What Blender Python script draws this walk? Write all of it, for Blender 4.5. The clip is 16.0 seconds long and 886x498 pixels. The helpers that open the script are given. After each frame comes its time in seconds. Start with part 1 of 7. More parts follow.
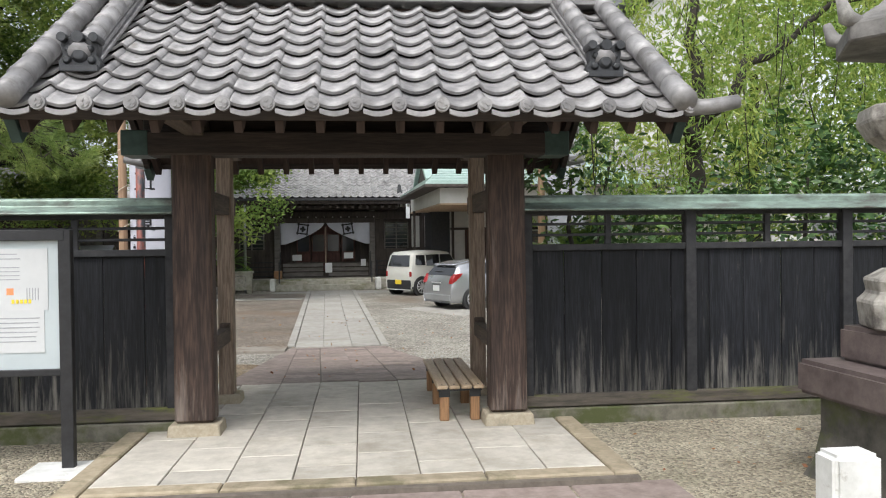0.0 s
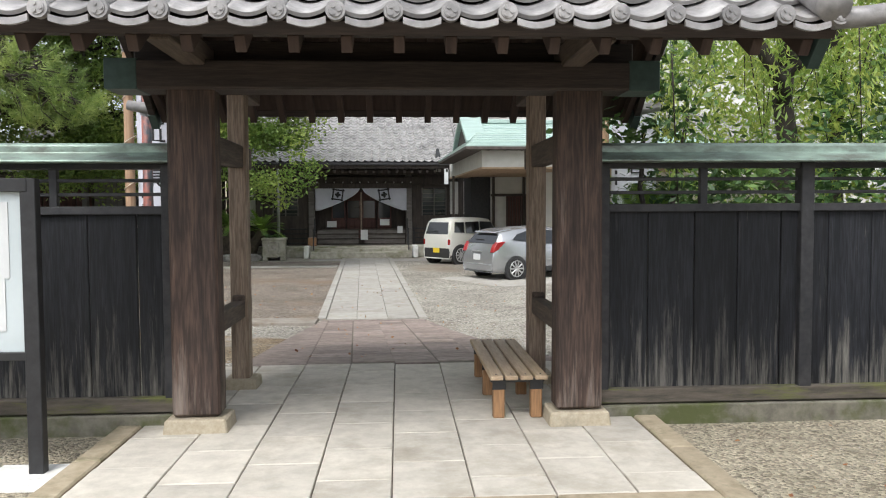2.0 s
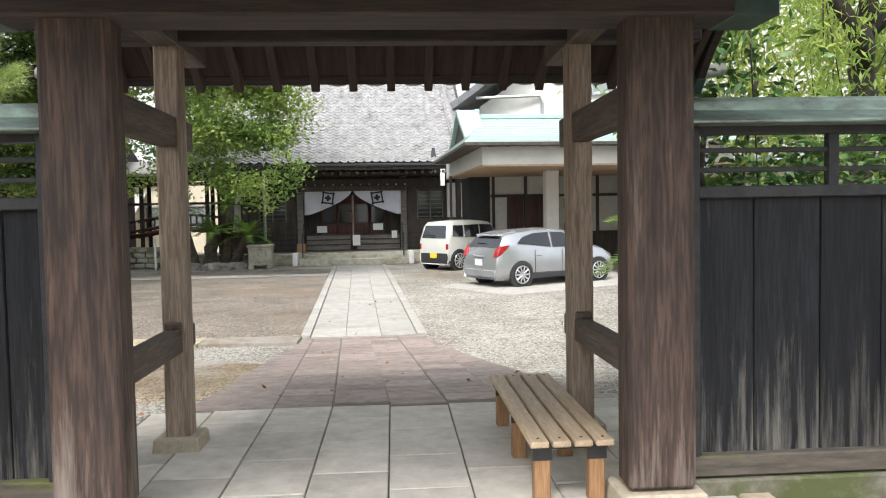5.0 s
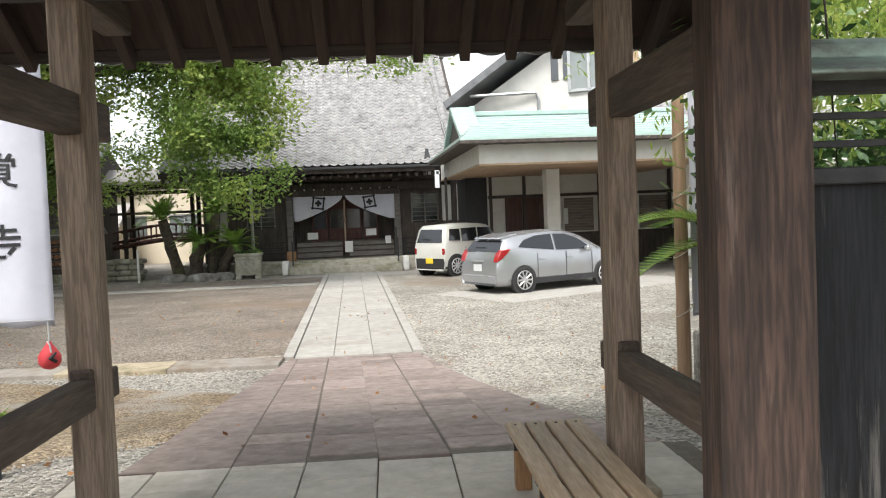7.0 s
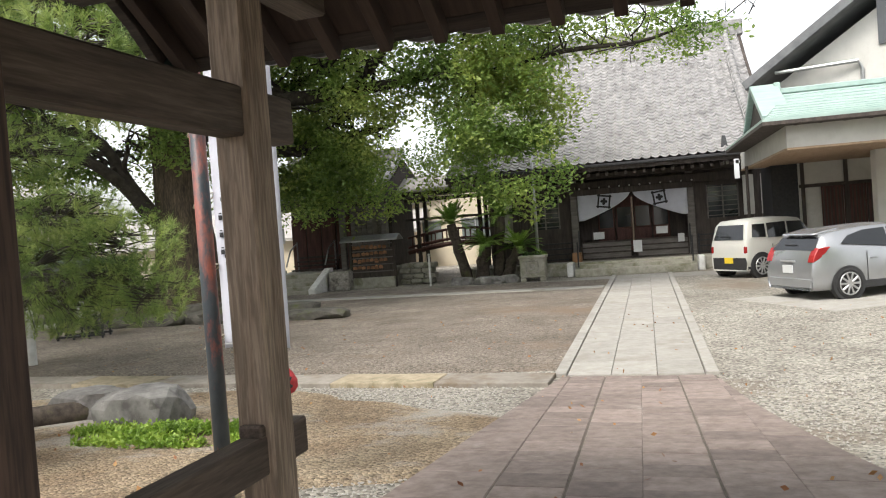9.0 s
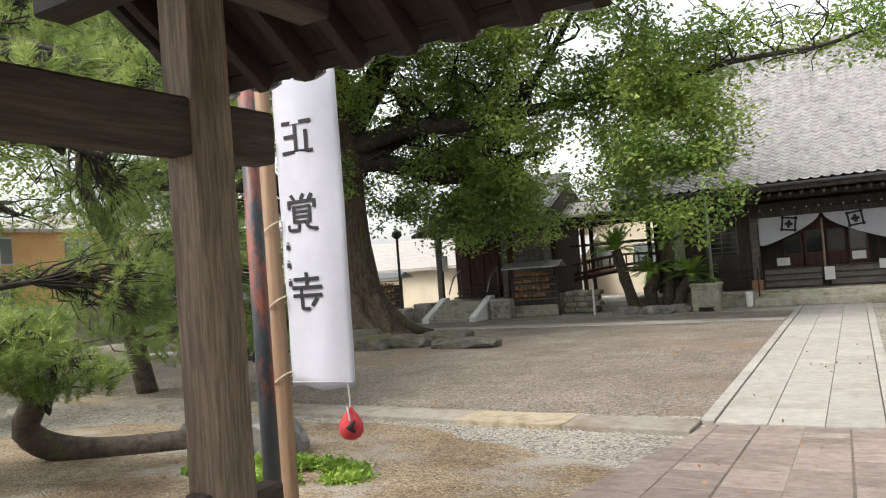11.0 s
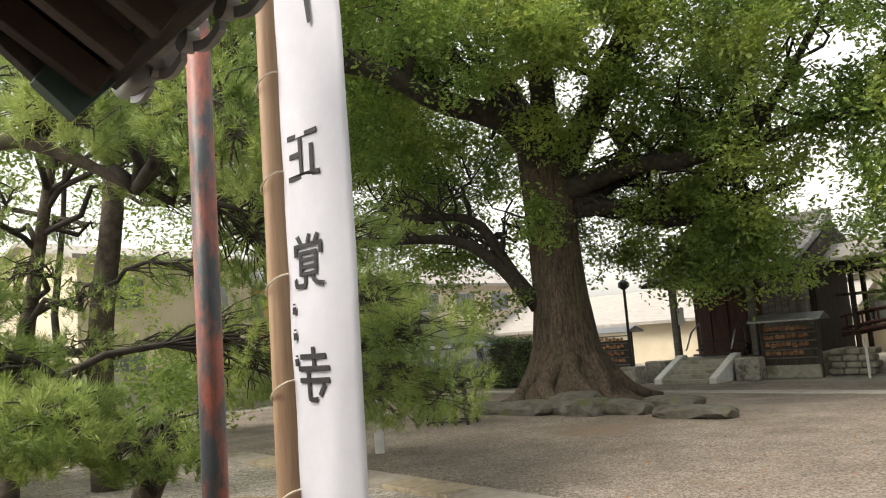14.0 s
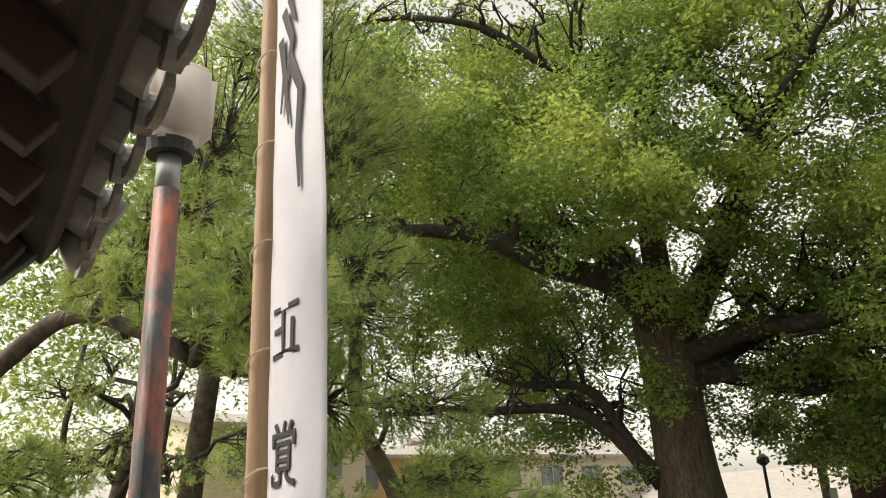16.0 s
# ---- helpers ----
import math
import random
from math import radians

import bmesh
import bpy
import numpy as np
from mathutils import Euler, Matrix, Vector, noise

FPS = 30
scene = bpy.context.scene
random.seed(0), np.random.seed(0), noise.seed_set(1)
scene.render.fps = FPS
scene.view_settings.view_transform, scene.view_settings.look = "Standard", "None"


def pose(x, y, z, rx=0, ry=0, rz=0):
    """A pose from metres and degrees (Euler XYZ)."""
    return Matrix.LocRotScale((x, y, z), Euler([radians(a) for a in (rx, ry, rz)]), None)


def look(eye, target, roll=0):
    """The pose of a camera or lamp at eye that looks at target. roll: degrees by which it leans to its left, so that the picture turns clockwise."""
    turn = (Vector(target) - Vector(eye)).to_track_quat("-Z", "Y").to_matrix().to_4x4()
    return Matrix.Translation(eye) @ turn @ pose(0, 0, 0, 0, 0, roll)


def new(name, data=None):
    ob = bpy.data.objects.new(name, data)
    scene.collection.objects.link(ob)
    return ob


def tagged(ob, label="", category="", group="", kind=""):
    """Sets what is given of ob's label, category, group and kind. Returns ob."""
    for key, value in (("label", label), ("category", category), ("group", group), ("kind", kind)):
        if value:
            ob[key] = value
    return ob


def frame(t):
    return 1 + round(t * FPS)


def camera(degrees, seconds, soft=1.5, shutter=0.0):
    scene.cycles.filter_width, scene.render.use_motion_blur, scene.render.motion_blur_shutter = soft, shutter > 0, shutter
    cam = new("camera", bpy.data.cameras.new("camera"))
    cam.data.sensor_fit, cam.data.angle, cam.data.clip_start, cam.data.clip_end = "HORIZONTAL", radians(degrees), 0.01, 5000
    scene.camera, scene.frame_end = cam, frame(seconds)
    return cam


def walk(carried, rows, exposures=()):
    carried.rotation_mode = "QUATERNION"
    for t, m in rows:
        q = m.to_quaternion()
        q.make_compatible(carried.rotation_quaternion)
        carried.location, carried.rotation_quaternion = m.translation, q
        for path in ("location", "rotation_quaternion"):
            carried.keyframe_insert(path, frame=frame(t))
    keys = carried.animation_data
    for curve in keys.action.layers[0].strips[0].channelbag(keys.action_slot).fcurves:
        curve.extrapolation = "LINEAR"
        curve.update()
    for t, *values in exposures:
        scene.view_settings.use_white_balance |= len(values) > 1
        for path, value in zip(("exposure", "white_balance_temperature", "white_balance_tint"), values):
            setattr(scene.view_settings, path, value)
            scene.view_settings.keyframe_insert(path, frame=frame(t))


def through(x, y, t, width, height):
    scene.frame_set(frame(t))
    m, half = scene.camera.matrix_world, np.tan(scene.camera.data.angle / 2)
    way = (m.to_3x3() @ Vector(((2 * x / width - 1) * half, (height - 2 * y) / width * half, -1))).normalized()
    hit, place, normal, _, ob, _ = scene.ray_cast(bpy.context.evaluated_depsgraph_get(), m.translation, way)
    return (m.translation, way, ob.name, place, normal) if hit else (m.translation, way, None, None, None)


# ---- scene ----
cam = camera(59.9, 16.0, soft=1.1)
PATH = [
    (0.0, pose(0.000, 0.000, 1.650, 89.30, 0.70, -6.00)),
    (0.5, pose(0.045, 0.316, 1.650, 89.50, 0.60, -5.10)),
    (1.0, pose(0.031, 0.616, 1.628, 88.90, 0.40, -5.00)),
    (1.5, pose(0.023, 0.972, 1.577, 87.80, 0.40, -4.00)),
    (2.0, pose(-0.011, 1.291, 1.566, 87.00, 0.30, -3.30)),
    (2.5, pose(-0.071, 1.573, 1.555, 86.30, 0.00, -3.10)),
    (3.0, pose(-0.060, 1.842, 1.476, 85.90, -0.10, -3.00)),
    (3.5, pose(-0.063, 2.129, 1.465, 85.80, -0.10, -3.10)),
    (4.0, pose(-0.084, 2.419, 1.482, 85.90, 0.10, -3.50)),
    (4.5, pose(-0.042, 2.758, 1.482, 87.10, 0.60, -3.60)),
    (7.0, pose(0.060, 4.311, 1.476, 87.60, 2.30, -4.10)),
    (7.5, pose(0.140, 4.596, 1.493, 87.40, 3.60, -0.80)),
    (8.0, pose(0.153, 4.875, 1.488, 87.60, 4.20, 2.40)),
    (8.5, pose(0.192, 5.135, 1.488, 88.20, 4.30, 9.40)),
    (9.0, pose(0.218, 5.453, 1.510, 88.70, 4.20, 17.50)),
    (11.5, pose(0.641, 6.565, 1.482, 92.08, 4.26, 33.45)),
    (12.0, pose(0.515, 6.943, 1.481, 92.02, 4.00, 36.90)),
    (12.5, pose(0.415, 7.321, 1.480, 92.51, 3.77, 39.79)),
    (13.0, pose(0.367, 7.709, 1.481, 93.05, 4.64, 43.54)),
    (13.5, pose(0.327, 8.019, 1.500, 94.39, 4.75, 46.34)),
    (14.0, pose(0.308, 8.297, 1.525, 96.88, 4.35, 49.50)),
    (14.5, pose(0.323, 8.602, 1.555, 99.78, 4.04, 54.39)),
    (15.0, pose(0.307, 8.787, 1.592, 103.39, 2.98, 56.28)),
    (15.5, pose(0.272, 8.897, 1.624, 107.13, 2.52, 57.40)),
    (16.0, pose(0.240, 9.046, 1.651, 109.64, 2.88, 58.90)),
]
walk(cam, PATH, [(0.0, 0.85, 6300, 10), (2.0, 1.0, 6300, 10), (2.5, 1.1, 6300, 10), (3.5, 1.3, 6300, 10), (4.5, 1.55, 6300, 10), (7.0, 1.4, 6430, 10), (9.0, 1.25, 6600, 10),
                 (11.5, 1.25, 6600, 10), (14.5, 1.28, 7300, 10), (15.0, 1.28, 7400, 10), (16.0, 1.08, 7700, 9)])

# ---- light ----
world = bpy.data.worlds.new("world")
scene.world = world
world.use_nodes = True
wn, wl = world.node_tree.nodes, world.node_tree.links
wn.clear()
w_sky, w_hsv = wn.new("ShaderNodeTexSky"), wn.new("ShaderNodeHueSaturation")
w_bg, w_out = wn.new("ShaderNodeBackground"), wn.new("ShaderNodeOutputWorld")
w_sky.sky_type, w_sky.sun_disc = "NISHITA", False
w_sky.sun_elevation, w_sky.sun_rotation = radians(55), radians(200)
w_sky.air_density, w_sky.dust_density = 1.0, 3.0
w_hsv.inputs["Saturation"].default_value = 0.22
w_bg.inputs["Strength"].default_value = 0.15
wl.new(w_sky.outputs[0], w_hsv.inputs["Color"])
wl.new(w_hsv.outputs[0], w_bg.inputs["Color"])
wl.new(w_bg.outputs[0], w_out.inputs["Surface"])
sun = new("sun", bpy.data.lights.new("sun", "SUN"))
sun.data.energy, sun.data.angle, sun.data.color = 1.2, radians(20), (1.0, 0.96, 0.9)
sun.matrix_world = look((-8, -20, 30), (0, 0, 0))


# ---- materials ----
def mk(name, c1, c2, scale=6.0, rough=0.7, bump=0.15, stretch=(1, 1, 1), stain=None, stain_scale=1.2, stain_at=0.55,
       metal=0.0, vary=0.0, detail=6.0, cells=0.0, cell_mix=0.5, spec=0.5, grain=0.0, low=0.0, soft=0.13):
    """A surface: fine noise between two colours, a larger stain colour, cells for gravel, and a change from piece to piece."""
    m = bpy.data.materials.new(name)
    m.use_nodes = True
    n, l = m.node_tree.nodes, m.node_tree.links
    p = n["Principled BSDF"]
    geo, mp = n.new("ShaderNodeNewGeometry"), n.new("ShaderNodeMapping")
    mp.inputs["Scale"].default_value = stretch
    info = n.new("ShaderNodeObjectInfo")
    off = n.new("ShaderNodeVectorMath")
    off.operation = "MULTIPLY_ADD"
    off.inputs[1].default_value = (7.3, 3.1, 5.7)
    l.new(info.outputs["Random"], off.inputs[0])
    l.new(geo.outputs["Position"], off.inputs[2])
    l.new(off.outputs[0], mp.inputs["Vector"])
    no = n.new("ShaderNodeTexNoise")
    no.inputs["Scale"].default_value, no.inputs["Detail"].default_value = scale, detail
    no.inputs["Roughness"].default_value = 0.65
    l.new(mp.outputs[0], no.inputs["Vector"])
    ramp = n.new("ShaderNodeValToRGB")
    ramp.color_ramp.elements[0].position, ramp.color_ramp.elements[1].position = 0.32, 0.68
    ramp.color_ramp.elements[0].color, ramp.color_ramp.elements[1].color = (*c1, 1), (*c2, 1)
    l.new(no.outputs["Fac"], ramp.inputs["Fac"])
    col, height = ramp.outputs["Color"], no.outputs["Fac"]

    def mix(fac, a, b, mode="MIX"):
        x = n.new("ShaderNodeMix")
        x.data_type, x.blend_type = "RGBA", mode
        if isinstance(fac, float):
            x.inputs["Factor"].default_value = fac
        else:
            l.new(fac, x.inputs["Factor"])
        l.new(a, x.inputs["A"])
        if isinstance(b, tuple):
            x.inputs["B"].default_value = (*b, 1)
        else:
            l.new(b, x.inputs["B"])
        return x.outputs["Result"]
    if cells:
        vo = n.new("ShaderNodeTexVoronoi")
        vo.inputs["Scale"].default_value = cells
        l.new(geo.outputs["Position"], vo.inputs["Vector"])
        bw = n.new("ShaderNodeRGBToBW")
        l.new(vo.outputs["Color"], bw.inputs[0])
        r2 = n.new("ShaderNodeValToRGB")
        r2.color_ramp.elements[0].color, r2.color_ramp.elements[1].color = (0.25, 0.24, 0.22, 1), (1.6, 1.58, 1.5, 1)
        l.new(bw.outputs[0], r2.inputs["Fac"])
        col = mix(cell_mix, col, r2.outputs["Color"], "MULTIPLY")
        sub = n.new("ShaderNodeMath")
        sub.operation = "SUBTRACT"
        l.new(bw.outputs[0], sub.inputs[0])
        l.new(vo.outputs["Distance"], sub.inputs[1])
        height = sub.outputs[0]
    if grain:
        wa = n.new("ShaderNodeTexNoise")
        wa.inputs["Scale"].default_value, wa.inputs["Detail"].default_value = scale * 5, 3.0
        l.new(mp.outputs[0], wa.inputs["Vector"])
        gr = n.new("ShaderNodeValToRGB")
        gr.color_ramp.elements[0].position, gr.color_ramp.elements[1].position = 0.4, 0.6
        gr.color_ramp.elements[0].color = (1 - grain, 1 - grain, 1 - grain, 1)
        l.new(wa.outputs["Fac"], gr.inputs["Fac"])
        col = mix(1.0, col, gr.outputs["Color"], "MULTIPLY")
    if stain:
        sn = n.new("ShaderNodeTexNoise")
        sn.inputs["Scale"].default_value, sn.inputs["Detail"].default_value = stain_scale, 7.0
        sn.inputs["Roughness"].default_value = 0.7
        l.new(mp.outputs[0], sn.inputs["Vector"])
        sr = n.new("ShaderNodeValToRGB")
        sr.color_ramp.elements[0].position, sr.color_ramp.elements[1].position = stain_at, min(stain_at + soft, 1)
        fac = sn.outputs["Fac"]
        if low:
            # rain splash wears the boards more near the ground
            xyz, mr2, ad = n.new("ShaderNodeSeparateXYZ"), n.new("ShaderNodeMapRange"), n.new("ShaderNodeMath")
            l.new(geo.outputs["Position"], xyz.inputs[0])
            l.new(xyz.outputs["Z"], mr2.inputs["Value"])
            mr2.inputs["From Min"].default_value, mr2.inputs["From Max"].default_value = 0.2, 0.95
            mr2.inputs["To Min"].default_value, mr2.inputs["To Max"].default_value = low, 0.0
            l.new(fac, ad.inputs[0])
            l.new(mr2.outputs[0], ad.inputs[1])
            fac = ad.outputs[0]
        l.new(fac, sr.inputs["Fac"])
        col = mix(sr.outputs["Color"], col, stain)
    if vary:
        hs = n.new("ShaderNodeHueSaturation")
        mr = n.new("ShaderNodeMapRange")
        mr.inputs["To Min"].default_value, mr.inputs["To Max"].default_value = 1 - vary, 1 + vary
        l.new(info.outputs["Random"], mr.inputs["Value"])
        l.new(mr.outputs[0], hs.inputs["Value"])
        l.new(col, hs.inputs["Color"])
        col = hs.outputs[0]
    l.new(col, p.inputs["Base Color"])
    p.inputs["Roughness"].default_value, p.inputs["Metallic"].default_value = rough, metal
    p.inputs["Specular IOR Level"].default_value = spec
    if bump:
        b = n.new("ShaderNodeBump")
        b.inputs["Strength"].default_value, b.inputs["Distance"].default_value = bump, 0.02
        l.new(height, b.inputs["Height"])
        l.new(b.outputs[0], p.inputs["Normal"])
    return m


UP = (9, 9, 0.7)
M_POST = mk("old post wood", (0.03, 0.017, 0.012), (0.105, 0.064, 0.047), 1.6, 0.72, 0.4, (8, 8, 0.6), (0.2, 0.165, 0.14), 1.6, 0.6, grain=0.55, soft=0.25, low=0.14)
M_POST_GREY = mk("grey weathered wood", (0.21, 0.15, 0.108), (0.4, 0.31, 0.235), 2.2, 0.8, 0.25, UP, (0.12, 0.09, 0.07), 0.8, 0.6, grain=0.35)
M_BEAM = mk("dark beam wood", (0.02, 0.015, 0.013), (0.06, 0.043, 0.036), 2.2, 0.8, 0.25, (0.7, 9, 9), grain=0.3)
M_BEAM_Y = mk("brown rail wood", (0.06, 0.043, 0.034), (0.14, 0.105, 0.08), 2.2, 0.8, 0.25, (9, 0.7, 9), grain=0.3)
M_SOFFIT = mk("soffit boards", (0.035, 0.022, 0.018), (0.07, 0.045, 0.035), 3, 0.85, 0.2, (9, 0.7, 0.7))
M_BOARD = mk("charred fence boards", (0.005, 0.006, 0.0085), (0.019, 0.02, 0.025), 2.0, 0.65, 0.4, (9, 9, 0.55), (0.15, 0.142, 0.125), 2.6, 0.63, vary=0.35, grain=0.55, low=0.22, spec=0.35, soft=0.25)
M_FRAME = mk("black fence frame", (0.012, 0.013, 0.015), (0.035, 0.034, 0.036), 3, 0.65, 0.15, (4, 4, 4))
M_SILL = mk("mossy sill", (0.05, 0.045, 0.035), (0.12, 0.1, 0.08), 4, 0.85, 0.25, (1, 6, 6), (0.11, 0.12, 0.03), 1.2, 0.5)
M_CONC = mk("mossy concrete", (0.1, 0.094, 0.072), (0.21, 0.195, 0.155), 9, 0.9, 0.3, stain=(0.075, 0.086, 0.03), stain_scale=1.5, stain_at=0.46)
M_COPPER = mk("patina copper", (0.16, 0.2, 0.17), (0.3, 0.4, 0.34), 5, 0.42, 0.08, (1, 2, 2), (0.1, 0.095, 0.085), 1.3, 0.5, metal=0.35)
M_TILE = mk("grey roof tile", (0.17, 0.165, 0.165), (0.31, 0.3, 0.295), 9, 0.4, 0.12, stain=(0.13, 0.12, 0.105), stain_scale=2.5, stain_at=0.58, vary=0.28)
M_TILE_FAR = mk("hall roof tile", (0.16, 0.157, 0.155), (0.36, 0.352, 0.345), 3.5, 0.5, 0.1, stain=(0.1, 0.097, 0.094), stain_scale=0.9, stain_at=0.56)
M_ONI = mk("dark ridge end tile", (0.014, 0.015, 0.017), (0.04, 0.042, 0.045), 14, 0.45, 0.2)
M_PAVE = mk("gate paving stone", (0.39, 0.365, 0.315), (0.53, 0.495, 0.43), 7, 0.85, 0.25, stain=(0.28, 0.25, 0.195), stain_scale=1.6, stain_at=0.5, vary=0.13, soft=0.3)
M_KERB = mk("ochre kerb stone", (0.25, 0.21, 0.14), (0.38, 0.32, 0.23), 9, 0.9, 0.25, stain=(0.17, 0.15, 0.09), stain_scale=2.2, stain_at=0.52, vary=0.12)
M_RAMP = mk("brown paving brick", (0.17, 0.132, 0.115), (0.3, 0.242, 0.215), 8, 0.75, 0.25, stain=(0.38, 0.335, 0.3), stain_scale=2.2, stain_at=0.62, vary=0.22)
M_PATH = mk("pale path slab", (0.28, 0.265, 0.238), (0.37, 0.355, 0.322), 6, 0.85, 0.12, stain=(0.26, 0.24, 0.2), stain_scale=1.0, stain_at=0.55, vary=0.08)
M_JOINT = mk("joint mortar", (0.1, 0.085, 0.068), (0.17, 0.145, 0.12), 12, 0.95, 0.2)
M_GRAVEL = mk("court gravel", (0.235, 0.218, 0.195), (0.385, 0.368, 0.335), 0.7, 0.95, 1.0, cells=30, cell_mix=0.95, stain=(0.22, 0.18, 0.14), stain_scale=0.25, stain_at=0.54)
M_SOIL = mk("ochre soil with gravel", (0.2, 0.14, 0.088), (0.37, 0.3, 0.215), 0.9, 0.95, 1.0, cells=38, cell_mix=0.85, stain=(0.37, 0.345, 0.31), stain_scale=0.5, stain_at=0.52)
M_BEIGE = mk("beige fine gravel", (0.25, 0.22, 0.165), (0.44, 0.4, 0.315), 0.8, 0.95, 1.0, cells=48, cell_mix=0.9, stain=(0.17, 0.165, 0.1), stain_scale=0.45, stain_at=0.55, soft=0.25)
M_STONE_L = mk("pale gravel stones", (0.3, 0.28, 0.25), (0.5, 0.48, 0.44), 25, 0.9, 0.1)
M_BASE = mk("post base stone", (0.3, 0.255, 0.18), (0.42, 0.37, 0.28), 30, 0.85, 0.25, stain=(0.27, 0.24, 0.18), stain_scale=4)
M_BENCH = mk("bench slat wood", (0.3, 0.215, 0.13), (0.46, 0.35, 0.235), 2.2, 0.6, 0.12, (9, 0.8, 9), vary=0.12, grain=0.2)
M_LEG = mk("bench leg wood", (0.22, 0.115, 0.05), (0.36, 0.2, 0.095), 2.2, 0.6, 0.12, UP, grain=0.25)
M_BLACK = mk("black steel", (0.012, 0.012, 0.013), (0.025, 0.025, 0.027), 12, 0.45, 0.05)
M_GREYMET = mk("grey steel", (0.3, 0.31, 0.31), (0.42, 0.43, 0.43), 8, 0.4, 0.03, metal=0.7)
M_POLE = mk("rusty dark pole", (0.035, 0.045, 0.055), (0.075, 0.085, 0.095), 5, 0.5, 0.12, (2, 2, 0.8), (0.36, 0.1, 0.065), 2.0, 0.47)
M_WOODPOLE = mk("barked pole wood", (0.24, 0.145, 0.085), (0.41, 0.275, 0.175), 2.5, 0.6, 0.15, (8, 8, 0.5), (0.19, 0.1, 0.05), 0.9, 0.58)
M_CLOTH = mk("white banner cloth", (0.5, 0.51, 0.57), (0.56, 0.57, 0.63), 5, 0.85, 0.06)
M_INK = mk("black ink", (0.012, 0.012, 0.014), (0.02, 0.02, 0.022), 10, 0.7, 0)
M_RED = mk("red bag cloth", (0.5, 0.03, 0.04), (0.68, 0.07, 0.08), 12, 0.7, 0.15)
M_ROPE = mk("straw rope", (0.5, 0.45, 0.35), (0.65, 0.6, 0.5), 40, 0.9, 0.2)
M_LAMP = mk("milky lamp plastic", (0.62, 0.55, 0.52), (0.7, 0.63, 0.6), 5, 0.35, 0.02)
M_PAPER = mk("notice paper", (0.52, 0.53, 0.53), (0.58, 0.59, 0.59), 3, 0.6, 0.02)
M_PANEL = mk("notice panel", (0.43, 0.48, 0.49), (0.5, 0.55, 0.56), 2, 0.35, 0.0)
M_GREYTEXT = mk("print grey", (0.28, 0.29, 0.3), (0.36, 0.37, 0.38), 9, 0.7, 0)
M_ORANGE = mk("print orange", (0.75, 0.25, 0.1), (0.8, 0.32, 0.14), 9, 0.6, 0)
M_YELLOW = mk("yellow plate", (0.75, 0.55, 0.03), (0.82, 0.6, 0.05), 9, 0.5, 0)
M_BARK = mk("camphor bark", (0.03, 0.023, 0.016), (0.155, 0.115, 0.076), 2.6, 0.95, 1.0, (5, 5, 0.7), (0.075, 0.09, 0.032), 0.5, 0.58, grain=0.55)
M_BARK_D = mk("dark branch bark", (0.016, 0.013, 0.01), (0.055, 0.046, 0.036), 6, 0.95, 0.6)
M_PINEBARK = mk("pine bark", (0.035, 0.027, 0.021), (0.11, 0.088, 0.068), 9, 0.95, 0.8, stain=(0.09, 0.1, 0.035), stain_scale=2, stain_at=0.55)
M_ROCK = mk("garden rock", (0.09, 0.085, 0.08), (0.26, 0.25, 0.235), 4, 0.9, 0.6, stain=(0.42, 0.41, 0.38), stain_scale=1.8, stain_at=0.6)
M_ROCK_D = mk("dark mossy stone", (0.045, 0.042, 0.036), (0.13, 0.12, 0.1), 4, 0.95, 0.6, stain=(0.075, 0.085, 0.03), stain_scale=1.5, stain_at=0.52)
# browner than the gravel, with the camphor's shade put into the colour
M_EARTH = mk("brown court earth darkened for tree shade", (0.16, 0.132, 0.11), (0.28, 0.245, 0.212), 0.8, 0.95, 1.0, cells=38, cell_mix=0.95, stain=(0.21, 0.155, 0.11), stain_scale=0.35, stain_at=0.55)
M_MOSS = mk("moss", (0.07, 0.13, 0.015), (0.2, 0.3, 0.04), 14, 0.95, 0.8)
M_LANTERN = mk("weathered lantern stone", (0.2, 0.18, 0.155), (0.42, 0.4, 0.36), 9, 0.9, 0.5, stain=(0.1, 0.09, 0.08), stain_scale=2.5, stain_at=0.5)
M_LANTERN_D = mk("dark plinth stone", (0.07, 0.052, 0.05), (0.14, 0.11, 0.1), 7, 0.7, 0.3, stain=(0.34, 0.32, 0.29), stain_scale=2.5, stain_at=0.68)
M_WHITEST = mk("white painted concrete", (0.55, 0.55, 0.52), (0.72, 0.72, 0.7), 7, 0.85, 0.2, stain=(0.25, 0.22, 0.17), stain_scale=4, stain_at=0.6)
M_PLASTER = mk("white plaster", (0.5, 0.49, 0.46), (0.58, 0.57, 0.535), 2, 0.85, 0.04, stain=(0.44, 0.43, 0.395), stain_scale=0.6, stain_at=0.55)
M_HALLWOOD = mk("dark hall wood", (0.03, 0.024, 0.021), (0.085, 0.068, 0.058), 2.5, 0.8, 0.2, (4, 4, 0.6), (0.12, 0.1, 0.09), 0.6, 0.62)
M_HALLRED = mk("reddish door wood", (0.05, 0.018, 0.015), (0.11, 0.045, 0.036), 2.5, 0.7, 0.15, (4, 4, 0.6))
M_HALLGREY = mk("grey hall boards", (0.1, 0.09, 0.082), (0.2, 0.185, 0.17), 2.5, 0.8, 0.2, (0.6, 4, 4))
M_SOFFITWOOD = mk("pale porch ceiling wood", (0.3, 0.2, 0.125), (0.42, 0.3, 0.2), 2, 0.7, 0.1, (6, 1, 1))
M_GREENCU = mk("pale green copper roof", (0.28, 0.375, 0.345), (0.37, 0.475, 0.44), 2, 0.5, 0.05, (1, 5, 1), (0.27, 0.35, 0.31), 0.9, 0.58)
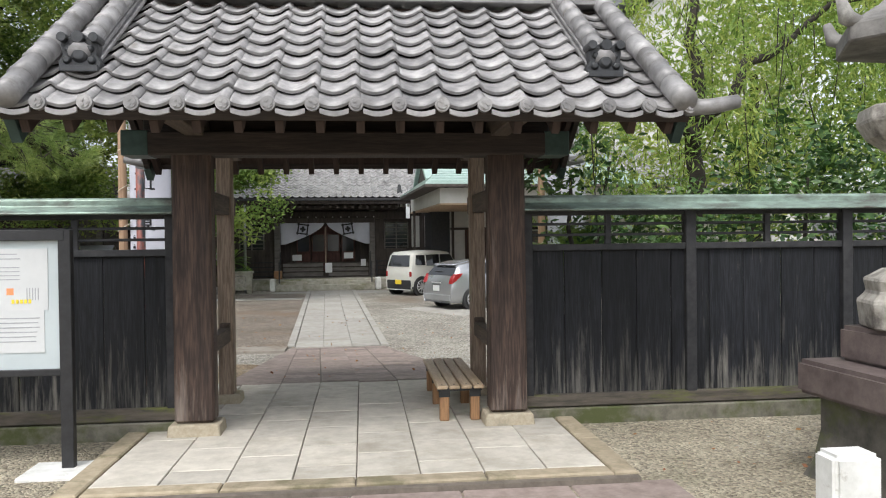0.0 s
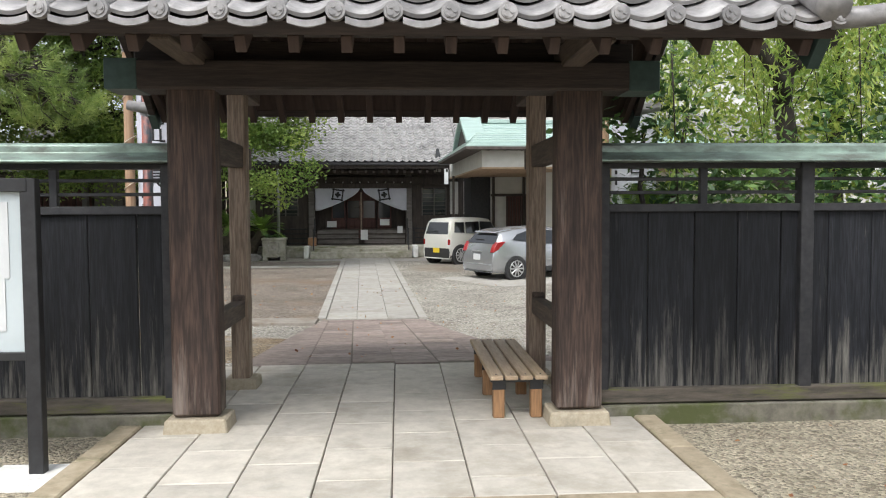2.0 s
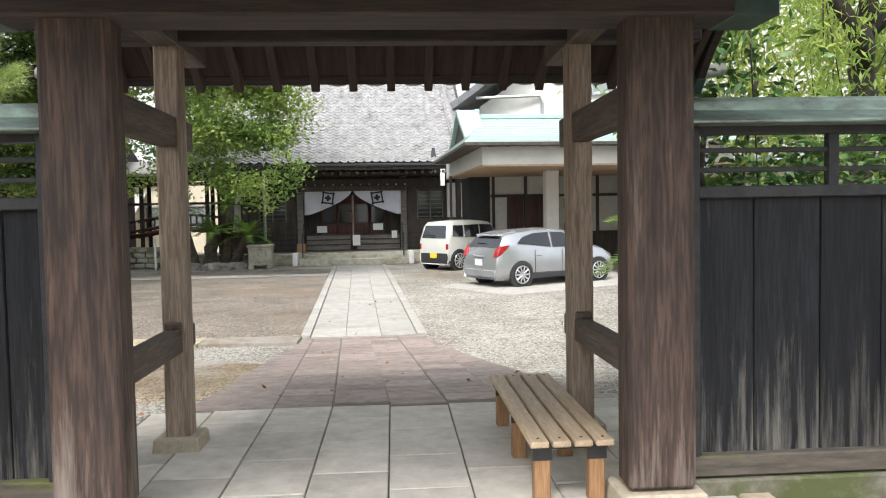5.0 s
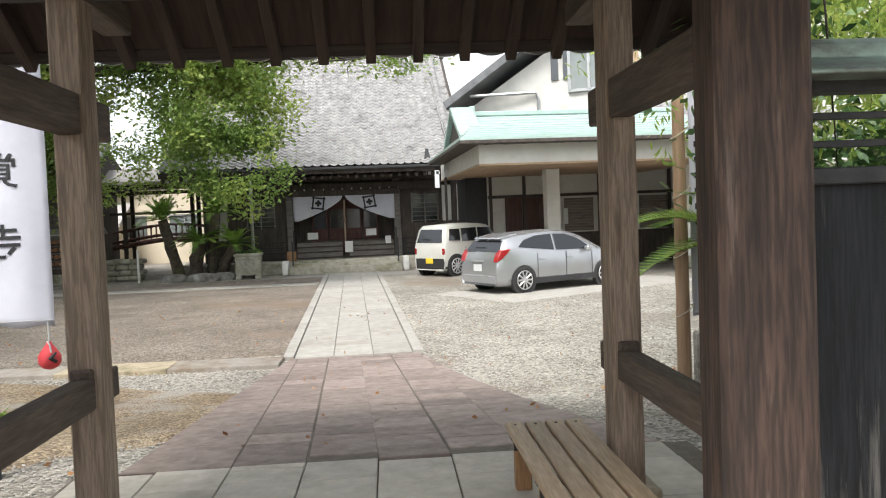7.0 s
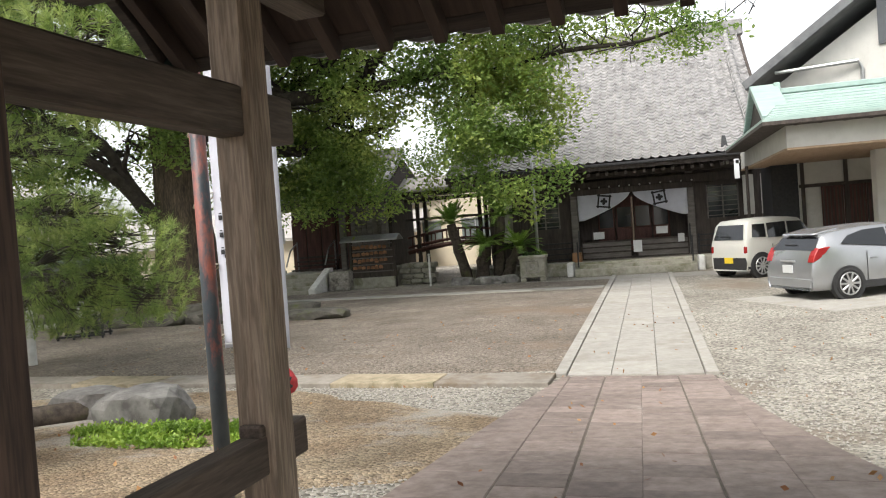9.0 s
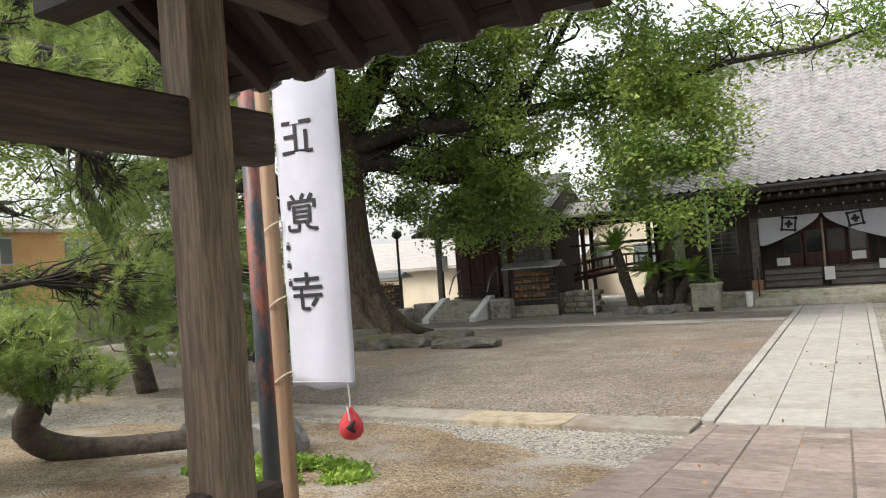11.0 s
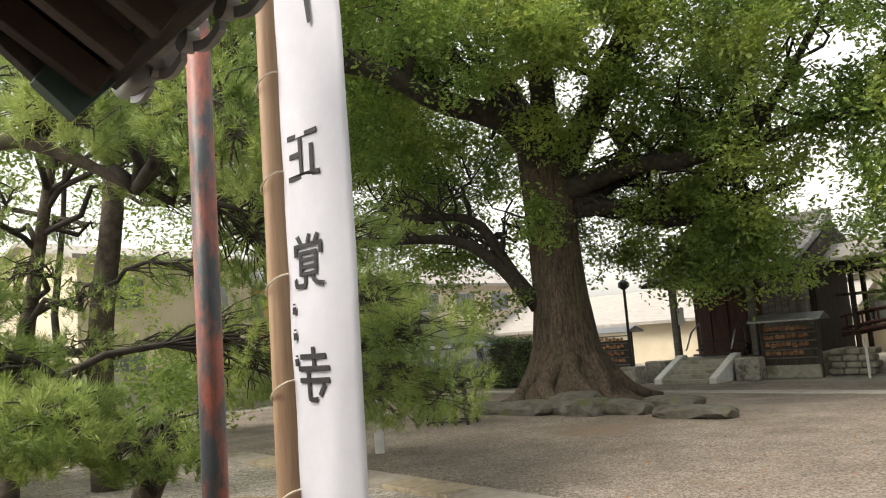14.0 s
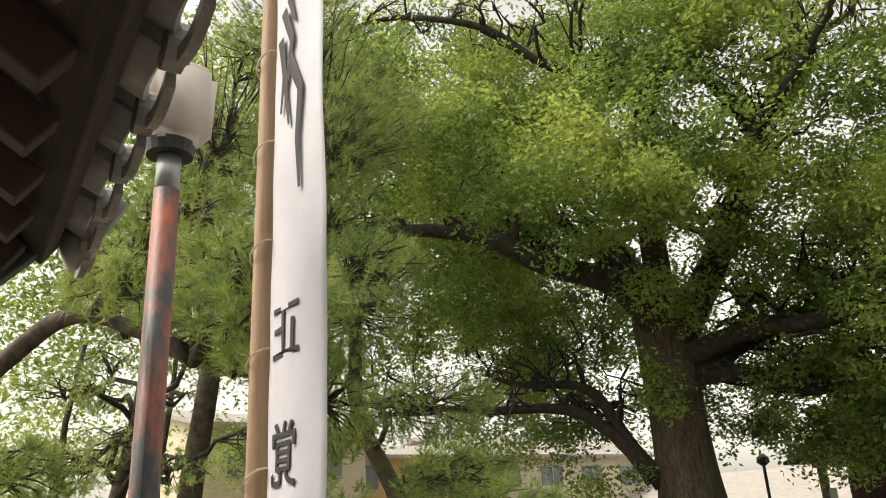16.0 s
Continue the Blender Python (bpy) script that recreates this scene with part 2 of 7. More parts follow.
M_STEP = mk("hall step stone", (0.26, 0.245, 0.2), (0.4, 0.385, 0.33), 5, 0.9, 0.2, stain=(0.17, 0.17, 0.105), stain_scale=1.2, stain_at=0.5)
M_GLASS = mk("dark window glass", (0.015, 0.02, 0.023), (0.03, 0.035, 0.04), 1, 0.06, 0.0, spec=0.8)
M_CARGLASS = mk("tinted car glass", (0.008, 0.01, 0.012), (0.014, 0.016, 0.018), 1, 0.04, 0.0, spec=0.7)
M_SILVER = mk("silver car paint", (0.4, 0.41, 0.425), (0.45, 0.46, 0.475), 1.5, 0.27, 0.0, metal=0.7)
M_CREAM = mk("cream car paint", (0.58, 0.575, 0.53), (0.62, 0.615, 0.57), 1.5, 0.25, 0.0)
M_NAVY = mk("dark blue van paint", (0.02, 0.028, 0.05), (0.03, 0.04, 0.065), 1.5, 0.2, 0.0)
M_TYRE = mk("tyre rubber", (0.012, 0.012, 0.012), (0.025, 0.025, 0.025), 9, 0.85, 0.1)
M_RIM = mk("alloy rim", (0.5, 0.5, 0.51), (0.6, 0.6, 0.61), 9, 0.35, 0.0, metal=0.8)
M_PLASTIC = mk("black plastic trim", (0.02, 0.02, 0.021), (0.032, 0.032, 0.034), 9, 0.6, 0.0)
M_TAIL = mk("red tail lamp", (0.26, 0.01, 0.012), (0.33, 0.02, 0.02), 9, 0.15, 0.0)
M_EMA = mk("votive plaques wood", (0.2, 0.09, 0.045), (0.42, 0.23, 0.12), 6, 0.75, 0.1, vary=0.3)
M_HOUSE = mk("cream house wall", (0.55, 0.48, 0.36), (0.63, 0.56, 0.43), 1, 0.9, 0.03)
M_HOUSE_G = mk("pale green wall", (0.43, 0.52, 0.44), (0.5, 0.58, 0.5), 1, 0.9, 0.03)
M_HOUSE_O = mk("orange tan wall", (0.55, 0.32, 0.14), (0.64, 0.4, 0.19), 1, 0.9, 0.03)
M_SLATE = mk("grey house roof", (0.27, 0.255, 0.24), (0.4, 0.38, 0.35), 2, 0.7, 0.1, (1, 6, 1))


def leafmat(name, c1, c2, c3, scale=1.2, through=0.35):
    m = bpy.data.materials.new(name)
    m.use_nodes = True
    n, l = m.node_tree.nodes, m.node_tree.links
    p = n["Principled BSDF"]
    geo, no, fine = n.new("ShaderNodeNewGeometry"), n.new("ShaderNodeTexNoise"), n.new("ShaderNodeTexNoise")
    no.inputs["Scale"].default_value, fine.inputs["Scale"].default_value = scale, 17.0
    l.new(geo.outputs["Position"], no.inputs["Vector"])
    l.new(geo.outputs["Position"], fine.inputs["Vector"])
    add = n.new("ShaderNodeMath")
    add.operation = "MULTIPLY_ADD"
    add.inputs[1].default_value = 0.7
    l.new(fine.outputs["Fac"], add.inputs[0])
    l.new(no.outputs["Fac"], add.inputs[2])
    r = n.new("ShaderNodeValToRGB")
    r.color_ramp.elements[0].position, r.color_ramp.elements[1].position = 0.6, 1.15
    r.color_ramp.elements[0].color, r.color_ramp.elements[1].color = (*c1, 1), (*c3, 1)
    e = r.color_ramp.elements.new(0.84)
    e.color = (*c2, 1)
    l.new(add.outputs[0], r.inputs["Fac"])
    l.new(r.outputs["Color"], p.inputs["Base Color"])
    p.inputs["Roughness"].default_value = 0.5
    tr, ms = n.new("ShaderNodeBsdfTranslucent"), n.new("ShaderNodeMixShader")
    l.new(r.outputs["Color"], tr.inputs["Color"])
    ms.inputs["Fac"].default_value = through
    l.new(p.outputs[0], ms.inputs[1])
    l.new(tr.outputs[0], ms.inputs[2])
    l.new(ms.outputs[0], n["Material Output"].inputs["Surface"])
    return m


L_CAMPHOR = leafmat("camphor leaves", (0.085, 0.15, 0.035), (0.19, 0.29, 0.068), (0.37, 0.44, 0.11), 0.45, 0.58)
L_WEEP = leafmat("weeping cherry leaves", (0.14, 0.23, 0.045), (0.26, 0.38, 0.08), (0.42, 0.48, 0.11), 0.9, 0.5)
L_DARK = leafmat("evergreen leaves", (0.02, 0.06, 0.018), (0.055, 0.12, 0.03), (0.13, 0.22, 0.055), 1.2, 0.2)
L_PINE = leafmat("pine needles", (0.1, 0.165, 0.042), (0.21, 0.3, 0.075), (0.4, 0.48, 0.15), 1.2, 0.3)
L_PALM = leafmat("cycad fronds", (0.07, 0.15, 0.025), (0.16, 0.28, 0.045), (0.28, 0.4, 0.08), 1.5, 0.35)
L_FALLEN = leafmat("fallen leaves", (0.2, 0.07, 0.03), (0.3, 0.13, 0.05), (0.42, 0.24, 0.09), 3, 0.1)


# ---- mesh tools ----
def box(bm, c, s, m=None, taper=1.0):
    """A box of size s round c; taper scales its top in x and y; m places it."""
    vs = []
    for z in (-0.5, 0.5):
        k = taper if z > 0 else 1.0
        for x, y in ((-0.5, -0.5), (0.5, -0.5), (0.5, 0.5), (-0.5, 0.5)):
            v = Vector((c[0] + x * s[0] * k, c[1] + y * s[1] * k, c[2] + z * s[2]))
            vs.append(bm.verts.new(m @ v if m else v))
    for f in ((3, 2, 1, 0), (4, 5, 6, 7), (0, 1, 5, 4), (1, 2, 6, 5), (2, 3, 7, 6), (3, 0, 4, 7)):
        bm.faces.new([vs[i] for i in f])


def tube(bm, pts, radii, seg=8, squash=1.0):
    rings, prev = [], None
    pts = [Vector(p) for p in pts]
    for i, p in enumerate(pts):
        d = (pts[min(i + 1, len(pts) - 1)] - pts[max(i - 1, 0)]).normalized()
        a = prev if prev else (Vector((0, 0, 1)) if abs(d.z) < 0.9 else Vector((1, 0, 0)))
        a = (a - d * a.dot(d)).normalized()
        prev = a
        b = d.cross(a)
        r = radii[i] if hasattr(radii, "__len__") else radii
        rings.append([bm.verts.new(p + (a * math.cos(k * math.tau / seg) + b * math.sin(k * math.tau / seg) * squash) * r) for k in range(seg)])
    for q, w in zip(rings, rings[1:]):
        for k in range(seg):
            bm.faces.new((q[k], q[(k + 1) % seg], w[(k + 1) % seg], w[k]))
    bm.faces.new(rings[0][::-1])
    bm.faces.new(rings[-1])


def prism(bm, poly, a, b, axis="y", m=None):
    """A polygon of two coordinates drawn out from a to b along an axis."""
    def at(u, v, w):
        q = {"x": (w, u, v), "y": (u, w, v), "z": (u, v, w)}[axis]
        q = Vector(q)
        return bm.verts.new(m @ q if m else q)
    lo, hi = [at(u, v, a) for u, v in poly], [at(u, v, b) for u, v in poly]
    n = len(poly)
    bm.faces.new(lo), bm.faces.new(hi[::-1])
    for i in range(n):
        bm.faces.new((lo[i], hi[i], hi[(i + 1) % n], lo[(i + 1) % n]))


def obj(name, bm, mat, parent=None, bevel=0.0, smooth=False, seg=1):
    bmesh.ops.recalc_face_normals(bm, faces=bm.faces)
    if bevel:
        es = [e for e in bm.edges if len(e.link_faces) == 2 and e.calc_face_angle(0) > 0.6]
        bmesh.ops.bevel(bm, geom=es, offset=bevel, segments=seg, affect="EDGES", clamp_overlap=True)
    me = bpy.data.meshes.new(name)
    bm.to_mesh(me)
    bm.free()
    if smooth:
        for q in me.polygons:
            q.use_smooth = True
    me.materials.append(mat)
    ob = new(name, me)
    if parent:
        ob.parent = parent
    return ob


def raw(name, verts, faces, mat, parent=None):
    me = bpy.data.meshes.new(name)
    me.from_pydata(verts, [], faces)
    me.materials.append(mat)
    ob = new(name, me)
    if parent:
        ob.parent = parent
    return ob


def thing(name, label, category, m=None, group="", kind=""):
    e = tagged(new(name), label, category, group, kind)
    if m:
        e.matrix_basis = m
    return e


def boxes(name, items, mat, parent=None, bevel=0.006):
    """Boxes of one kind, each a part of its own."""
    for it in items:
        bm = bmesh.new()
        box(bm, *it)
        ob = obj(name, bm, mat, parent, bevel)
    return ob


rng = random.Random(7)
nrng = np.random.default_rng(11)
COURT = -0.42


def ground_z(x, y):
    t = min(max((y - 7.6) / 6.0, 0), 1)
    return -0.08 + (COURT + 0.08) * (t * t * (3 - 2 * t))


def ramp_z(y):
    t = min(max((y - 9.0) / 6.0, 0), 1)
    return 0.42 * -t + 0.012


# ---- ground ----
def build_ground():
    xs = np.concatenate([[-300, -120, -60, -40], np.arange(-30, 12.1, 0.6), [16, 24, 40, 80, 300]])
    ys = np.concatenate([[-200, -60, -20, -6], np.arange(-2, 40.1, 0.6), [46, 60, 90, 150, 400]])
    verts = []
    for y in ys:
        for x in xs:
            near = 1 if -30 < x < 12 and y < 40 else 0
            verts.append((x, y, ground_z(x, y) + near * 0.018 * noise.noise((x * 0.5, y * 0.5, 0))))
    w = len(xs)
    faces = [(j * w + i, j * w + i + 1, (j + 1) * w + i + 1, (j + 1) * w + i) for j in range(len(ys) - 1) for i in range(w - 1)]
    tagged(raw("ground", verts, faces, M_GRAVEL), "grey-brown gravel temple court ground with bare patches", "ground", kind="structure")


build_ground()


def forecourt():
    """Fine beige gravel outside the gate, lying a little over the ground, with an uneven outer edge."""
    xs, ys = np.concatenate([[-60, -30], np.linspace(-14, 16, 56), [30, 60]]), np.concatenate([[-20, -9], np.linspace(-3, 6.9, 32)])
    verts = []
    for j, y in enumerate(ys):
        for i, x in enumerate(xs):
            rim = i in (0, 59) or j == 0
            verts.append((x + (0.3 * noise.noise((x, y, 4)) if rim else 0), y, -0.08 + (-0.04 if rim else 0.022) + 0.012 * noise.noise((x * 0.9, y * 0.9, 1))))
    faces = [(j * 60 + i, j * 60 + i + 1, (j + 1) * 60 + i + 1, (j + 1) * 60 + i) for j in range(33) for i in range(59)]
    tagged(raw("forecourt_gravel", verts, faces, M_BEIGE), "fine beige gravel with mossy patches outside the gate", "gravel", kind="structure")


forecourt()


def soil_bed():
    """The ochre soil beside the ramp, an uneven patch a little above the gravel."""
    n, ring = 48, []
    verts = [(-6.0, 11.7, ground_z(0, 11.7) + 0.045)]
    for k in range(1, 9):
        for i in range(n):
            a = i * math.tau / n
            rr = 1 + 0.16 * noise.noise((math.cos(a) * 2, math.sin(a) * 2, 3)) + 0.05 * noise.noise((math.cos(a) * 9, math.sin(a) * 9, 1))
            x, y = -6.0 + math.cos(a) * 5.2 * rr * k / 8, 11.7 + math.sin(a) * 2.75 * rr * k / 8
            h = 0.045 if k < 8 else -0.05
            verts.append((x, y, ground_z(x, y) + h))
    faces = [(0, 1 + i, 1 + (i + 1) % n) for i in range(n)]
    for k in range(7):
        faces += [(1 + k * n + i, 1 + (k + 1) * n + i, 1 + (k + 1) * n + (i + 1) % n, 1 + k * n + (i + 1) % n) for i in range(n)]
    tagged(raw("soil_bed", verts, faces, M_SOIL), "bare ochre soil bed with scattered gravel", "soil", kind="structure")


soil_bed()


def court_earth():
    """The browner trodden earth of the court, west of the path, its colour darkened for tree shade, with an uneven
    edge.
    """
    xs, ys = np.linspace(-26, -1.0, 50), np.linspace(15.1, 31.0, 34)
    verts = []
    for j, y in enumerate(ys):
        for i, x in enumerate(xs):
            rim = i in (0, 49) or j in (0, 33)
            w = 0.25 * noise.noise((x * 0.8, y * 0.8, 2)) if i < 47 else 0.0
            shift = -0.0467 * (y - 15) * (i / 49)
            verts.append((x + w + shift, y + (w if j not in (0,) else 0), COURT + (-0.04 if rim else 0.026) + 0.01 * noise.noise((x * 0.5, y * 0.5, 0))))
    faces = [(j * 50 + i, j * 50 + i + 1, (j + 1) * 50 + i + 1, (j + 1) * 50 + i) for j in range(33) for i in range(49)]
    tagged(raw("court_earth", verts, faces, M_EARTH), "trodden brown court earth with fine gravel, darkened for tree shade", "ground", kind="structure")


court_earth()


# ---- gate ----
def pantile():
    """One S-shaped roof tile: rolls across x, runs up y, thickness in z."""
    W, Lr, T, n = 0.30, 0.30, 0.022, 9
    prof = []
    for i in range(n + 1):
        u = i / n
        z = -0.035 * math.sin(min(u / 0.74, 1) * math.pi) if u < 0.74 else 0.03 * math.sin((u - 0.74) / 0.26 * math.pi)
        prof.append((u * W * 1.04 - W * 0.52, z))
    verts, faces = [], []
    for y, lift in ((0, 0.028), (Lr, 0.0)):
        for dz in (0, -T):
            verts += [(x, y, z + lift + dz) for x, z in prof]
    k = n + 1
    for i in range(n):
        faces += [(i, i + 1, 2 * k + i + 1, 2 * k + i), (k + i + 1, k + i, 3 * k + i, 3 * k + i + 1), (k + i, k + i + 1, i + 1, i)]
    faces += [(0, 2 * k, 3 * k, k), (n, k + n, 3 * k + n, 2 * k + n)]
    me = bpy.data.meshes.new("tile")
    me.from_pydata(verts, [], faces)
    for i, q in enumerate(me.polygons):
        q.use_smooth = i % 3 == 0
    me.materials.append(M_TILE)
    return me


RIDGE_Y, RIDGE_Z, EAVE_Y, EAVE_Z = 7.34, 3.86, 5.45, 2.6
SL = math.atan2(RIDGE_Z - EAVE_Z, RIDGE_Y - EAVE_Y)


def roof_at(s, lift=0.0, side=1):
    """A point on the gate roof's slope, s metres up from the eave; side -1: the rear slope."""
    y = EAVE_Y + s * math.cos(SL) - lift * math.sin(SL)
    z = EAVE_Z + s * math.sin(SL) + lift * math.cos(SL)
    return (y, z) if side > 0 else (2 * RIDGE_Y - y, z)


def build_gate():
    g = thing("gate", "old dark timber temple gate with a grey tiled roof", "gate")
    for sx in (-1.435, 1.275):
        bm = bmesh.new()
        box(bm, (sx, 6.79, 1.27), (0.335, 0.2, 2.3), None, 0.97)
        obj("post", bm, M_POST, g, 0.02)
        bm = bmesh.new()
        box(bm, (sx, 6.8, 0.055), (0.45, 0.32, 0.11), None, 0.93)
        obj("base_stone", bm, M_BASE, g, 0.012)
    for sx in (-1.395, 1.21):
        boxes("rear_post", [((sx, 8.09, 1.33), (0.15, 0.17, 2.5))], M_POST_GREY, g, 0.01)
        bm = bmesh.new()
        box(bm, (sx, 8.09, 0.045), (0.3, 0.3, 0.11), None, 0.92)
        obj("base_stone", bm, M_BASE, g, 0.012)
        boxes("tie_rail", [((sx, 7.6, 0.71), (0.1, 1.45, 0.15)), ((sx, 7.985, 0.805), (0.1, 0.04, 0.05))], M_BEAM_Y, g, 0.008)
        boxes("tie_beam", [((sx, 7.6, 2.02), (0.11, 1.6, 0.19))], M_BEAM_Y, g, 0.01)
        boxes("roof_beam", [((sx, 7.3, 2.63), (0.16, 2.9, 0.16))], M_BEAM_Y, g, 0.01)
    boxes("lintel", [((-0.08, 6.8, 2.49), (3.75, 0.3, 0.2))], M_BEAM, g, 0.014)
    for s in (-1, 1):
        boxes("copper_cap", [((s * 1.8 - 0.08, 6.8, 2.49), (0.22, 0.308, 0.21))], M_COPPER_D, g, 0.006)
    boxes("upper_beam", [((-0.08, 7.02, 2.69), (3.6, 0.2, 0.16)), ((-0.08, 8.09, 2.66), (4.2, 0.15, 0.17)), ((-0.08, 5.85, 2.64), (4.5, 0.13, 0.13))], M_BEAM, g, 0.01)
    # rafters and soffit on both slopes
    for side in (1, -1):
        name = "rafter"
        for i in range(17):
            x = -2.3 + i * 0.2875
            bm = bmesh.new()
            y0, z0 = roof_at(0.06, -0.18, side)
            y1, z1 = roof_at(2.2, -0.15, side)
            m = look((x, (y0 + y1) / 2, (z0 + z1) / 2), (x, y1, z1))
            box(bm, (0, 0, 0), (0.062, 0.1, 2.2), m)
            obj(name, bm, M_SOFFIT, g, 0.004)
        bm = bmesh.new()
        pts = [roof_at(0.02, -0.105, side), roof_at(2.3, -0.105, side), roof_at(2.3, -0.05, side), roof_at(0.0, -0.05, side)]
        prism(bm, pts, -2.42, 2.42, "x")
        obj("soffit", bm, M_SOFFIT, g, 0)
        bm = bmesh.new()
        pts = [roof_at(-0.02, -0.11, side), roof_at(0.08, -0.11, side), roof_at(0.08, -0.03, side), roof_at(-0.02, -0.03, side)]
        prism(bm, pts, -2.42, 2.42, "x")
        obj("eave_board", bm, M_BEAM, g, 0.004)
        # barge boards with copper tips at the gable ends
        for sx in (-2.38, 2.38):
            bm = bmesh.new()
            pts = [roof_at(0.05, -0.3, side), roof_at(0.45, -0.24, side), roof_at(2.2, -0.22, side), roof_at(2.2, -0.05, side), roof_at(0.0, -0.05, side)]
            prism(bm, pts, sx - 0.03, sx + 0.03, "x")
            obj("barge_board", bm, M_BEAM, g, 0.004)
            bm = bmesh.new()
            pts = [roof_at(0.03, -0.31, side), roof_at(0.2, -0.285, side), roof_at(0.2, -0.04, side), roof_at(-0.01, -0.04, side)]
            prism(bm, pts, sx - 0.037, sx + 0.037, "x")
            obj("copper_tip", bm, M_COPPER_D, g, 0.003)
    # tiles
    tile = pantile()
    for side in (1, -1):
        for i in range(16):
            x = -2.25 + i * 0.3
            for j in range(9):
                if not -2.3 < x < 2.3:
                    continue
                y, z = roof_at(j * 0.255 - 0.06, 0.03, side)
                o = new("tile", tile)
                o.parent = g
                a = math.degrees(SL) - 3
                o.matrix_basis = pose(x + rng.uniform(-0.006, 0.006), y, z + rng.uniform(-0.004, 0.004), a if side > 0 else a, 0, 0 if side > 0 else 180) @ Matrix.Diagonal((1, 1, 1, 1))
        for i in range(16):
            x = -2.25 + i * 0.3 + 0.12 * side
            bm = bmesh.new()
            y, z = roof_at(-0.075, 0.045, side)
            tube(bm, [(x, y - 0.012 * side, z), (x, y + 0.03 * side, z)], 0.052, 14)
            tube(bm, [(x, y - 0.019 * side, z), (x, y - 0.005 * side, z)], [0.036, 0.04], 12)
            for q in range(3):
                aa = q * math.tau / 3
                tube(bm, [(x + 0.02 * math.cos(aa), y - 0.026 * side, z + 0.02 * math.sin(aa)), (x + 0.02 * math.cos(aa), y - 0.015 * side, z + 0.02 * math.sin(aa))], 0.011, 6)
            # the hanging lip of the eave tile beside the disc
            pr = [(x - 0.28 + 0.03 + 0.2 * k / 6, z - 0.03 - 0.022 * math.sin(k / 6 * math.pi)) for k in range(7)]
            prism(bm, pr + [(u, v - 0.035) for u, v in pr[::-1]], y - 0.01 * side, y + 0.012 * side, "y")
            obj("eave_tile", bm, M_TILE, g, 0)
        # descending ridges, with a row of round cover tiles
        for sx in (-1, 1):
            for (xo, r, s0, flat) in ((1.95, 0.075, 0.52, True), (2.32, 0.085, -0.1, False)):
                n = 8
                for k in range(n):
                    a0 = s0 + (2.3 - s0) * k / n
                    a1 = s0 + (2.3 - s0) * (k + 1.06) / n
                    bm = bmesh.new()
                    y0, z0 = roof_at(a0, 0.16 if flat else 0.1, side)
                    y1, z1 = roof_at(a1, 0.15 if flat else 0.09, side)
                    xr = sx * xo - (0.06 if flat else 0)
                    tube(bm, [(xr, y0, z0), (xr, y1, z1)], [r * 1.06, r], 14)
                    obj("ridge_cover_tile", bm, M_TILE, g, 0, True)
                if flat:
                    for dx, h in ((0.0, 0.04), (0.0, 0.085), (0.0, 0.125)):
                        bm = bmesh.new()
                        w = 0.2 - h * 0.5
                        pts = [roof_at(s0, h, side), roof_at(2.3, h, side), roof_at(2.3, h + 0.034, side), roof_at(s0, h + 0.034, side)]
                        prism(bm, pts, sx * xo - 0.06 - w / 2 * 1.1, sx * xo - 0.06 + w / 2 * 1.1, "x")
                        obj("ridge_layer_tile", bm, M_TILE, g, 0.006)
                    ridge_end(g, sx * xo - 0.06, s0, side)
            # upturned verge tile at the corner, and stepped verge tiles
            y0, z0 = roof_at(-0.08, 0.05, side)
            bm = bmesh.new()
            tube(bm, [(sx * 2.36, y0 + 0.05 * side, z0 - 0.01), (sx * 2.55, y0 + 0.02 * side, z0), (sx * 2.74, y0, z0 + 0.035)], [0.06, 0.058, 0.05], 10)
            obj("corner_tile", bm, M_TILE, g, 0, True)
            for k in range(9):
                y, z = roof_at(k * 0.255 + 0.05, 0.0, side)
                bm = bmesh.new()
                tube(bm, [(sx * 2.36, y, z + 0.02), (sx * 2.52, y, z + 0.0)], 0.045, 8)
                obj("verge_tile", bm, M_TILE, g, 0, True)
    # main ridge
    for h in range(6):
        bm = bmesh.new()
        w = 0.36 - 0.03 * h
        box(bm, (0, RIDGE_Y, RIDGE_Z + 0.03 + h * 0.055), (4.7, w, 0.045))
        obj("ridge_layer_tile", bm, M_TILE, g, 0.008)
    for k in range(16):
        bm = bmesh.new()
        tube(bm, [(-2.4 + k * 0.3, RIDGE_Y, RIDGE_Z + 0.4), (-2.09 + k * 0.3, RIDGE_Y, RIDGE_Z + 0.4)], [0.095, 0.088], 14)
        obj("ridge_cover_tile", bm, M_TILE, g, 0, True)
    return g


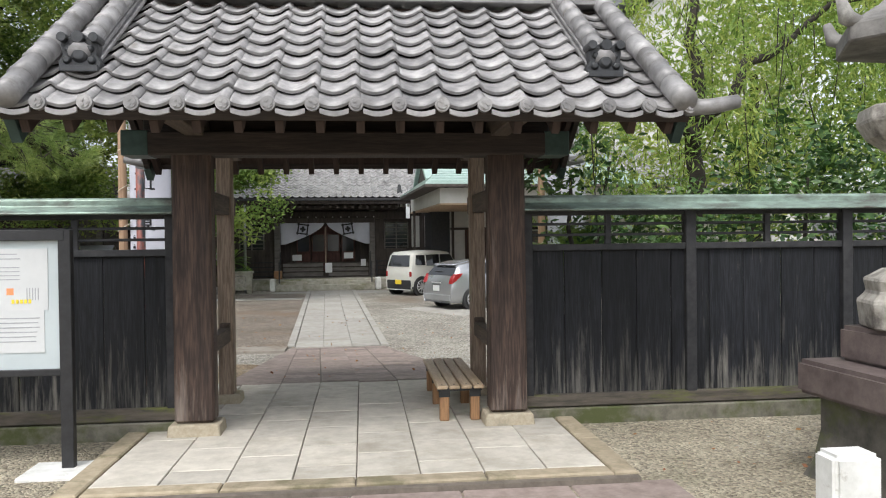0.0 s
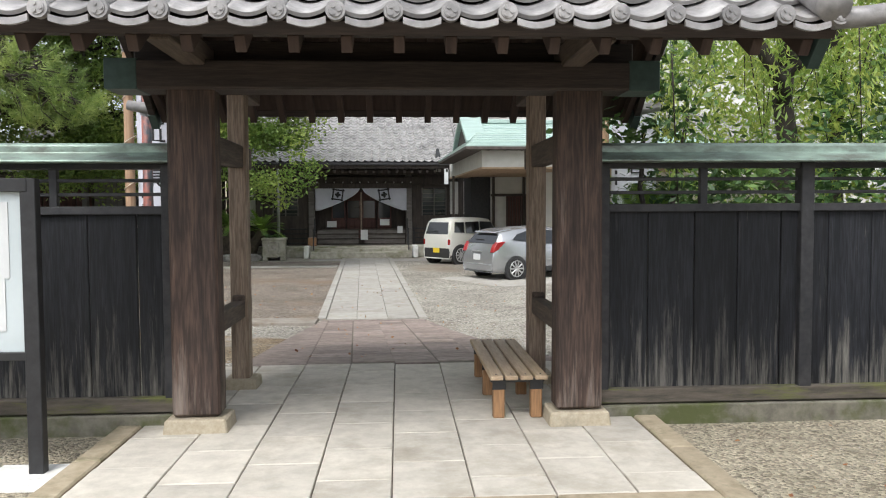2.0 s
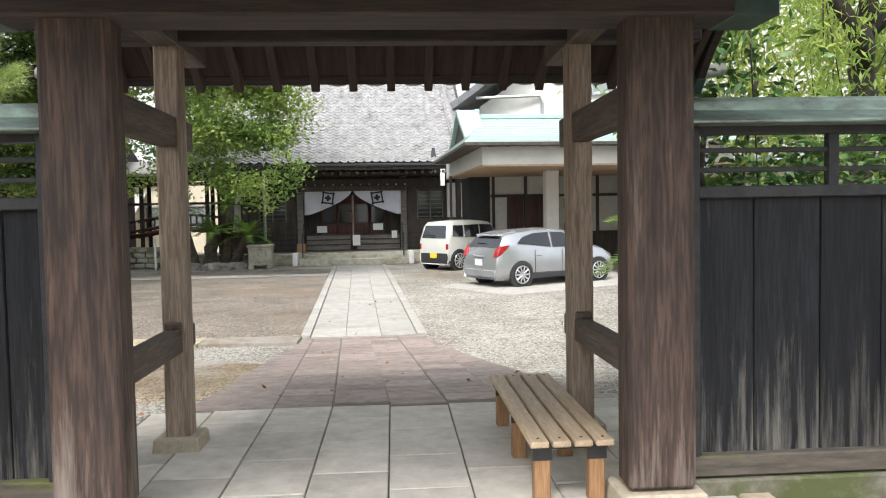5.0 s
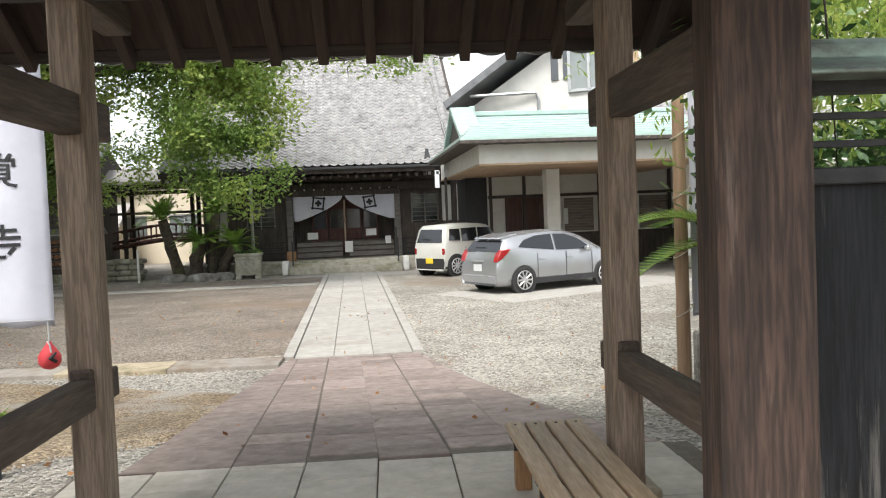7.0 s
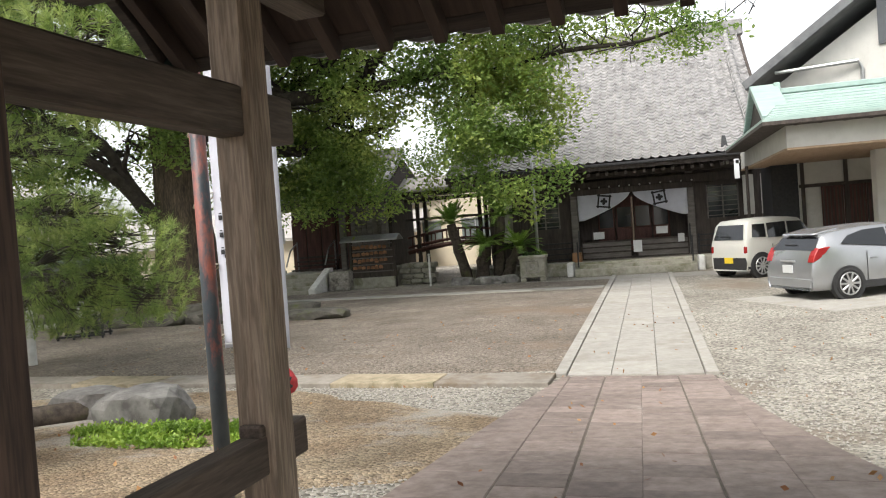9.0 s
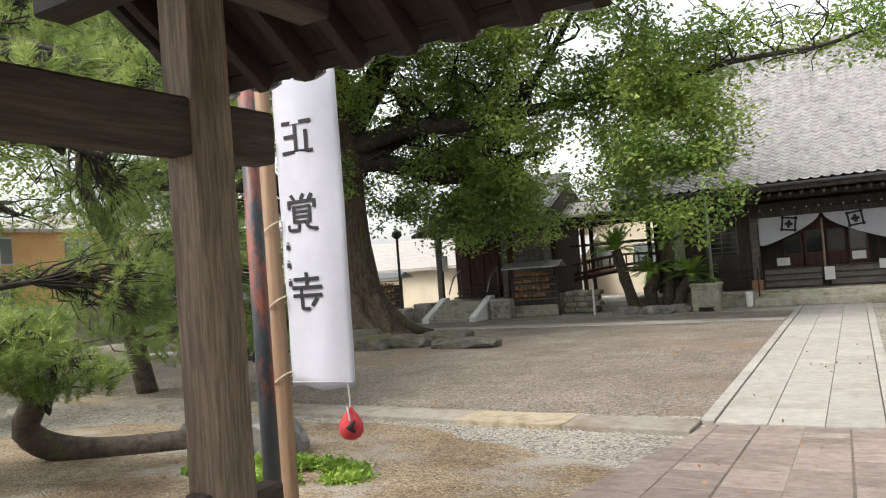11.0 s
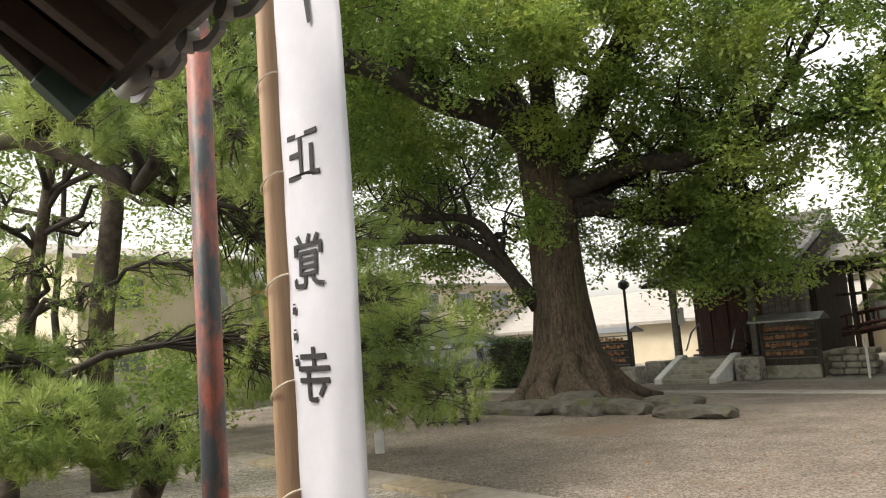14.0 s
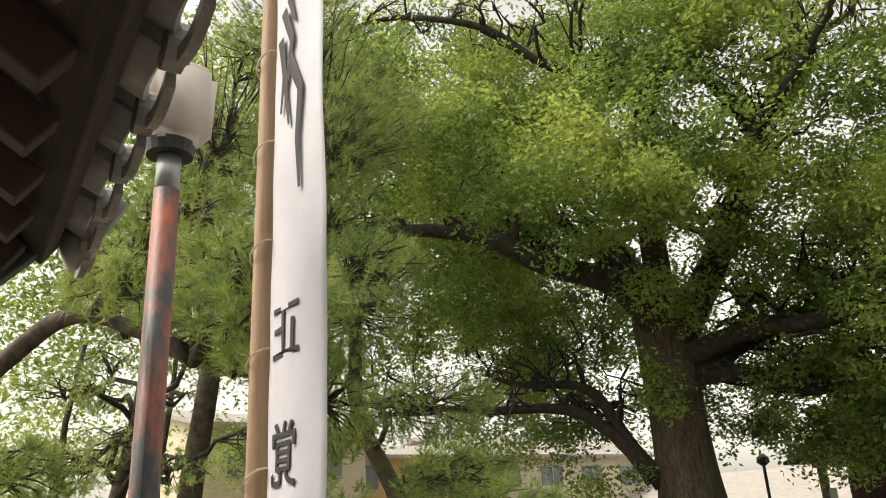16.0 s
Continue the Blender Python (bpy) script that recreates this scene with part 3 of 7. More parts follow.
def ridge_end(g, x, s, side):
    """A carved ornament tile that closes a descending ridge."""
    y, z = roof_at(s - 0.02, 0.02, side)
    bm = bmesh.new()
    poly = [(-0.15, 0), (0.15, 0), (0.165, 0.07), (0.13, 0.12), (0.145, 0.2), (0.09, 0.25), (0.0, 0.235), (-0.09, 0.25), (-0.145, 0.2), (-0.13, 0.12), (-0.165, 0.07)]
    prism(bm, [(x + u * 0.9, z + v) for u, v in poly], y - 0.05 * side, y + 0.05 * side, "y")
    box(bm, (x, y - 0.055 * side, z + 0.02), (0.27, 0.05, 0.045))
    for u in (-0.11, 0.0, 0.11):
        tube(bm, [(x + u, y - 0.1 * side, z + 0.24), (x + u, y + 0.06 * side, z + 0.24)], 0.036 if u else 0.045, 10)
    for u, v, r in ((0, 0.12, 0.062), (-0.085, 0.085, 0.034), (0.085, 0.085, 0.034), (-0.075, 0.165, 0.03), (0.075, 0.165, 0.03)):
        tube(bm, [(x + u, y - 0.05 * side, z + v), (x + u, y - 0.075 * side, z + v)], [r, r * 0.6], 12)
    obj("ornament_tile", bm, M_ONI, g, 0.004)


M_COPPER_D = mk("dark green copper", (0.028, 0.05, 0.045), (0.06, 0.1, 0.09), 6, 0.5, 0.05, metal=0.3)
gate = build_gate()


# ---- fences ----
def build_fence(x0, x1, posts, label):
    """A black board fence between x0 and x1, with an open strip under a copper cap."""
    f = thing("board_fence", label, "fence", group="fences beside the gate")
    Y, L = 6.98, x1 - x0
    c = (x0 + x1) / 2
    boxes("concrete_base", [((c, Y, -0.04), (L, 0.2, 0.26))], M_CONC, f, 0.012)
    boxes("sill_beam", [((c, Y - 0.015, 0.155), (L, 0.13, 0.11))], M_SILL, f, 0.008)
    boxes("rail", [((c, Y - 0.01, 1.565), (L, 0.09, 0.06))], M_FRAME, f, 0.005)
    boxes("bar", [((c, Y, z), (L, 0.022, 0.026)) for z in (1.68, 1.78)] + [((c, Y, 1.885), (L, 0.09, 0.05))], M_FRAME, f, 0.003)
    for px in posts:
        boxes("post", [((px, Y - 0.02, 1.05), (0.1, 0.11, 1.7))], M_FRAME, f, 0.006)
    mids = [(a + b) / 2 for a, b in zip(posts, posts[1:])]
    boxes("slim_post", [((px, Y, 1.74), (0.055, 0.05, 0.34)) for px in mids], M_FRAME, f, 0.003)
    x = x0 + 0.03
    while x < x1 - 0.1:
        w = min(rng.uniform(0.33, 0.38), x1 - 0.02 - x)
        bm = bmesh.new()
        box(bm, (x + w / 2, Y + rng.uniform(-0.006, 0.006), 0.87), (w - 0.007, 0.028, 1.34 + rng.uniform(-0.01, 0.01)))
        obj("board", bm, M_BOARD, f, 0.004)
        x += w
    # sheet copper cap: sloped apron, upright band, rounded top
    bm = bmesh.new()
    poly = [(-0.2, 1.9), (-0.2, 1.915), (-0.07, 1.975), (-0.07, 2.025), (-0.05, 2.045), (0.05, 2.045), (0.07, 2.025), (0.07, 1.975), (0.2, 1.915), (0.2, 1.9)]
    prism(bm, [(Y + u, z) for u, z in poly], x0 - 0.02, x1, "x")
    obj("copper_cap", bm, M_COPPER, f, 0.004)
    return f


build_fence(-6.6, -1.62, [-1.66, -3.3, -4.9, -6.5], "black charred board fence with patinated copper cap")
build_fence(1.46, 8.6, [1.5, 3.06, 4.62, 6.2, 7.8], "black charred board fence with patinated copper cap")


# ---- bench ----
def build_bench():
    b = thing("bench", "low slatted wooden bench with black brackets", "bench", pose(0.86, 7.62, 0.012))
    for i in range(4):
        bm = bmesh.new()
        box(bm, (-0.165 + i * 0.11, 0, 0.315), (0.094, 1.62, 0.032))
        obj("slat", bm, M_BENCH, b, 0.006)
    for y in (-0.7, 0.7, 0.0):
        for x in (-0.14, 0.14):
            bm = bmesh.new()
            box(bm, (x, y, 0.135), (0.085, 0.07, 0.27))
            obj("leg", bm, M_LEG, b, 0.006)
        boxes("bracket", [((0, y, 0.283), (0.4, 0.06, 0.03)), ((-0.14, y - 0.037, 0.25), (0.1, 0.006, 0.07)), ((0.14, y - 0.037, 0.25), (0.1, 0.006, 0.07))], M_BLACK, b, 0.002)
    for y in (-0.77, 0.77):
        boxes("bolt", [((-0.165 + i * 0.11, y * 0.97, 0.332), (0.012, 0.012, 0.006)) for i in range(4)], M_BLACK, b, 0)


build_bench()


# ---- notice board ----
def build_notice():
    n = thing("notice_board", "black steel notice board with pale printed sheets", "notice board")
    boxes("post", [((-2.22, 6.05, 0.84), (0.09, 0.07, 1.84)), ((-3.62, 6.05, 0.84), (0.09, 0.07, 1.84))], M_BLACK, n, 0.004)
    boxes("frame", [((-2.92, 6.05, 1.72), (1.4, 0.08, 0.08)), ((-2.92, 6.05, 0.69), (1.4, 0.06, 0.05))], M_BLACK, n, 0.004)
    boxes("panel", [((-2.92, 6.06, 1.2), (1.32, 0.02, 0.98))], M_PANEL, n, 0.002)
    boxes("printed_sheet", [((-2.66, 6.046, 1.39), (0.62, 0.004, 0.46)), ((-2.66, 6.046, 1.0), (0.56, 0.004, 0.32))], M_PAPER, n, 0)
    lines = [((-2.66 + rng.uniform(-0.05, 0.02), 6.043, 1.58 - 0.035 * k), (rng.uniform(0.2, 0.4), 0.002, 0.008)) for k in range(2)]
    lines += [((-2.7, 6.043, 1.48 - 0.03 * k), (0.3, 0.002, 0.006)) for k in range(4)]
    lines += [((-2.64, 6.043, 1.1 - 0.035 * k), (rng.uniform(0.38, 0.46), 0.002, 0.007)) for k in range(6)]
    lines += [((-2.42 - 0.02 * k, 6.043, 1.28), (0.005, 0.002, 0.09)) for k in range(5)]
    boxes("print_line", lines, M_GREYTEXT, n, 0)
    boxes("print_mark", [((-2.62, 6.043, 1.3), (0.05, 0.002, 0.05))], M_ORANGE, n, 0)
    boxes("print_band", [((-2.6 + 0.03 * k, 6.042, 1.225), (0.02, 0.002, 0.03)) for k in range(5)], M_YELLOW, n, 0)
    boxes("footing", [((-2.25, 6.0, -0.065), (0.52, 0.42, 0.07)), ((-3.62, 6.0, -0.065), (0.52, 0.42, 0.07))], M_WHITEST, n, 0.01)


build_notice()


# ---- stone lantern and stake ----
def build_lantern():
    s = thing("stone_lantern", "tall weathered stone lantern on dark stepped plinths", "stone lantern", pose(3.97, 4.75, -0.1, 0, 0, 4))
    bm = bmesh.new()
    rows = [[bm.verts.new((sx * w, sy * d, z)) for sx, sy in ((-1, -1), (1, -1), (1, 1), (-1, 1))] for z, w, d in ((-0.02, 0.86, 0.54), (0.16, 0.78, 0.47), (0.38, 0.74, 0.44), (0.64, 0.74, 0.44))]
    for a, b in zip(rows, rows[1:]):
        for k in range(4):
            bm.faces.new((a[k], a[(k + 1) % 4], b[(k + 1) % 4], b[k]))
    bm.faces.new(rows[-1])
    obj("footing", bm, M_ROCK_D, s, 0.03)
    for (w, d, z, h) in ((1.72, 1.04, 0.75, 0.24), (1.22, 0.8, 0.99, 0.25)):
        bm = bmesh.new()
        box(bm, (0, 0, z), (w, d, h))
        obj("plinth", bm, M_LANTERN_D, s, 0.03, seg=2)

    def turned(name, prof, mat, n=8):
        bm = bmesh.new()
        tube(bm, [(-0.2, 0, z) for z, r in prof], [r for z, r in prof], n)
        obj(name, bm, mat, s, 0.012)
    turned("pedestal", [(1.12, 0.44), (1.3, 0.46), (1.36, 0.4), (1.45, 0.42), (1.52, 0.3)], M_LANTERN)
    turned("shaft", [(1.5, 0.22), (1.8, 0.19), (1.9, 0.23), (2.0, 0.19), (2.3, 0.22)], M_LANTERN, 12)
    turned("platform", [(2.28, 0.24), (2.4, 0.4), (2.5, 0.46), (2.6, 0.44)], M_LANTERN)
    turned("light_box", [(2.58, 0.28), (3.05, 0.28)], M_LANTERN, 6)
    turned("roof", [(3.0, 0.62), (3.12, 0.62), (3.25, 0.4), (3.45, 0.16), (3.55, 0.14), (3.7, 0.17), (3.85, 0.02)], M_ROCK, 6)
    for k in range(6):
        a = k * math.tau / 6
        bm = bmesh.new()
        tube(bm, [(0.5 * math.cos(a) - 0.2, 0.5 * math.sin(a), 3.1), (0.64 * math.cos(a) - 0.2, 0.64 * math.sin(a), 3.16), (0.68 * math.cos(a) - 0.2, 0.68 * math.sin(a), 3.28)], [0.05, 0.055, 0.03], 7)
        obj("roof_scroll", bm, M_ROCK, s, 0, True)
    st = thing("marker_stake", "short white painted concrete stake, stained", "stake")
    bm = bmesh.new()
    box(bm, (2.8, 4.2, 0.14), (0.3, 0.22, 0.5))
    obj("shaft", bm, M_WHITEST, st, 0.03, seg=3)


build_lantern()


# ---- lamp pole, banner poles ----
def build_lamp():
    l = thing("lamp_post", "dark rusty pole with a white box lamp", "lamp post")
    bm = bmesh.new()
    tube(bm, [(-2.65, 9.6, -0.35), (-2.65, 9.6, 2.93)], [0.052, 0.05], 16)
    obj("pole", bm, M_POLE, l, 0, True)
    bm = bmesh.new()
    tube(bm, [(-2.65, 9.6, 2.91), (-2.65, 9.6, 3.11)], 0.047, 14)
    obj("collar", bm, M_GREYMET, l, 0, True)
    bm = bmesh.new()
    tube(bm, [(-2.65, 9.6, 3.08), (-2.65, 9.6, 3.13)], [0.09, 0.1], 18)
    obj("socket", bm, M_BLACK, l, 0)
    bm = bmesh.new()
    box(bm, (-2.65, 9.6, 3.3), (0.26, 0.26, 0.36), pose(-2.65, 9.6, 0, 0, 0, 12) @ pose(2.65, -9.6, 0), 1.1)
    obj("shade", bm, M_LAMP, l, 0.05, True, 4)


build_lamp()


def letters(text, size, m, parent, mat):
    cu = bpy.data.curves.new("writing", "FONT")
    cu.body, cu.size, cu.align_x, cu.align_y = text, size, "CENTER", "CENTER"
    cu.extrude, cu.offset, cu.resolution_u = 0.0012, size * 0.008, 3
    tmp = new("writing", cu)
    me = bpy.data.meshes.new_from_object(tmp.evaluated_get(bpy.context.evaluated_depsgraph_get()))
    bpy.data.objects.remove(tmp)
    me.materials.clear()
    me.materials.append(mat)
    ob = new("writing", me)
    ob.parent = parent
    ob.matrix_basis = m
    return ob


def build_banner(base, ang, width, z0, z1, pole_h, label, side, seed):
    """A pole with a tied cloth banner; local x runs along the cloth."""
    b = thing("banner", label, "banner", pose(base[0], base[1], 0, 0, 0, ang), group="temple banners")
    r2 = random.Random(seed)
    bm = bmesh.new()
    n = 14
    pts = [(0.012 * noise.noise((k, seed, 0)), 0.012 * noise.noise((k, seed, 5)), -0.4 + (pole_h + 0.4) * k / n) for k in range(n + 1)]
    tube(bm, pts, [0.062 - 0.02 * k / n for k in range(n + 1)], 14)
    obj("pole", bm, M_WOODPOLE, b, 0, True)
    nx, nz = 10, 60
    verts = []

    def wave(u, v):
        return 0.012 * math.sin(u * 5 + v * 1.3) * (0.4 + u) + 0.012 * noise.noise((u * 3, v * 2.2, seed))
    for j in range(nz + 1):
        v = z0 + (z1 - z0) * j / nz
        for i in range(nx + 1):
            u = i / nx
            verts.append((0.085 + u * width, wave(u, v), v - 0.02 * u + 0.012 * math.sin(u * 9) * (1 if j == 0 else 0.2)))
    faces = [(j * (nx + 1) + i, j * (nx + 1) + i + 1, (j + 1) * (nx + 1) + i + 1, (j + 1) * (nx + 1) + i) for j in range(nz) for i in range(nx)]
    cloth = raw("cloth", verts, faces, M_CLOTH, b)
    so = cloth.modifiers.new("thick", "SOLIDIFY")
    so.thickness = 0.003
    for q in cloth.data.polygons:
        q.use_smooth = True
    boxes("hem", [((0.085 + width / 2, wave(0.5, z0) - 0.002, z0 + 0.035), (width * 0.98, 0.007, 0.004))], M_PAPER, b, 0)
    z = z0 + 0.05
    while z < pole_h - 0.3:
        bm = bmesh.new()
        pts = [(0.075 * math.cos(a) + 0.012, 0.07 * math.sin(a), z + 0.05 * math.cos(a)) for a in [k * math.tau / 14 for k in range(15)]]
        tube(bm, pts, 0.005, 5)
        obj("tie_cord", bm, M_ROPE, b, 0)
        z += 0.5
    return b, wave


def build_left_banner():
    b, wave = build_banner((-3.01, 10.12), 4, 0.5, 0.8, 5.3, 5.6, "tall white cloth banner with black brush writing on a wooden pole", 1, 3)
    u = 0.268
    for ch, z, s in (("正", 2.42, 0.27), ("覚", 1.92, 0.27), ("寺", 1.4, 0.27)):
        w = letters(ch, s, pose(u, 0, z, 90, 0, 180), b, M_INK)
        for v in w.data.vertices:
            v.co.z += wave((u - v.co.x - 0.085) / 0.5, z + v.co.y) - 0.006
    for z in (1.72, 1.6, 1.48):
        boxes("small_writing", [((0.135, wave(0.1, z) - 0.008, z), (0.028, 0.002, 0.034)), ((0.135, wave(0.1, z) - 0.008, z + 0.03), (0.018, 0.002, 0.008))], M_INK, b, 0)
    # broad brush strokes higher up
    for k, pts in enumerate((((0.2, 4.05), (0.28, 3.85), (0.22, 3.6), (0.27, 3.4)), ((0.26, 3.75), (0.36, 3.55), (0.34, 3.3), (0.37, 3.05)), ((0.17, 3.9), (0.2, 3.7), (0.17, 3.5)), ((0.3, 4.3), (0.24, 4.1), (0.3, 3.95)))):
        bm = bmesh.new()
        n = len(pts)
        tube(bm, [(x, wave((x - 0.085) / 0.5, z) - 0.014, z) for x, z in pts], [0.028 * (1 - 0.75 * i / (n - 1)) + 0.004 for i in range(n)], 6, 0.12)
        obj("brush_stroke", bm, M_INK, b, 0)
    bag = thing("weight_bag", "small red cloth weight bag on a cord", "bag")
    bm = bmesh.new()
    tube(bm, [(-2.47, 10.14, z) for z in (0.47, 0.485, 0.52, 0.57, 0.62, 0.655, 0.675)], [0.02, 0.055, 0.078, 0.078, 0.05, 0.022, 0.018], 14)
    obj("bag", bm, M_RED, bag, 0, True)
    bm = bmesh.new()
    tube(bm, [(-2.47, 10.14, 0.66), (-2.465, 10.14, 0.72), (-2.47, 10.14, 0.82)], 0.007, 6)
    tube(bm, [(-2.47, 10.11, 0.68), (-2.44, 10.08, 0.66), (-2.43, 10.08, 0.6)], 0.006, 6)
    obj("cord", bm, M_PAPER, bag, 0)
    bm = bmesh.new()
    tube(bm, [(-2.4, 10.09, 0.53), (-2.43, 10.065, 0.56), (-2.4, 10.09, 0.6)], [0.012, 0.022, 0.008], 6)
    obj("dark_mark", bm, M_INK, bag, 0)


build_left_banner()


def build_right_banner():
    b, wave = build_banner((2.52, 10.64), -3, 0.55, 0.55, 3.6, 4.4, "white cloth banner with black writing on a wooden pole", 1, 8)
    for ch, z in (("百", 2.05), ("年", 1.75)):
        letters(ch, 0.19, pose(0.38, wave(0.5, z) - 0.012, z, 90, 0, 0), b, M_INK)
    for k in range(8):
        z = 1.35 + 0.13 * k
        boxes("small_writing", [((0.14, wave(0.1, z) - 0.008, z), (0.03, 0.002, 0.05))], M_INK, b, 0)
    p = thing("grey_post", "short weathered grey stone post", "post")
    boxes("shaft", [((2.95, 11.3, -0.05), (0.13, 0.13, 0.72))], M_LANTERN, p, 0.02)
    p = thing("stone_stub", "rough short granite post with moss", "post")
    bm = bmesh.new()
    tube(bm, [(-2.83, 9.75, -0.3), (-2.82, 9.75, -0.1), (-2.83, 9.75, 0.03), (-2.83, 9.75, 0.05)], [0.075, 0.072, 0.068, 0.05], 7)
    obj("shaft", bm, M_ROCK, p, 0.01)


build_right_banner()


# ---- main hall ----
def wave_roof(name, x0, x1, prof, mat, parent, step=0.3, amp=0.035, row=0.28):
    """A tiled slope as one mesh: rolls across x, one small step at each row; prof gives (y, z) up the slope."""
    seglen = [math.dist(a, b) for a, b in zip(prof, prof[1:])]
    total = sum(seglen)

    def at(s):
        for (a, b), l in zip(zip(prof, prof[1:]), seglen):
            if s <= l or b is prof[-1]:
                t = s / l
                return a[0] + (b[0] - a[0]) * t, a[1] + (b[1] - a[1]) * t
            s -= l
    rows = int(total / row)
    cols = int((x1 - x0) / step)
    xs = [(x0 + (i + u) * step, v) for i in range(cols) for u, v in ((0, 0.4), (0.25, -0.7), (0.5, -1), (0.75, -0.3), (0.88, 1))] + [(x0 + cols * step, 0.4)]
    verts, w = [], len(xs)
    for j in range(rows):
        for k, lift in ((0, 0.05), (1, 0.0)):
            y, z = at((j + k * 0.98) * row)
            for i, (x, v) in enumerate(xs):
                jit = 0.012 * noise.noise((i // 5 * 3.7, j * 2.9, 0))
                verts.append((x, y, z + lift + v * amp + jit))
    faces = [(j * w + i, j * w + i + 1, (j + 1) * w + i + 1, (j + 1) * w + i) for j in range(rows * 2 - 1) for i in range(w - 1)]
    return tagged(raw(name, verts, faces, mat, parent), kind="stuff")


def build_hall():
    h = thing("main_hall", "dark wooden temple hall under a large grey tiled roof", "temple hall", pose(-1.55, 33.0, COURT, 0, 0, 2.5))
    # stone terrace and steps
    boxes("terrace", [((-0.85, 1.4, 0.22), (10.1, 2.4, 0.46))], M_STEP, h, 0.03)
    boxes("step", [((-0.0, -0.2, 0.12), (4.1, 0.85, 0.26)), ((0.0, 0.05, 0.3), (3.8, 0.5, 0.16))], M_STEP, h, 0.025)
    boxes("step_cheek", [((-2.2, -0.1, 0.25), (0.22, 0.8, 0.5)), ((2.2, -0.1, 0.25), (0.22, 0.8, 0.5))], M_WHITEST, h, 0.03)
    # body
    boxes("rear_wall", [((-0.75, 6.5, 2.2), (8.9, 8.0, 4.2))], M_HALLWOOD, h, 0)
    boxes("door", [((-1.0 + 0.67 * i, 2.42, 1.75), (0.62, 0.06, 2.1)) for i in range(4)], M_HALLRED, h, 0.01)
    boxes("door_glass", [((-1.0 + 0.67 * i, 2.385, 1.98), (0.5, 0.012, 0.75)) for i in range(4)], M_GLASS, h, 0)
    boxes("door_rail", [((-1.0 + 0.67 * i, 2.375, z), (0.6, 0.03, 0.05)) for i in range(4) for z in (1.55, 1.2, 0.82)], M_HALLRED, h, 0.004)
    boxes("front_panel", [((-1.0 + 2.0 * i, 1.5, 0.78), (1.75, 0.06, 0.62)) for i in range(2)], M_HALLGREY, h, 0.008)
    boxes("front_rail", [((0, 1.44, z), (3.8, 0.05, 0.05)) for z in (1.12, 0.92, 0.72, 0.5)], M_HALLWOOD, h, 0.004)
    for x in (-2.1, 2.05, -4.3, 4.3, -5.2):
        boxes("column", [((x, 1.5, 2.05), (0.26, 0.26, 3.2))], M_HALLGREY if abs(x) < 3 else M_HALLWOOD, h, 0.02)
    boxes("head_beam", [((-0.9, 1.4, 3.2), (8.9, 0.24, 0.32)), ((-0.9, 1.42, 3.55), (8.9, 0.2, 0.2)), ((0, 1.3, 2.98), (4.3, 0.2, 0.22))], M_HALLWOOD, h, 0.015)
    for x in [-2.2 + 0.36 * i for i in range(13)]:
        boxes("beam_nose", [((x, 1.18, 3.12), (0.05, 0.1, 0.05))], M_PLASTER, h, 0)
    # side bays: lattice windows and boards
    for x in (-3.2, 3.15):
        boxes("side_wall", [((x, 1.62, 1.7), (1.95, 0.1, 2.7))], M_HALLWOOD, h, 0.01)
        boxes("window", [((x, 1.555, 2.3), (1.0, 0.03, 1.15))], M_GLASS, h, 0)
        boxes("window_bar", [((x, 1.53, 1.8 + 0.17 * k), (1.05, 0.03, 0.03)) for k in range(7)] + [((x - 0.52 + 0.52 * k, 1.53, 2.3), (0.05, 0.04, 1.2)) for k in range(3)], M_HALLGREY, h, 0.003)
        boxes("low_rail", [((x, 1.4, 0.55 + 0.2 * k), (1.9, 0.04, 0.05)) for k in range(4)] + [((x - 0.9, 1.4, 0.8), (0.06, 0.06, 0.8))], M_FRAME, h, 0.004)
    # hanging cloths
    for s in (-1, 1):
        nx, nz = 22, 10
        verts = []
        for j in range(nz + 1):
            for i in range(nx + 1):
                u = i / nx
                drop = 0.08 + 0.92 * min(1, (u / 0.9) ** 0.62)
                x = s * (0.04 + u * 1.9)
                verts.append((x, 1.28 + 0.035 * math.sin(u * 17 + j * 0.3) * j / nz, 2.95 - 1.02 * drop * j / nz))
        faces = [(j * (nx + 1) + i, j * (nx + 1) + i + 1, (j + 1) * (nx + 1) + i + 1, (j + 1) * (nx + 1) + i) for j in range(nz) for i in range(nx)]
        c = raw("hanging_cloth", verts, faces, M_CLOTH, h)
        c.modifiers.new("thick", "SOLIDIFY").thickness = 0.006
        for q in c.data.polygons:
            q.use_smooth = True
        m = pose(s * 0.98, 1.215, 2.6, 0, -8 * s, 0)
        bm = bmesh.new()
        for d in (-0.2, 0.2):
            box(bm, (d, 0, 0), (0.06, 0.006, 0.52), m)
            box(bm, (0, 0, d), (0.52, 0.006, 0.06), m)
        for k in range(4):
            a = k * math.tau / 4
            tube(bm, [m @ Vector((0.075 * math.cos(a), -0.003, 0.075 * math.sin(a))), m @ Vector((0.075 * math.cos(a), 0.003, 0.075 * math.sin(a)))], 0.055, 10)
        tube(bm, [m @ Vector((0, -0.003, 0)), m @ Vector((0, 0.003, 0))], 0.05, 10)
        obj("cloth_emblem", bm, M_INK, h, 0)
    boxes("paper_notice", [((-1.25, 1.38, 1.35), (0.4, 0.01, 0.26)), ((1.0, 1.38, 1.42), (0.4, 0.01, 0.26)), ((0.12, 1.0, 0.9), (0.3, 0.01, 0.42)), ((1.65, 1.3, 1.1), (0.22, 0.01, 0.3))], M_PAPER, h, 0)
    boxes("bell_rope", [((0.0, 1.15, 1.9), (0.07, 0.07, 1.6))], M_POST_GREY, h, 0.02)
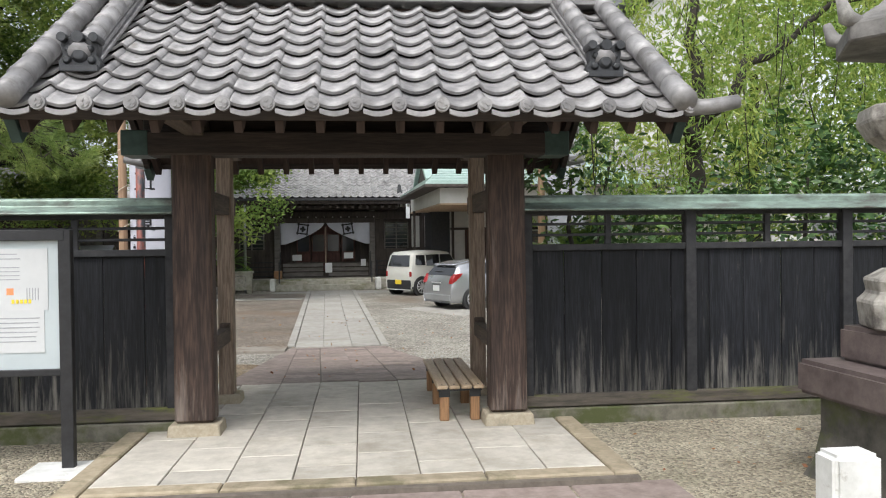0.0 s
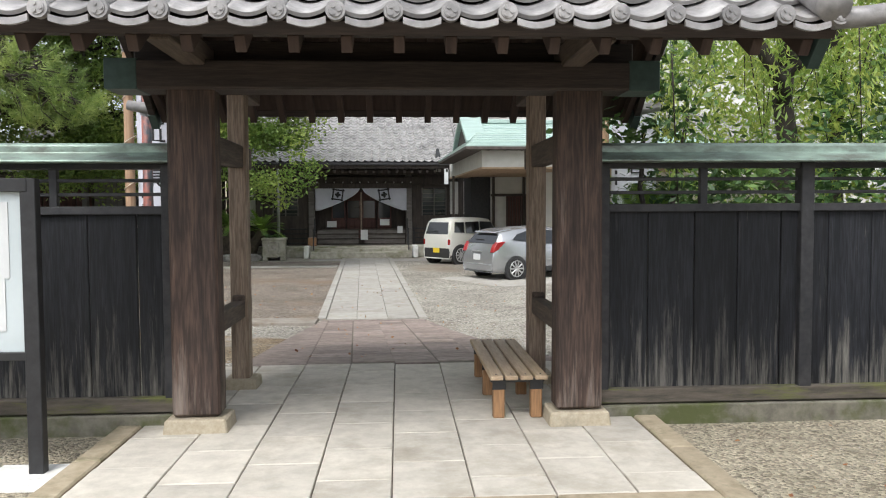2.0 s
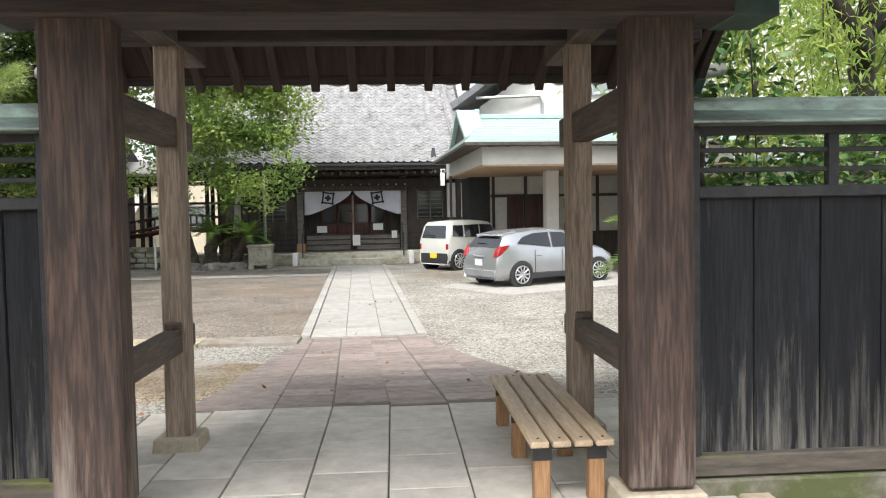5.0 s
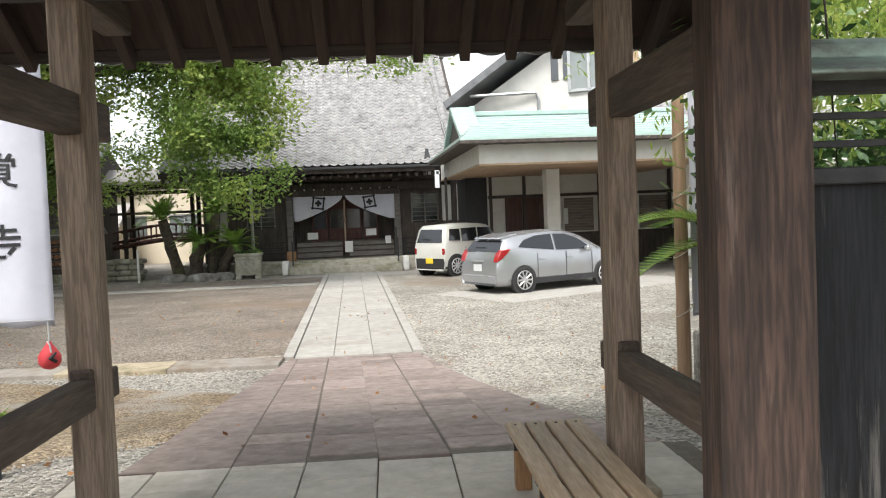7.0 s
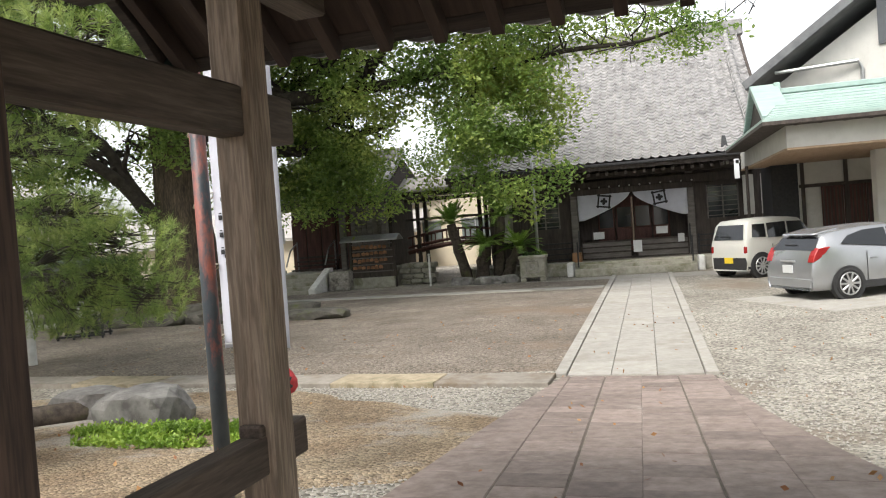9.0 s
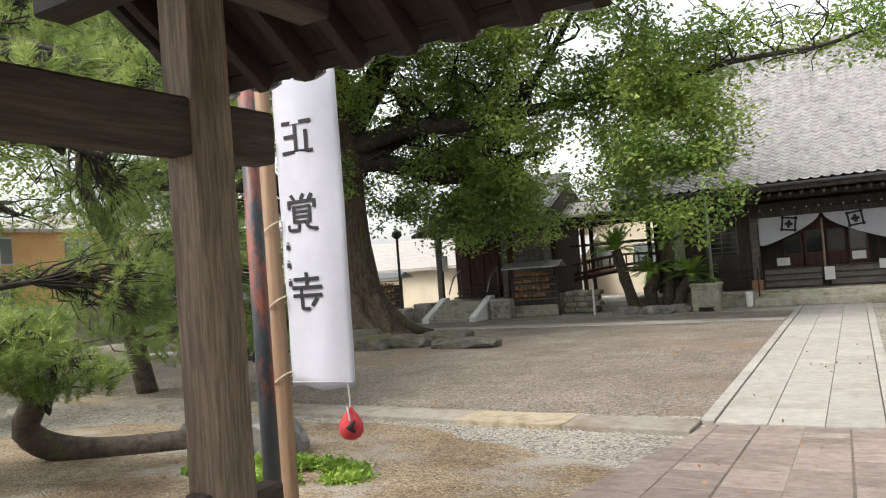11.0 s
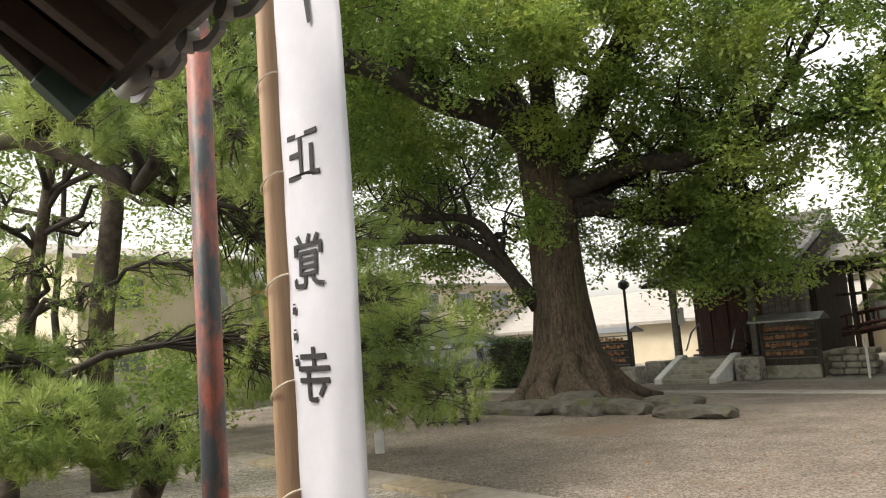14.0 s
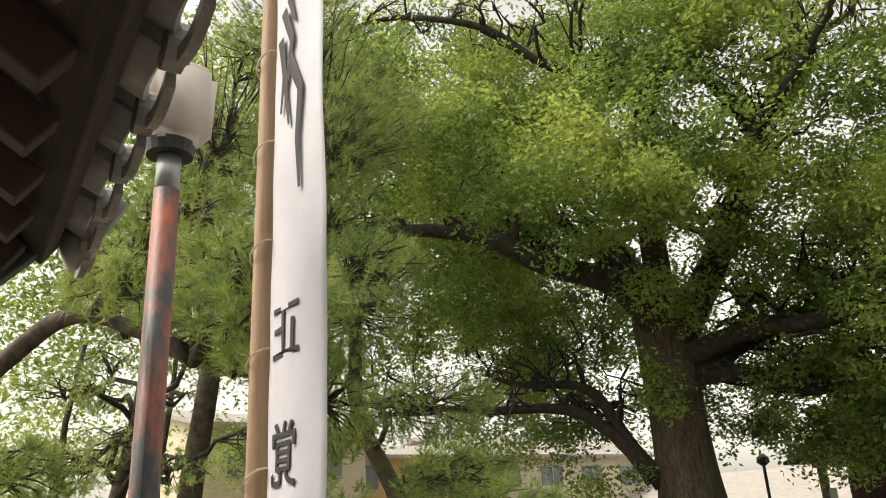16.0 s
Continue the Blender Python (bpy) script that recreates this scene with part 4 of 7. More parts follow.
    boxes("hand_rail", [((-1.95, 0.1, 0.75), (0.05, 0.05, 0.9)), ((-1.95, 1.0, 1.05), (0.05, 0.05, 1.1)), ((1.95, 0.1, 0.75), (0.05, 0.05, 0.9)), ((1.95, 1.0, 1.05), (0.05, 0.05, 1.1))], M_BLACK, h, 0.006)
    boxes("crate", [((-2.05, 0.9, 0.62), (0.34, 0.4, 0.36)), ((3.6, 0.4, 0.62), (0.4, 0.4, 0.34))], M_LEG, h, 0.01)
    boxes("plaster_panel", [((-4.75, 1.56, 2.15), (0.62, 0.06, 1.7))], M_PLASTER, h, 0)
    boxes("white_panel", [((4.2, 1.4, 2.45), (0.75, 0.05, 1.4))], M_PLASTER, h, 0)
    boxes("end_wall", [((5.1, 1.7, 1.9), (2.6, 0.16, 3.4))], M_HALLWOOD, h, 0)
    # roof: slightly hollow slope in front, plain slope behind, and trim
    prof = [(-0.75, 3.86), (0.6, 4.5), (2.2, 5.4), (4.0, 6.55), (6.0, 8.0), (8.0, 9.6)]
    wave_roof("roof_tiles", -6.4, 4.9, prof, M_TILE_FAR, h)
    bm = bmesh.new()
    prism(bm, [(y, z - 0.08) for y, z in prof] + [(16.7, 3.86), (16.7, 3.6), (8.0, 9.2)] + [(y, z - 0.26) for y, z in prof[::-1]], -6.4, 4.85, "x")
    obj("roof_deck", bm, M_HALLWOOD, h, 0)
    for i in range(37):
        bm = bmesh.new()
        box(bm, (-6.3 + i * 0.31, -0.1, 3.74), (0.09, 1.3, 0.1), pose(0, -0.1, 3.74, 24, 0, 0) @ pose(0, 0.1, -3.74))
        obj("rafter", bm, M_HALLWOOD, h, 0)
    for k in range(30):
        bm = bmesh.new()
        s0 = k / 30
        def pt(s):
            f = s * (len(prof) - 1)
            i = min(int(f), len(prof) - 2)
            return (4.2, prof[i][0] + (prof[i + 1][0] - prof[i][0]) * (f - i), prof[i][1] + (prof[i + 1][1] - prof[i][1]) * (f - i) + 0.2)
        tube(bm, [pt(0.12 + 0.88 * s0), pt(min(0.12 + 0.88 * (k + 1.05) / 30, 1))], [0.15, 0.135], 10)
        obj("ridge_cover_tile", bm, M_TILE_FAR, h, 0, True)
    bm = bmesh.new()
    pr = [pt(0.12 + 0.88 * k / 8) for k in range(9)]
    for a, b in zip(pr, pr[1:]):
        mid = (Vector(a) + Vector(b)) / 2
        box(bm, (0, 0, 0), (0.34, 0.2, (Vector(a) - Vector(b)).length), look(mid - Vector((0, 0, 0.1)), Vector(b) - Vector((0, 0, 0.1))))
    obj("ridge_base", bm, M_TILE_FAR, h, 0)
    bm = bmesh.new()
    q = Vector(pt(0.1))
    box(bm, (q.x, q.y - 0.1, q.z + 0.1), (0.5, 0.2, 0.55), None, 0.6)
    tube(bm, [(q.x, q.y - 0.2, q.z + 0.1), (q.x, q.y + 0.1, q.z + 0.1)], 0.16, 10)
    obj("ornament_tile", bm, M_ONI, h, 0.02)
    bm = bmesh.new()
    q = Vector((3.15, -0.2, 4.1))
    box(bm, (q.x, q.y, q.z + 0.15), (0.22, 0.2, 0.4), None, 0.5)
    obj("ornament_tile", bm, M_ONI, h, 0.02)
    boxes("gutter", [((-0.75, -0.85, 3.78), (11.3, 0.12, 0.1))], M_FRAME, h, 0.02)
    boxes("main_ridge", [((-0.75, 8.0, 9.75), (11.4, 0.5, 0.7))], M_TILE_FAR, h, 0.05)
    boxes("white_dentils", [((3.2 + 0.16 * k, 1.2, 3.62), (0.1, 0.1, 0.12)) for k in range(8)], M_PLASTER, h, 0)


build_hall()


# ---- porch and office wing ----
def build_porch():
    p = thing("entrance_porch", "car porch with pale green copper roof and white fascia", "porch", pose(2.45, 24.0, COURT, 0, 0, 3.0))
    bm = bmesh.new()
    W, D = 7.2, 8.0
    for a in (((W / 2, 0.06, 3.47), (W, 0.12, 0.55)), ((0.06, D / 2, 3.47), (0.12, D - 0.24, 0.55)), ((W / 2, D - 0.06, 3.47), (W, 0.12, 0.55)), ((W - 0.06, D / 2, 3.47), (0.12, D - 0.24, 0.55))):
        box(bm, *a)
    obj("fascia", bm, M_PLASTER, p, 0.008)
    boxes("ceiling_panel", [((W / 2, 0.3 + 0.5 * k, 3.22), (W - 0.26, 0.48, 0.04)) for k in range(16)], M_SOFFITWOOD, p, 0.004)
    boxes("ceiling_edge", [((W / 2, 0.04, 3.185), (W, 0.14, 0.05)), ((0.04, D / 2, 3.185), (0.14, D - 0.2, 0.05))], M_SOFFITWOOD, p, 0.004)
    # hipped roof with lapped sheets
    eave, ridge = 3.8, 4.85
    ex0, ex1, ey0, ey1 = -0.55, W + 0.5, -0.5, D - 1.0
    rx0, rx1, ry = 0.5, W - 0.6, (ey0 + ey1) / 2
    n = 11
    bm = bmesh.new()
    for k in range(n):
        a, b = k / n, (k + 1) / n
        def ring(f, l):
            c = f - 0.1 * math.sin(f * math.pi)
            z = eave + (ridge - eave) * c + l
            return [bm.verts.new(v) for v in ((ex0 + (rx0 - ex0) * f, ey0 + (ry - ey0) * f, z), (ex1 + (rx1 - ex1) * f, ey0 + (ry - ey0) * f, z), (ex1 + (rx1 - ex1) * f, ey1 + (ry - ey1) * f, z), (ex0 + (rx0 - ex0) * f, ey1 + (ry - ey1) * f, z))]
        lo, hi, un = ring(a, 0.03), ring(b, 0.0), ring(a, -0.02)
        for i in range(4):
            bm.faces.new((lo[i], lo[(i + 1) % 4], hi[(i + 1) % 4], hi[i]))
            bm.faces.new((un[i], un[(i + 1) % 4], lo[(i + 1) % 4], lo[i]))
    obj("roof_sheets", bm, M_GREENCU, p, 0)
    bm = bmesh.new()
    box(bm, ((ex0 + ex1) / 2, (ey0 + ey1) / 2, eave - 0.06), (ex1 - ex0, ey1 - ey0, 0.08))
    obj("roof_deck", bm, M_HALLWOOD, p, 0)
    boxes("ridge_cap", [(((rx0 + rx1) / 2, ry, ridge + 0.06), (rx1 - rx0 + 0.2, 0.24, 0.14))] + [((x, ry, ridge + 0.14), (0.16, 0.3, 0.3)) for x in (rx0 - 0.1, rx1 + 0.1)], M_GREENCU, p, 0.02)
    # small gable at the end of the roof
    bm = bmesh.new()
    prism(bm, [(ry - 1.5, eave + 0.28), (ry, ridge + 0.05), (ry + 1.5, eave + 0.28)], -0.12, 0.3, "x")
    obj("gable_wall", bm, M_HALLWOOD, p, 0.01)
    for s in (-1, 1):
        bm = bmesh.new()
        prism(bm, [(ry + s * 1.75, eave + 0.2), (ry, ridge + 0.12), (ry, ridge + 0.28), (ry + s * 1.8, eave + 0.33)], -0.25, 0.42, "x")
        obj("gable_verge", bm, M_GREENCU, p, 0.01)
    boxes("eave_bracket", [((-0.3 + 0.5 * k, -0.2, 3.72), (0.07, 0.5, 0.06)) for k in range(16)], M_HALLWOOD, p, 0.004)
    for x, y in ((2.75, 3.2), (W - 0.3, 3.2)):
        boxes("column", [((x, y, 1.75), (0.42, 0.42, 2.9))], M_PLASTER, p, 0.015)
        boxes("column_base", [((x, y, 0.2), (0.5, 0.5, 0.4))], M_STEP, p, 0.02)
    bm = bmesh.new()
    tube(bm, [(-0.1, 6.0, 0), (-0.1, 6.0, 3.2)], 0.045, 10)
    obj("downpipe", bm, M_HALLWOOD, p, 0)


build_porch()


def build_wing():
    w = thing("office_wing", "temple office wing with white plaster and dark timber", "building", pose(2.6, 30.0, COURT, 0, 0, 3.0))
    boxes("wall", [((6.2, 1.0, 1.7), (10.4, 0.2, 3.4))], M_PLASTER, w, 0)
    boxes("lower_boarding", [((6.2, 0.87, 0.55), (10.4, 0.06, 1.1))], M_HALLWOOD, w, 0.005)
    # solid black block that stands in for shade in the passage beside the hall
    boxes("dark_recess", [((0.7, 2.0, 1.7), (0.9, 2.0, 3.3))], M_FRAME, w, 0)
    boxes("entrance_door", [((1.9 + 0.62 * k, 0.86, 1.3), (0.6, 0.06, 2.3)) for k in range(3)], M_HALLRED, w, 0.01)
    boxes("door_slat", [((1.65 + 0.1 * k, 0.82, 1.3), (0.03, 0.03, 2.2)) for k in range(18)], M_HALLWOOD, w, 0)
    boxes("timber", [((x, 0.86, 2.0), (0.1, 0.1, 2.9)) for x in (1.1, 2.3, 3.5, 5.0, 6.2, 7.6, 9.0)] + [((6.2, 0.86, 2.5), (10.4, 0.1, 0.1)), ((6.2, 0.86, 1.12), (10.4, 0.1, 0.1))], M_HALLWOOD, w, 0.008)
    for x in (4.25, 7.0, 8.3):
        boxes("window", [((x, 0.88, 1.8), (1.05, 0.05, 1.15))], M_HALLGREY, w, 0)
        boxes("window_slat", [((x, 0.85, 1.3 + 0.1 * k), (1.0, 0.03, 0.03)) for k in range(11)], M_POST_GREY, w, 0)
    boxes("paper_notice", [((3.75, 0.8, 1.75), (0.16, 0.01, 0.55))], M_PAPER, w, 0)
    wave_roof("lean_to_tiles", 6.6, 13.5, [(-4.2, 3.35), (0.5, 4.5)], M_TILE_FAR, w)
    boxes("lean_to_deck", [((10.0, -1.9, 3.75), (7.0, 4.9, 0.12), pose(10, -1.9, 3.75, 13.7, 0, 0) @ pose(-10, 1.9, -3.85)), ((10.0, -2.0, 1.6), (6.6, 0.16, 3.2))], M_PLASTER, w, 0)
    boxes("lean_to_boarding", [((10.0, -2.12, 0.8), (6.6, 0.06, 1.3))], M_HALLWOOD, w, 0)
    wave_roof("rear_tiles", 7.2, 14, [(-0.5, 4.5), (2.5, 6.0)], M_TILE_FAR, w)


build_wing()


def build_house_white():
    b = thing("white_building", "two-storey white building with grey roof and glazed bay", "building", pose(3.4, 37.5, COURT, 0, 0, -22))
    bm = bmesh.new()
    prism(bm, [(0.6, 0), (17, 0), (17, 9.5), (13, 14.2), (0.6, 6.6)], 0, 9, "y")
    obj("wall", bm, M_PLASTER, b, 0)
    bm = bmesh.new()
    prism(bm, [(-1.0, 6.05), (13, 14.9), (13, 15.35), (-1.1, 6.35)], -0.9, 9.5, "y")
    obj("roof_slope", bm, M_SLATE_D, b, 0.02)
    boxes("window", [((6.0, -0.02, 8.0), (2.6, 0.1, 2.2))], M_PANE, b, 0)
    boxes("window_frame", [((6.0 + d, -0.08, 8.0), (0.12, 0.1, 2.3)) for d in (-1.3, -0.5, 0.5)] + [((6.0, -0.08, z), (2.7, 0.1, 0.12)) for z in (6.85, 9.15)], M_GREYMET, b, 0)
    boxes("timber_frame", [((7.3, -0.1, 8.0), (0.35, 0.12, 2.4))], M_SOFFITWOOD, b, 0)
    boxes("slit_window", [((x, -0.02, 8.3), (0.3, 0.1, 1.9)) for x in (4.1, 4.6, 8.3, 9.1, 9.9, 10.7)], M_GLASS, b, 0)
    bm = bmesh.new()
    tube(bm, [(0.6, -0.6, 6.9), (3.3, -0.15, 6.9), (3.4, -0.1, 6.6), (3.4, -0.1, 3)], 0.07, 8)
    obj("downpipe", bm, M_GREYMET, b, 0)


M_SLATE_D = mk("dark eave metal", (0.1, 0.105, 0.11), (0.17, 0.175, 0.18), 2, 0.6, 0.05)
M_PANE = mk("pale reflecting glass", (0.13, 0.15, 0.145), (0.19, 0.21, 0.2), 0.6, 0.08, 0.0, spec=0.8)
build_house_white()


# ---- cars ----
def build_car(name, label, m, prof, half, belt, paint, sides, rear, wheels, r, plate, box_shape):
    """prof: (x, z) of the top outline from tail to nose; sides: window outlines; rear: rear window heights."""
    c = thing(name, label, "car", m)
    zmax = max(z for x, z in prof)

    tail, nose_x = prof[0][0], prof[-1][0]

    def hw(z, x=0.0):
        """Half width: drawn in above the belt, and towards tail and nose."""
        plan = 1 - (0.04 if box_shape else 0.1) * max(0, (tail + 0.75 - x) / 0.75) ** 2 - (0.08 if box_shape else 0.17) * max(0, (x - nose_x + 0.9) / 0.9) ** 2
        return plan * (half if z < belt else half * (1 - (0.1 if box_shape else 0.24) * (z - belt) / (zmax - belt)))
    bm = bmesh.new()
    rows = []
    for i, (x, z) in enumerate(prof):
        zb = min(belt, z - 0.06)
        w0 = hw(0, x)
        ring = [(w0 * 0.93, 0.2), (w0 * 0.985, min(0.36, zb - 0.08)), (w0, min(0.55, zb - 0.04)), (w0 * 0.985, zb), (hw(z, x) * 0.97, max(z - 0.06, zb + 0.01)), (hw(z, x) * 0.84, z - 0.01), (0, z + 0.015)]
        full = [(y, q) for y, q in ring] + [(-y, q) for y, q in ring[-2::-1]]
        rows.append([bm.verts.new((x, y, q)) for y, q in full])
    for a, b in zip(rows, rows[1:]):
        for k in range(len(a) - 1):
            bm.faces.new((a[k], a[k + 1], b[k + 1], b[k]))
        bm.faces.new((a[0], b[0], b[-1], a[-1]))
    bm.faces.new(rows[0][::-1]), bm.faces.new(rows[-1])
    obj("body", bm, paint, c, 0.02, True, 2)
    for s in (-1, 1):
        for poly in sides:
            bm = bmesh.new()
            out = [bm.verts.new((x, s * (hw(z, x) + 0.004), z)) for x, z in poly]
            inn = [bm.verts.new((x, s * (hw(z, x) - 0.05), z)) for x, z in poly]
            bm.faces.new(out)
            bm.faces.new(inn[::-1])
            for k in range(len(out)):
                bm.faces.new((out[k], inn[k], inn[(k + 1) % len(out)], out[(k + 1) % len(out)]))
            obj("side_window", bm, M_CARGLASS, c, 0)
        boxes("sill_trim", [((prof[0][0] * 0.0 + (prof[0][0] + prof[-1][0]) / 2, s * half * 0.955, 0.27), ((prof[-1][0] - prof[0][0]) * 0.62, 0.08, 0.14))], M_PLASTIC, c, 0.01)
        boxes("mirror", [((prof[-1][0] - (prof[-1][0] - prof[0][0]) * 0.33, s * (half + 0.08), belt + 0.06), (0.14, 0.16, 0.13))], paint, c, 0.03)
        boxes("door_handle", [((dx, s * (half + 0.012), belt - 0.12), (0.16, 0.03, 0.03)) for dx in (wheels[0] + 0.55, wheels[0] + 1.4)], paint, c, 0.008)
        boxes("door_gap", [((dx, s * (half + 0.001), 0.62), (0.012, 0.006, 0.6)) for dx in (wheels[0] + 0.42, wheels[0] + 1.3, wheels[1] - 0.42)], M_PLASTIC, c, 0)
        for wx in wheels:
            bm = bmesh.new()
            tube(bm, [(wx, s * (half - 0.12), r), (wx, s * (half + 0.004), r)], r * 1.17, 24)
            obj("wheel_arch", bm, M_PLASTIC, c, 0)
            bm = bmesh.new()
            tube(bm, [(wx, s * (half - 0.2), r), (wx, s * (half - 0.19), r), (wx, s * (half + 0.0), r), (wx, s * (half + 0.02), r)], [r * 0.9, r, r, r * 0.9], 26)
            t = obj("wheel", bm, M_TYRE, c, 0)
            bm = bmesh.new()
            y0, y1 = s * (half + 0.015), s * (half + 0.026)
            tube(bm, [(wx, y0, r), (wx, y1, r)], r * 0.2, 14)
            for k in range(10):
                a = k * math.tau / 10
                d = Vector((math.cos(a), 0, math.sin(a)))
                tube(bm, [Vector((wx, (y0 + y1) / 2, r)) + d * r * 0.15, Vector((wx, (y0 + y1) / 2, r)) + d * r * 0.72], r * 0.075, 5)
            pts = [(wx + r * 0.72 * math.cos(k * math.tau / 24), (y0 + y1) / 2, r + r * 0.72 * math.sin(k * math.tau / 24)) for k in range(25)]
            tube(bm, pts, r * 0.045, 6)
            obj("rim", bm, M_RIM, t, 0)

    def back(z):
        for (xa, za), (xb, zb) in zip(prof, prof[1:]):
            if za <= z <= zb:
                return xa + (xb - xa) * (z - za) / (zb - za)
        return prof[0][0]
    bm = bmesh.new()
    z0, z1 = rear
    q = [(back(z0) - 0.02, -half * 0.8, z0), (back(z0) - 0.02, half * 0.8, z0), (back(z1) - 0.02, half * 0.68, z1), (back(z1) - 0.02, -half * 0.68, z1)]
    o = [bm.verts.new(v) for v in q]
    i = [bm.verts.new((v[0] + 0.06, v[1], v[2])) for v in q]
    bm.faces.new(o), bm.faces.new(i[::-1])
    for k in range(4):
        bm.faces.new((o[k], i[k], i[(k + 1) % 4], o[(k + 1) % 4]))
    obj("rear_window", bm, M_CARGLASS, c, 0.004)
    xr = prof[0][0]
    boxes("rear_bumper", [((xr + 0.1, 0, 0.42 if box_shape else 0.34), (0.26, half * (1.88 if box_shape else 1.68), 0.38 if box_shape else 0.24))], M_PLASTIC if box_shape else paint, c, 0.04)
    boxes("number_plate", [((xr - 0.045, 0, 0.62 if not box_shape else 0.5), (0.02, 0.33, 0.165))], plate, c, 0.003)
    for s in (-1, 1):
        if box_shape:
            boxes("tail_lamp", [((back(0.75) + 0.02, s * half * 0.885, 0.8), (0.07, 0.1, 0.2))], M_TAIL, c, 0.02)
            boxes("lower_cladding", [(((tail + nose_x) / 2, s * half * 0.975, 0.4), ((nose_x - tail) * 0.93, 0.06, 0.26))], M_PLASTIC, c, 0.02)
        else:
            bm = bmesh.new()
            prism(bm, [(back(0.76) - 0.015, 0.76), (back(0.76) + 0.2, 0.86), (back(1.0) + 0.3, 1.06), (back(1.0) + 0.02, 1.04), (back(0.9) - 0.015, 0.9)], s * half * 0.72, s * half * 0.93, "y")
            obj("tail_lamp", bm, M_TAIL, c, 0.01)
    boxes("wiper", [((back(rear[0] + 0.1) - 0.035, 0.1, rear[0] + 0.1), (0.012, 0.4, 0.02))], M_PLASTIC, c, 0)
    return c


hatch_prof = [(-1.96, 0.36), (-2.0, 0.56), (-1.96, 0.78), (-1.9, 0.95), (-1.78, 1.12), (-1.66, 1.27), (-1.62, 1.31), (-1.3, 1.375), (-0.8, 1.43), (-0.25, 1.455), (0.2, 1.43), (0.6, 1.32), (0.95, 1.15), (1.2, 1.0), (1.5, 0.91), (1.8, 0.77), (1.95, 0.58), (1.97, 0.36)]
hatch = build_car("silver_hatchback", "silver hatchback car parked on a concrete pad", pose(3.95, 23.6, COURT + 0.02, 0, 0, 27), hatch_prof, 0.85, 0.9, M_SILVER,
                  [[(-1.32, 1.1), (-0.3, 0.98), (-0.3, 1.36), (-0.75, 1.34), (-1.12, 1.25)], [(-0.23, 0.975), (0.9, 0.95), (0.5, 1.22), (0.15, 1.34), (-0.23, 1.36)]],
                  (1.0, 1.25), (-1.25, 1.3), 0.305, M_PAPER, False)
bm = bmesh.new()
prism(bm, [(-1.76, 1.29), (-1.72, 1.325), (-1.2, 1.41), (-1.2, 1.36)], -0.52, 0.52, "y")
obj("spoiler", bm, M_SILVER, hatch, 0.01)
boxes("plate_bar", [((-2.0, 0, 0.78), (0.03, 0.5, 0.035))], M_RIM, hatch, 0.006)
kei_prof = [(-1.62, 0.42), (-1.66, 0.7), (-1.65, 1.0), (-1.58, 1.3), (-1.5, 1.54), (-1.38, 1.63), (-0.6, 1.67), (0.0, 1.66), (0.4, 1.61), (0.66, 1.34), (0.85, 1.07), (1.4, 1.0), (1.6, 0.87), (1.68, 0.62), (1.68, 0.42)]
build_car("cream_minicar", "boxy cream minicar with black lower trim, parked", pose(2.62, 29.9, COURT, 0, 0, 39), kei_prof, 0.735, 1.03, M_CREAM,
          [[(-1.42, 1.14), (-0.95, 1.12), (-0.95, 1.5), (-1.36, 1.5)], [(-0.86, 1.1), (-0.2, 1.09), (-0.2, 1.52), (-0.86, 1.51)], [(-0.12, 1.09), (0.72, 1.09), (0.42, 1.5), (-0.12, 1.52)]],
          (1.08, 1.5), (-1.15, 1.22), 0.33, M_YELLOW, True)
van_prof = [(-2.1, 0.45), (-2.15, 0.8), (-2.1, 1.2), (-2.0, 1.7), (-1.8, 1.82), (0.5, 1.85), (0.9, 1.75), (1.5, 1.15), (2.0, 1.0), (2.15, 0.75), (2.15, 0.45)]
build_car("dark_van", "dark blue people carrier parked by a low building", pose(-24.5, 29.6, COURT, 0, 0, 200), van_prof, 0.85, 1.1, M_NAVY,
          [[(-1.9, 1.18), (-0.7, 1.18), (-0.7, 1.66), (-1.8, 1.66)], [(-0.6, 1.18), (1.2, 1.18), (0.75, 1.66), (-0.6, 1.66)]],
          (1.2, 1.65), (-1.4, 1.35), 0.32, M_PAPER, True)


# ---- paving ----
def slab(pts, zf, thick, mat, parent, name, bevel=0.006, raise_=0.0):
    bm = bmesh.new()
    top = [bm.verts.new((x, y, zf(y) + raise_)) for x, y in pts]
    low = [bm.verts.new((x, y, zf(y) - thick)) for x, y in pts]
    bm.faces.new(top), bm.faces.new(low[::-1])
    for k in range(len(pts)):
        bm.faces.new((top[k], low[k], low[(k + 1) % len(pts)], top[(k + 1) % len(pts)]))
    es = [e for e in bm.edges if e.verts[0] in top and e.verts[1] in top]
    bmesh.ops.recalc_face_normals(bm, faces=bm.faces)
    bmesh.ops.bevel(bm, geom=es, offset=bevel, segments=1, affect="EDGES")
    return obj(name, bm, mat, parent)


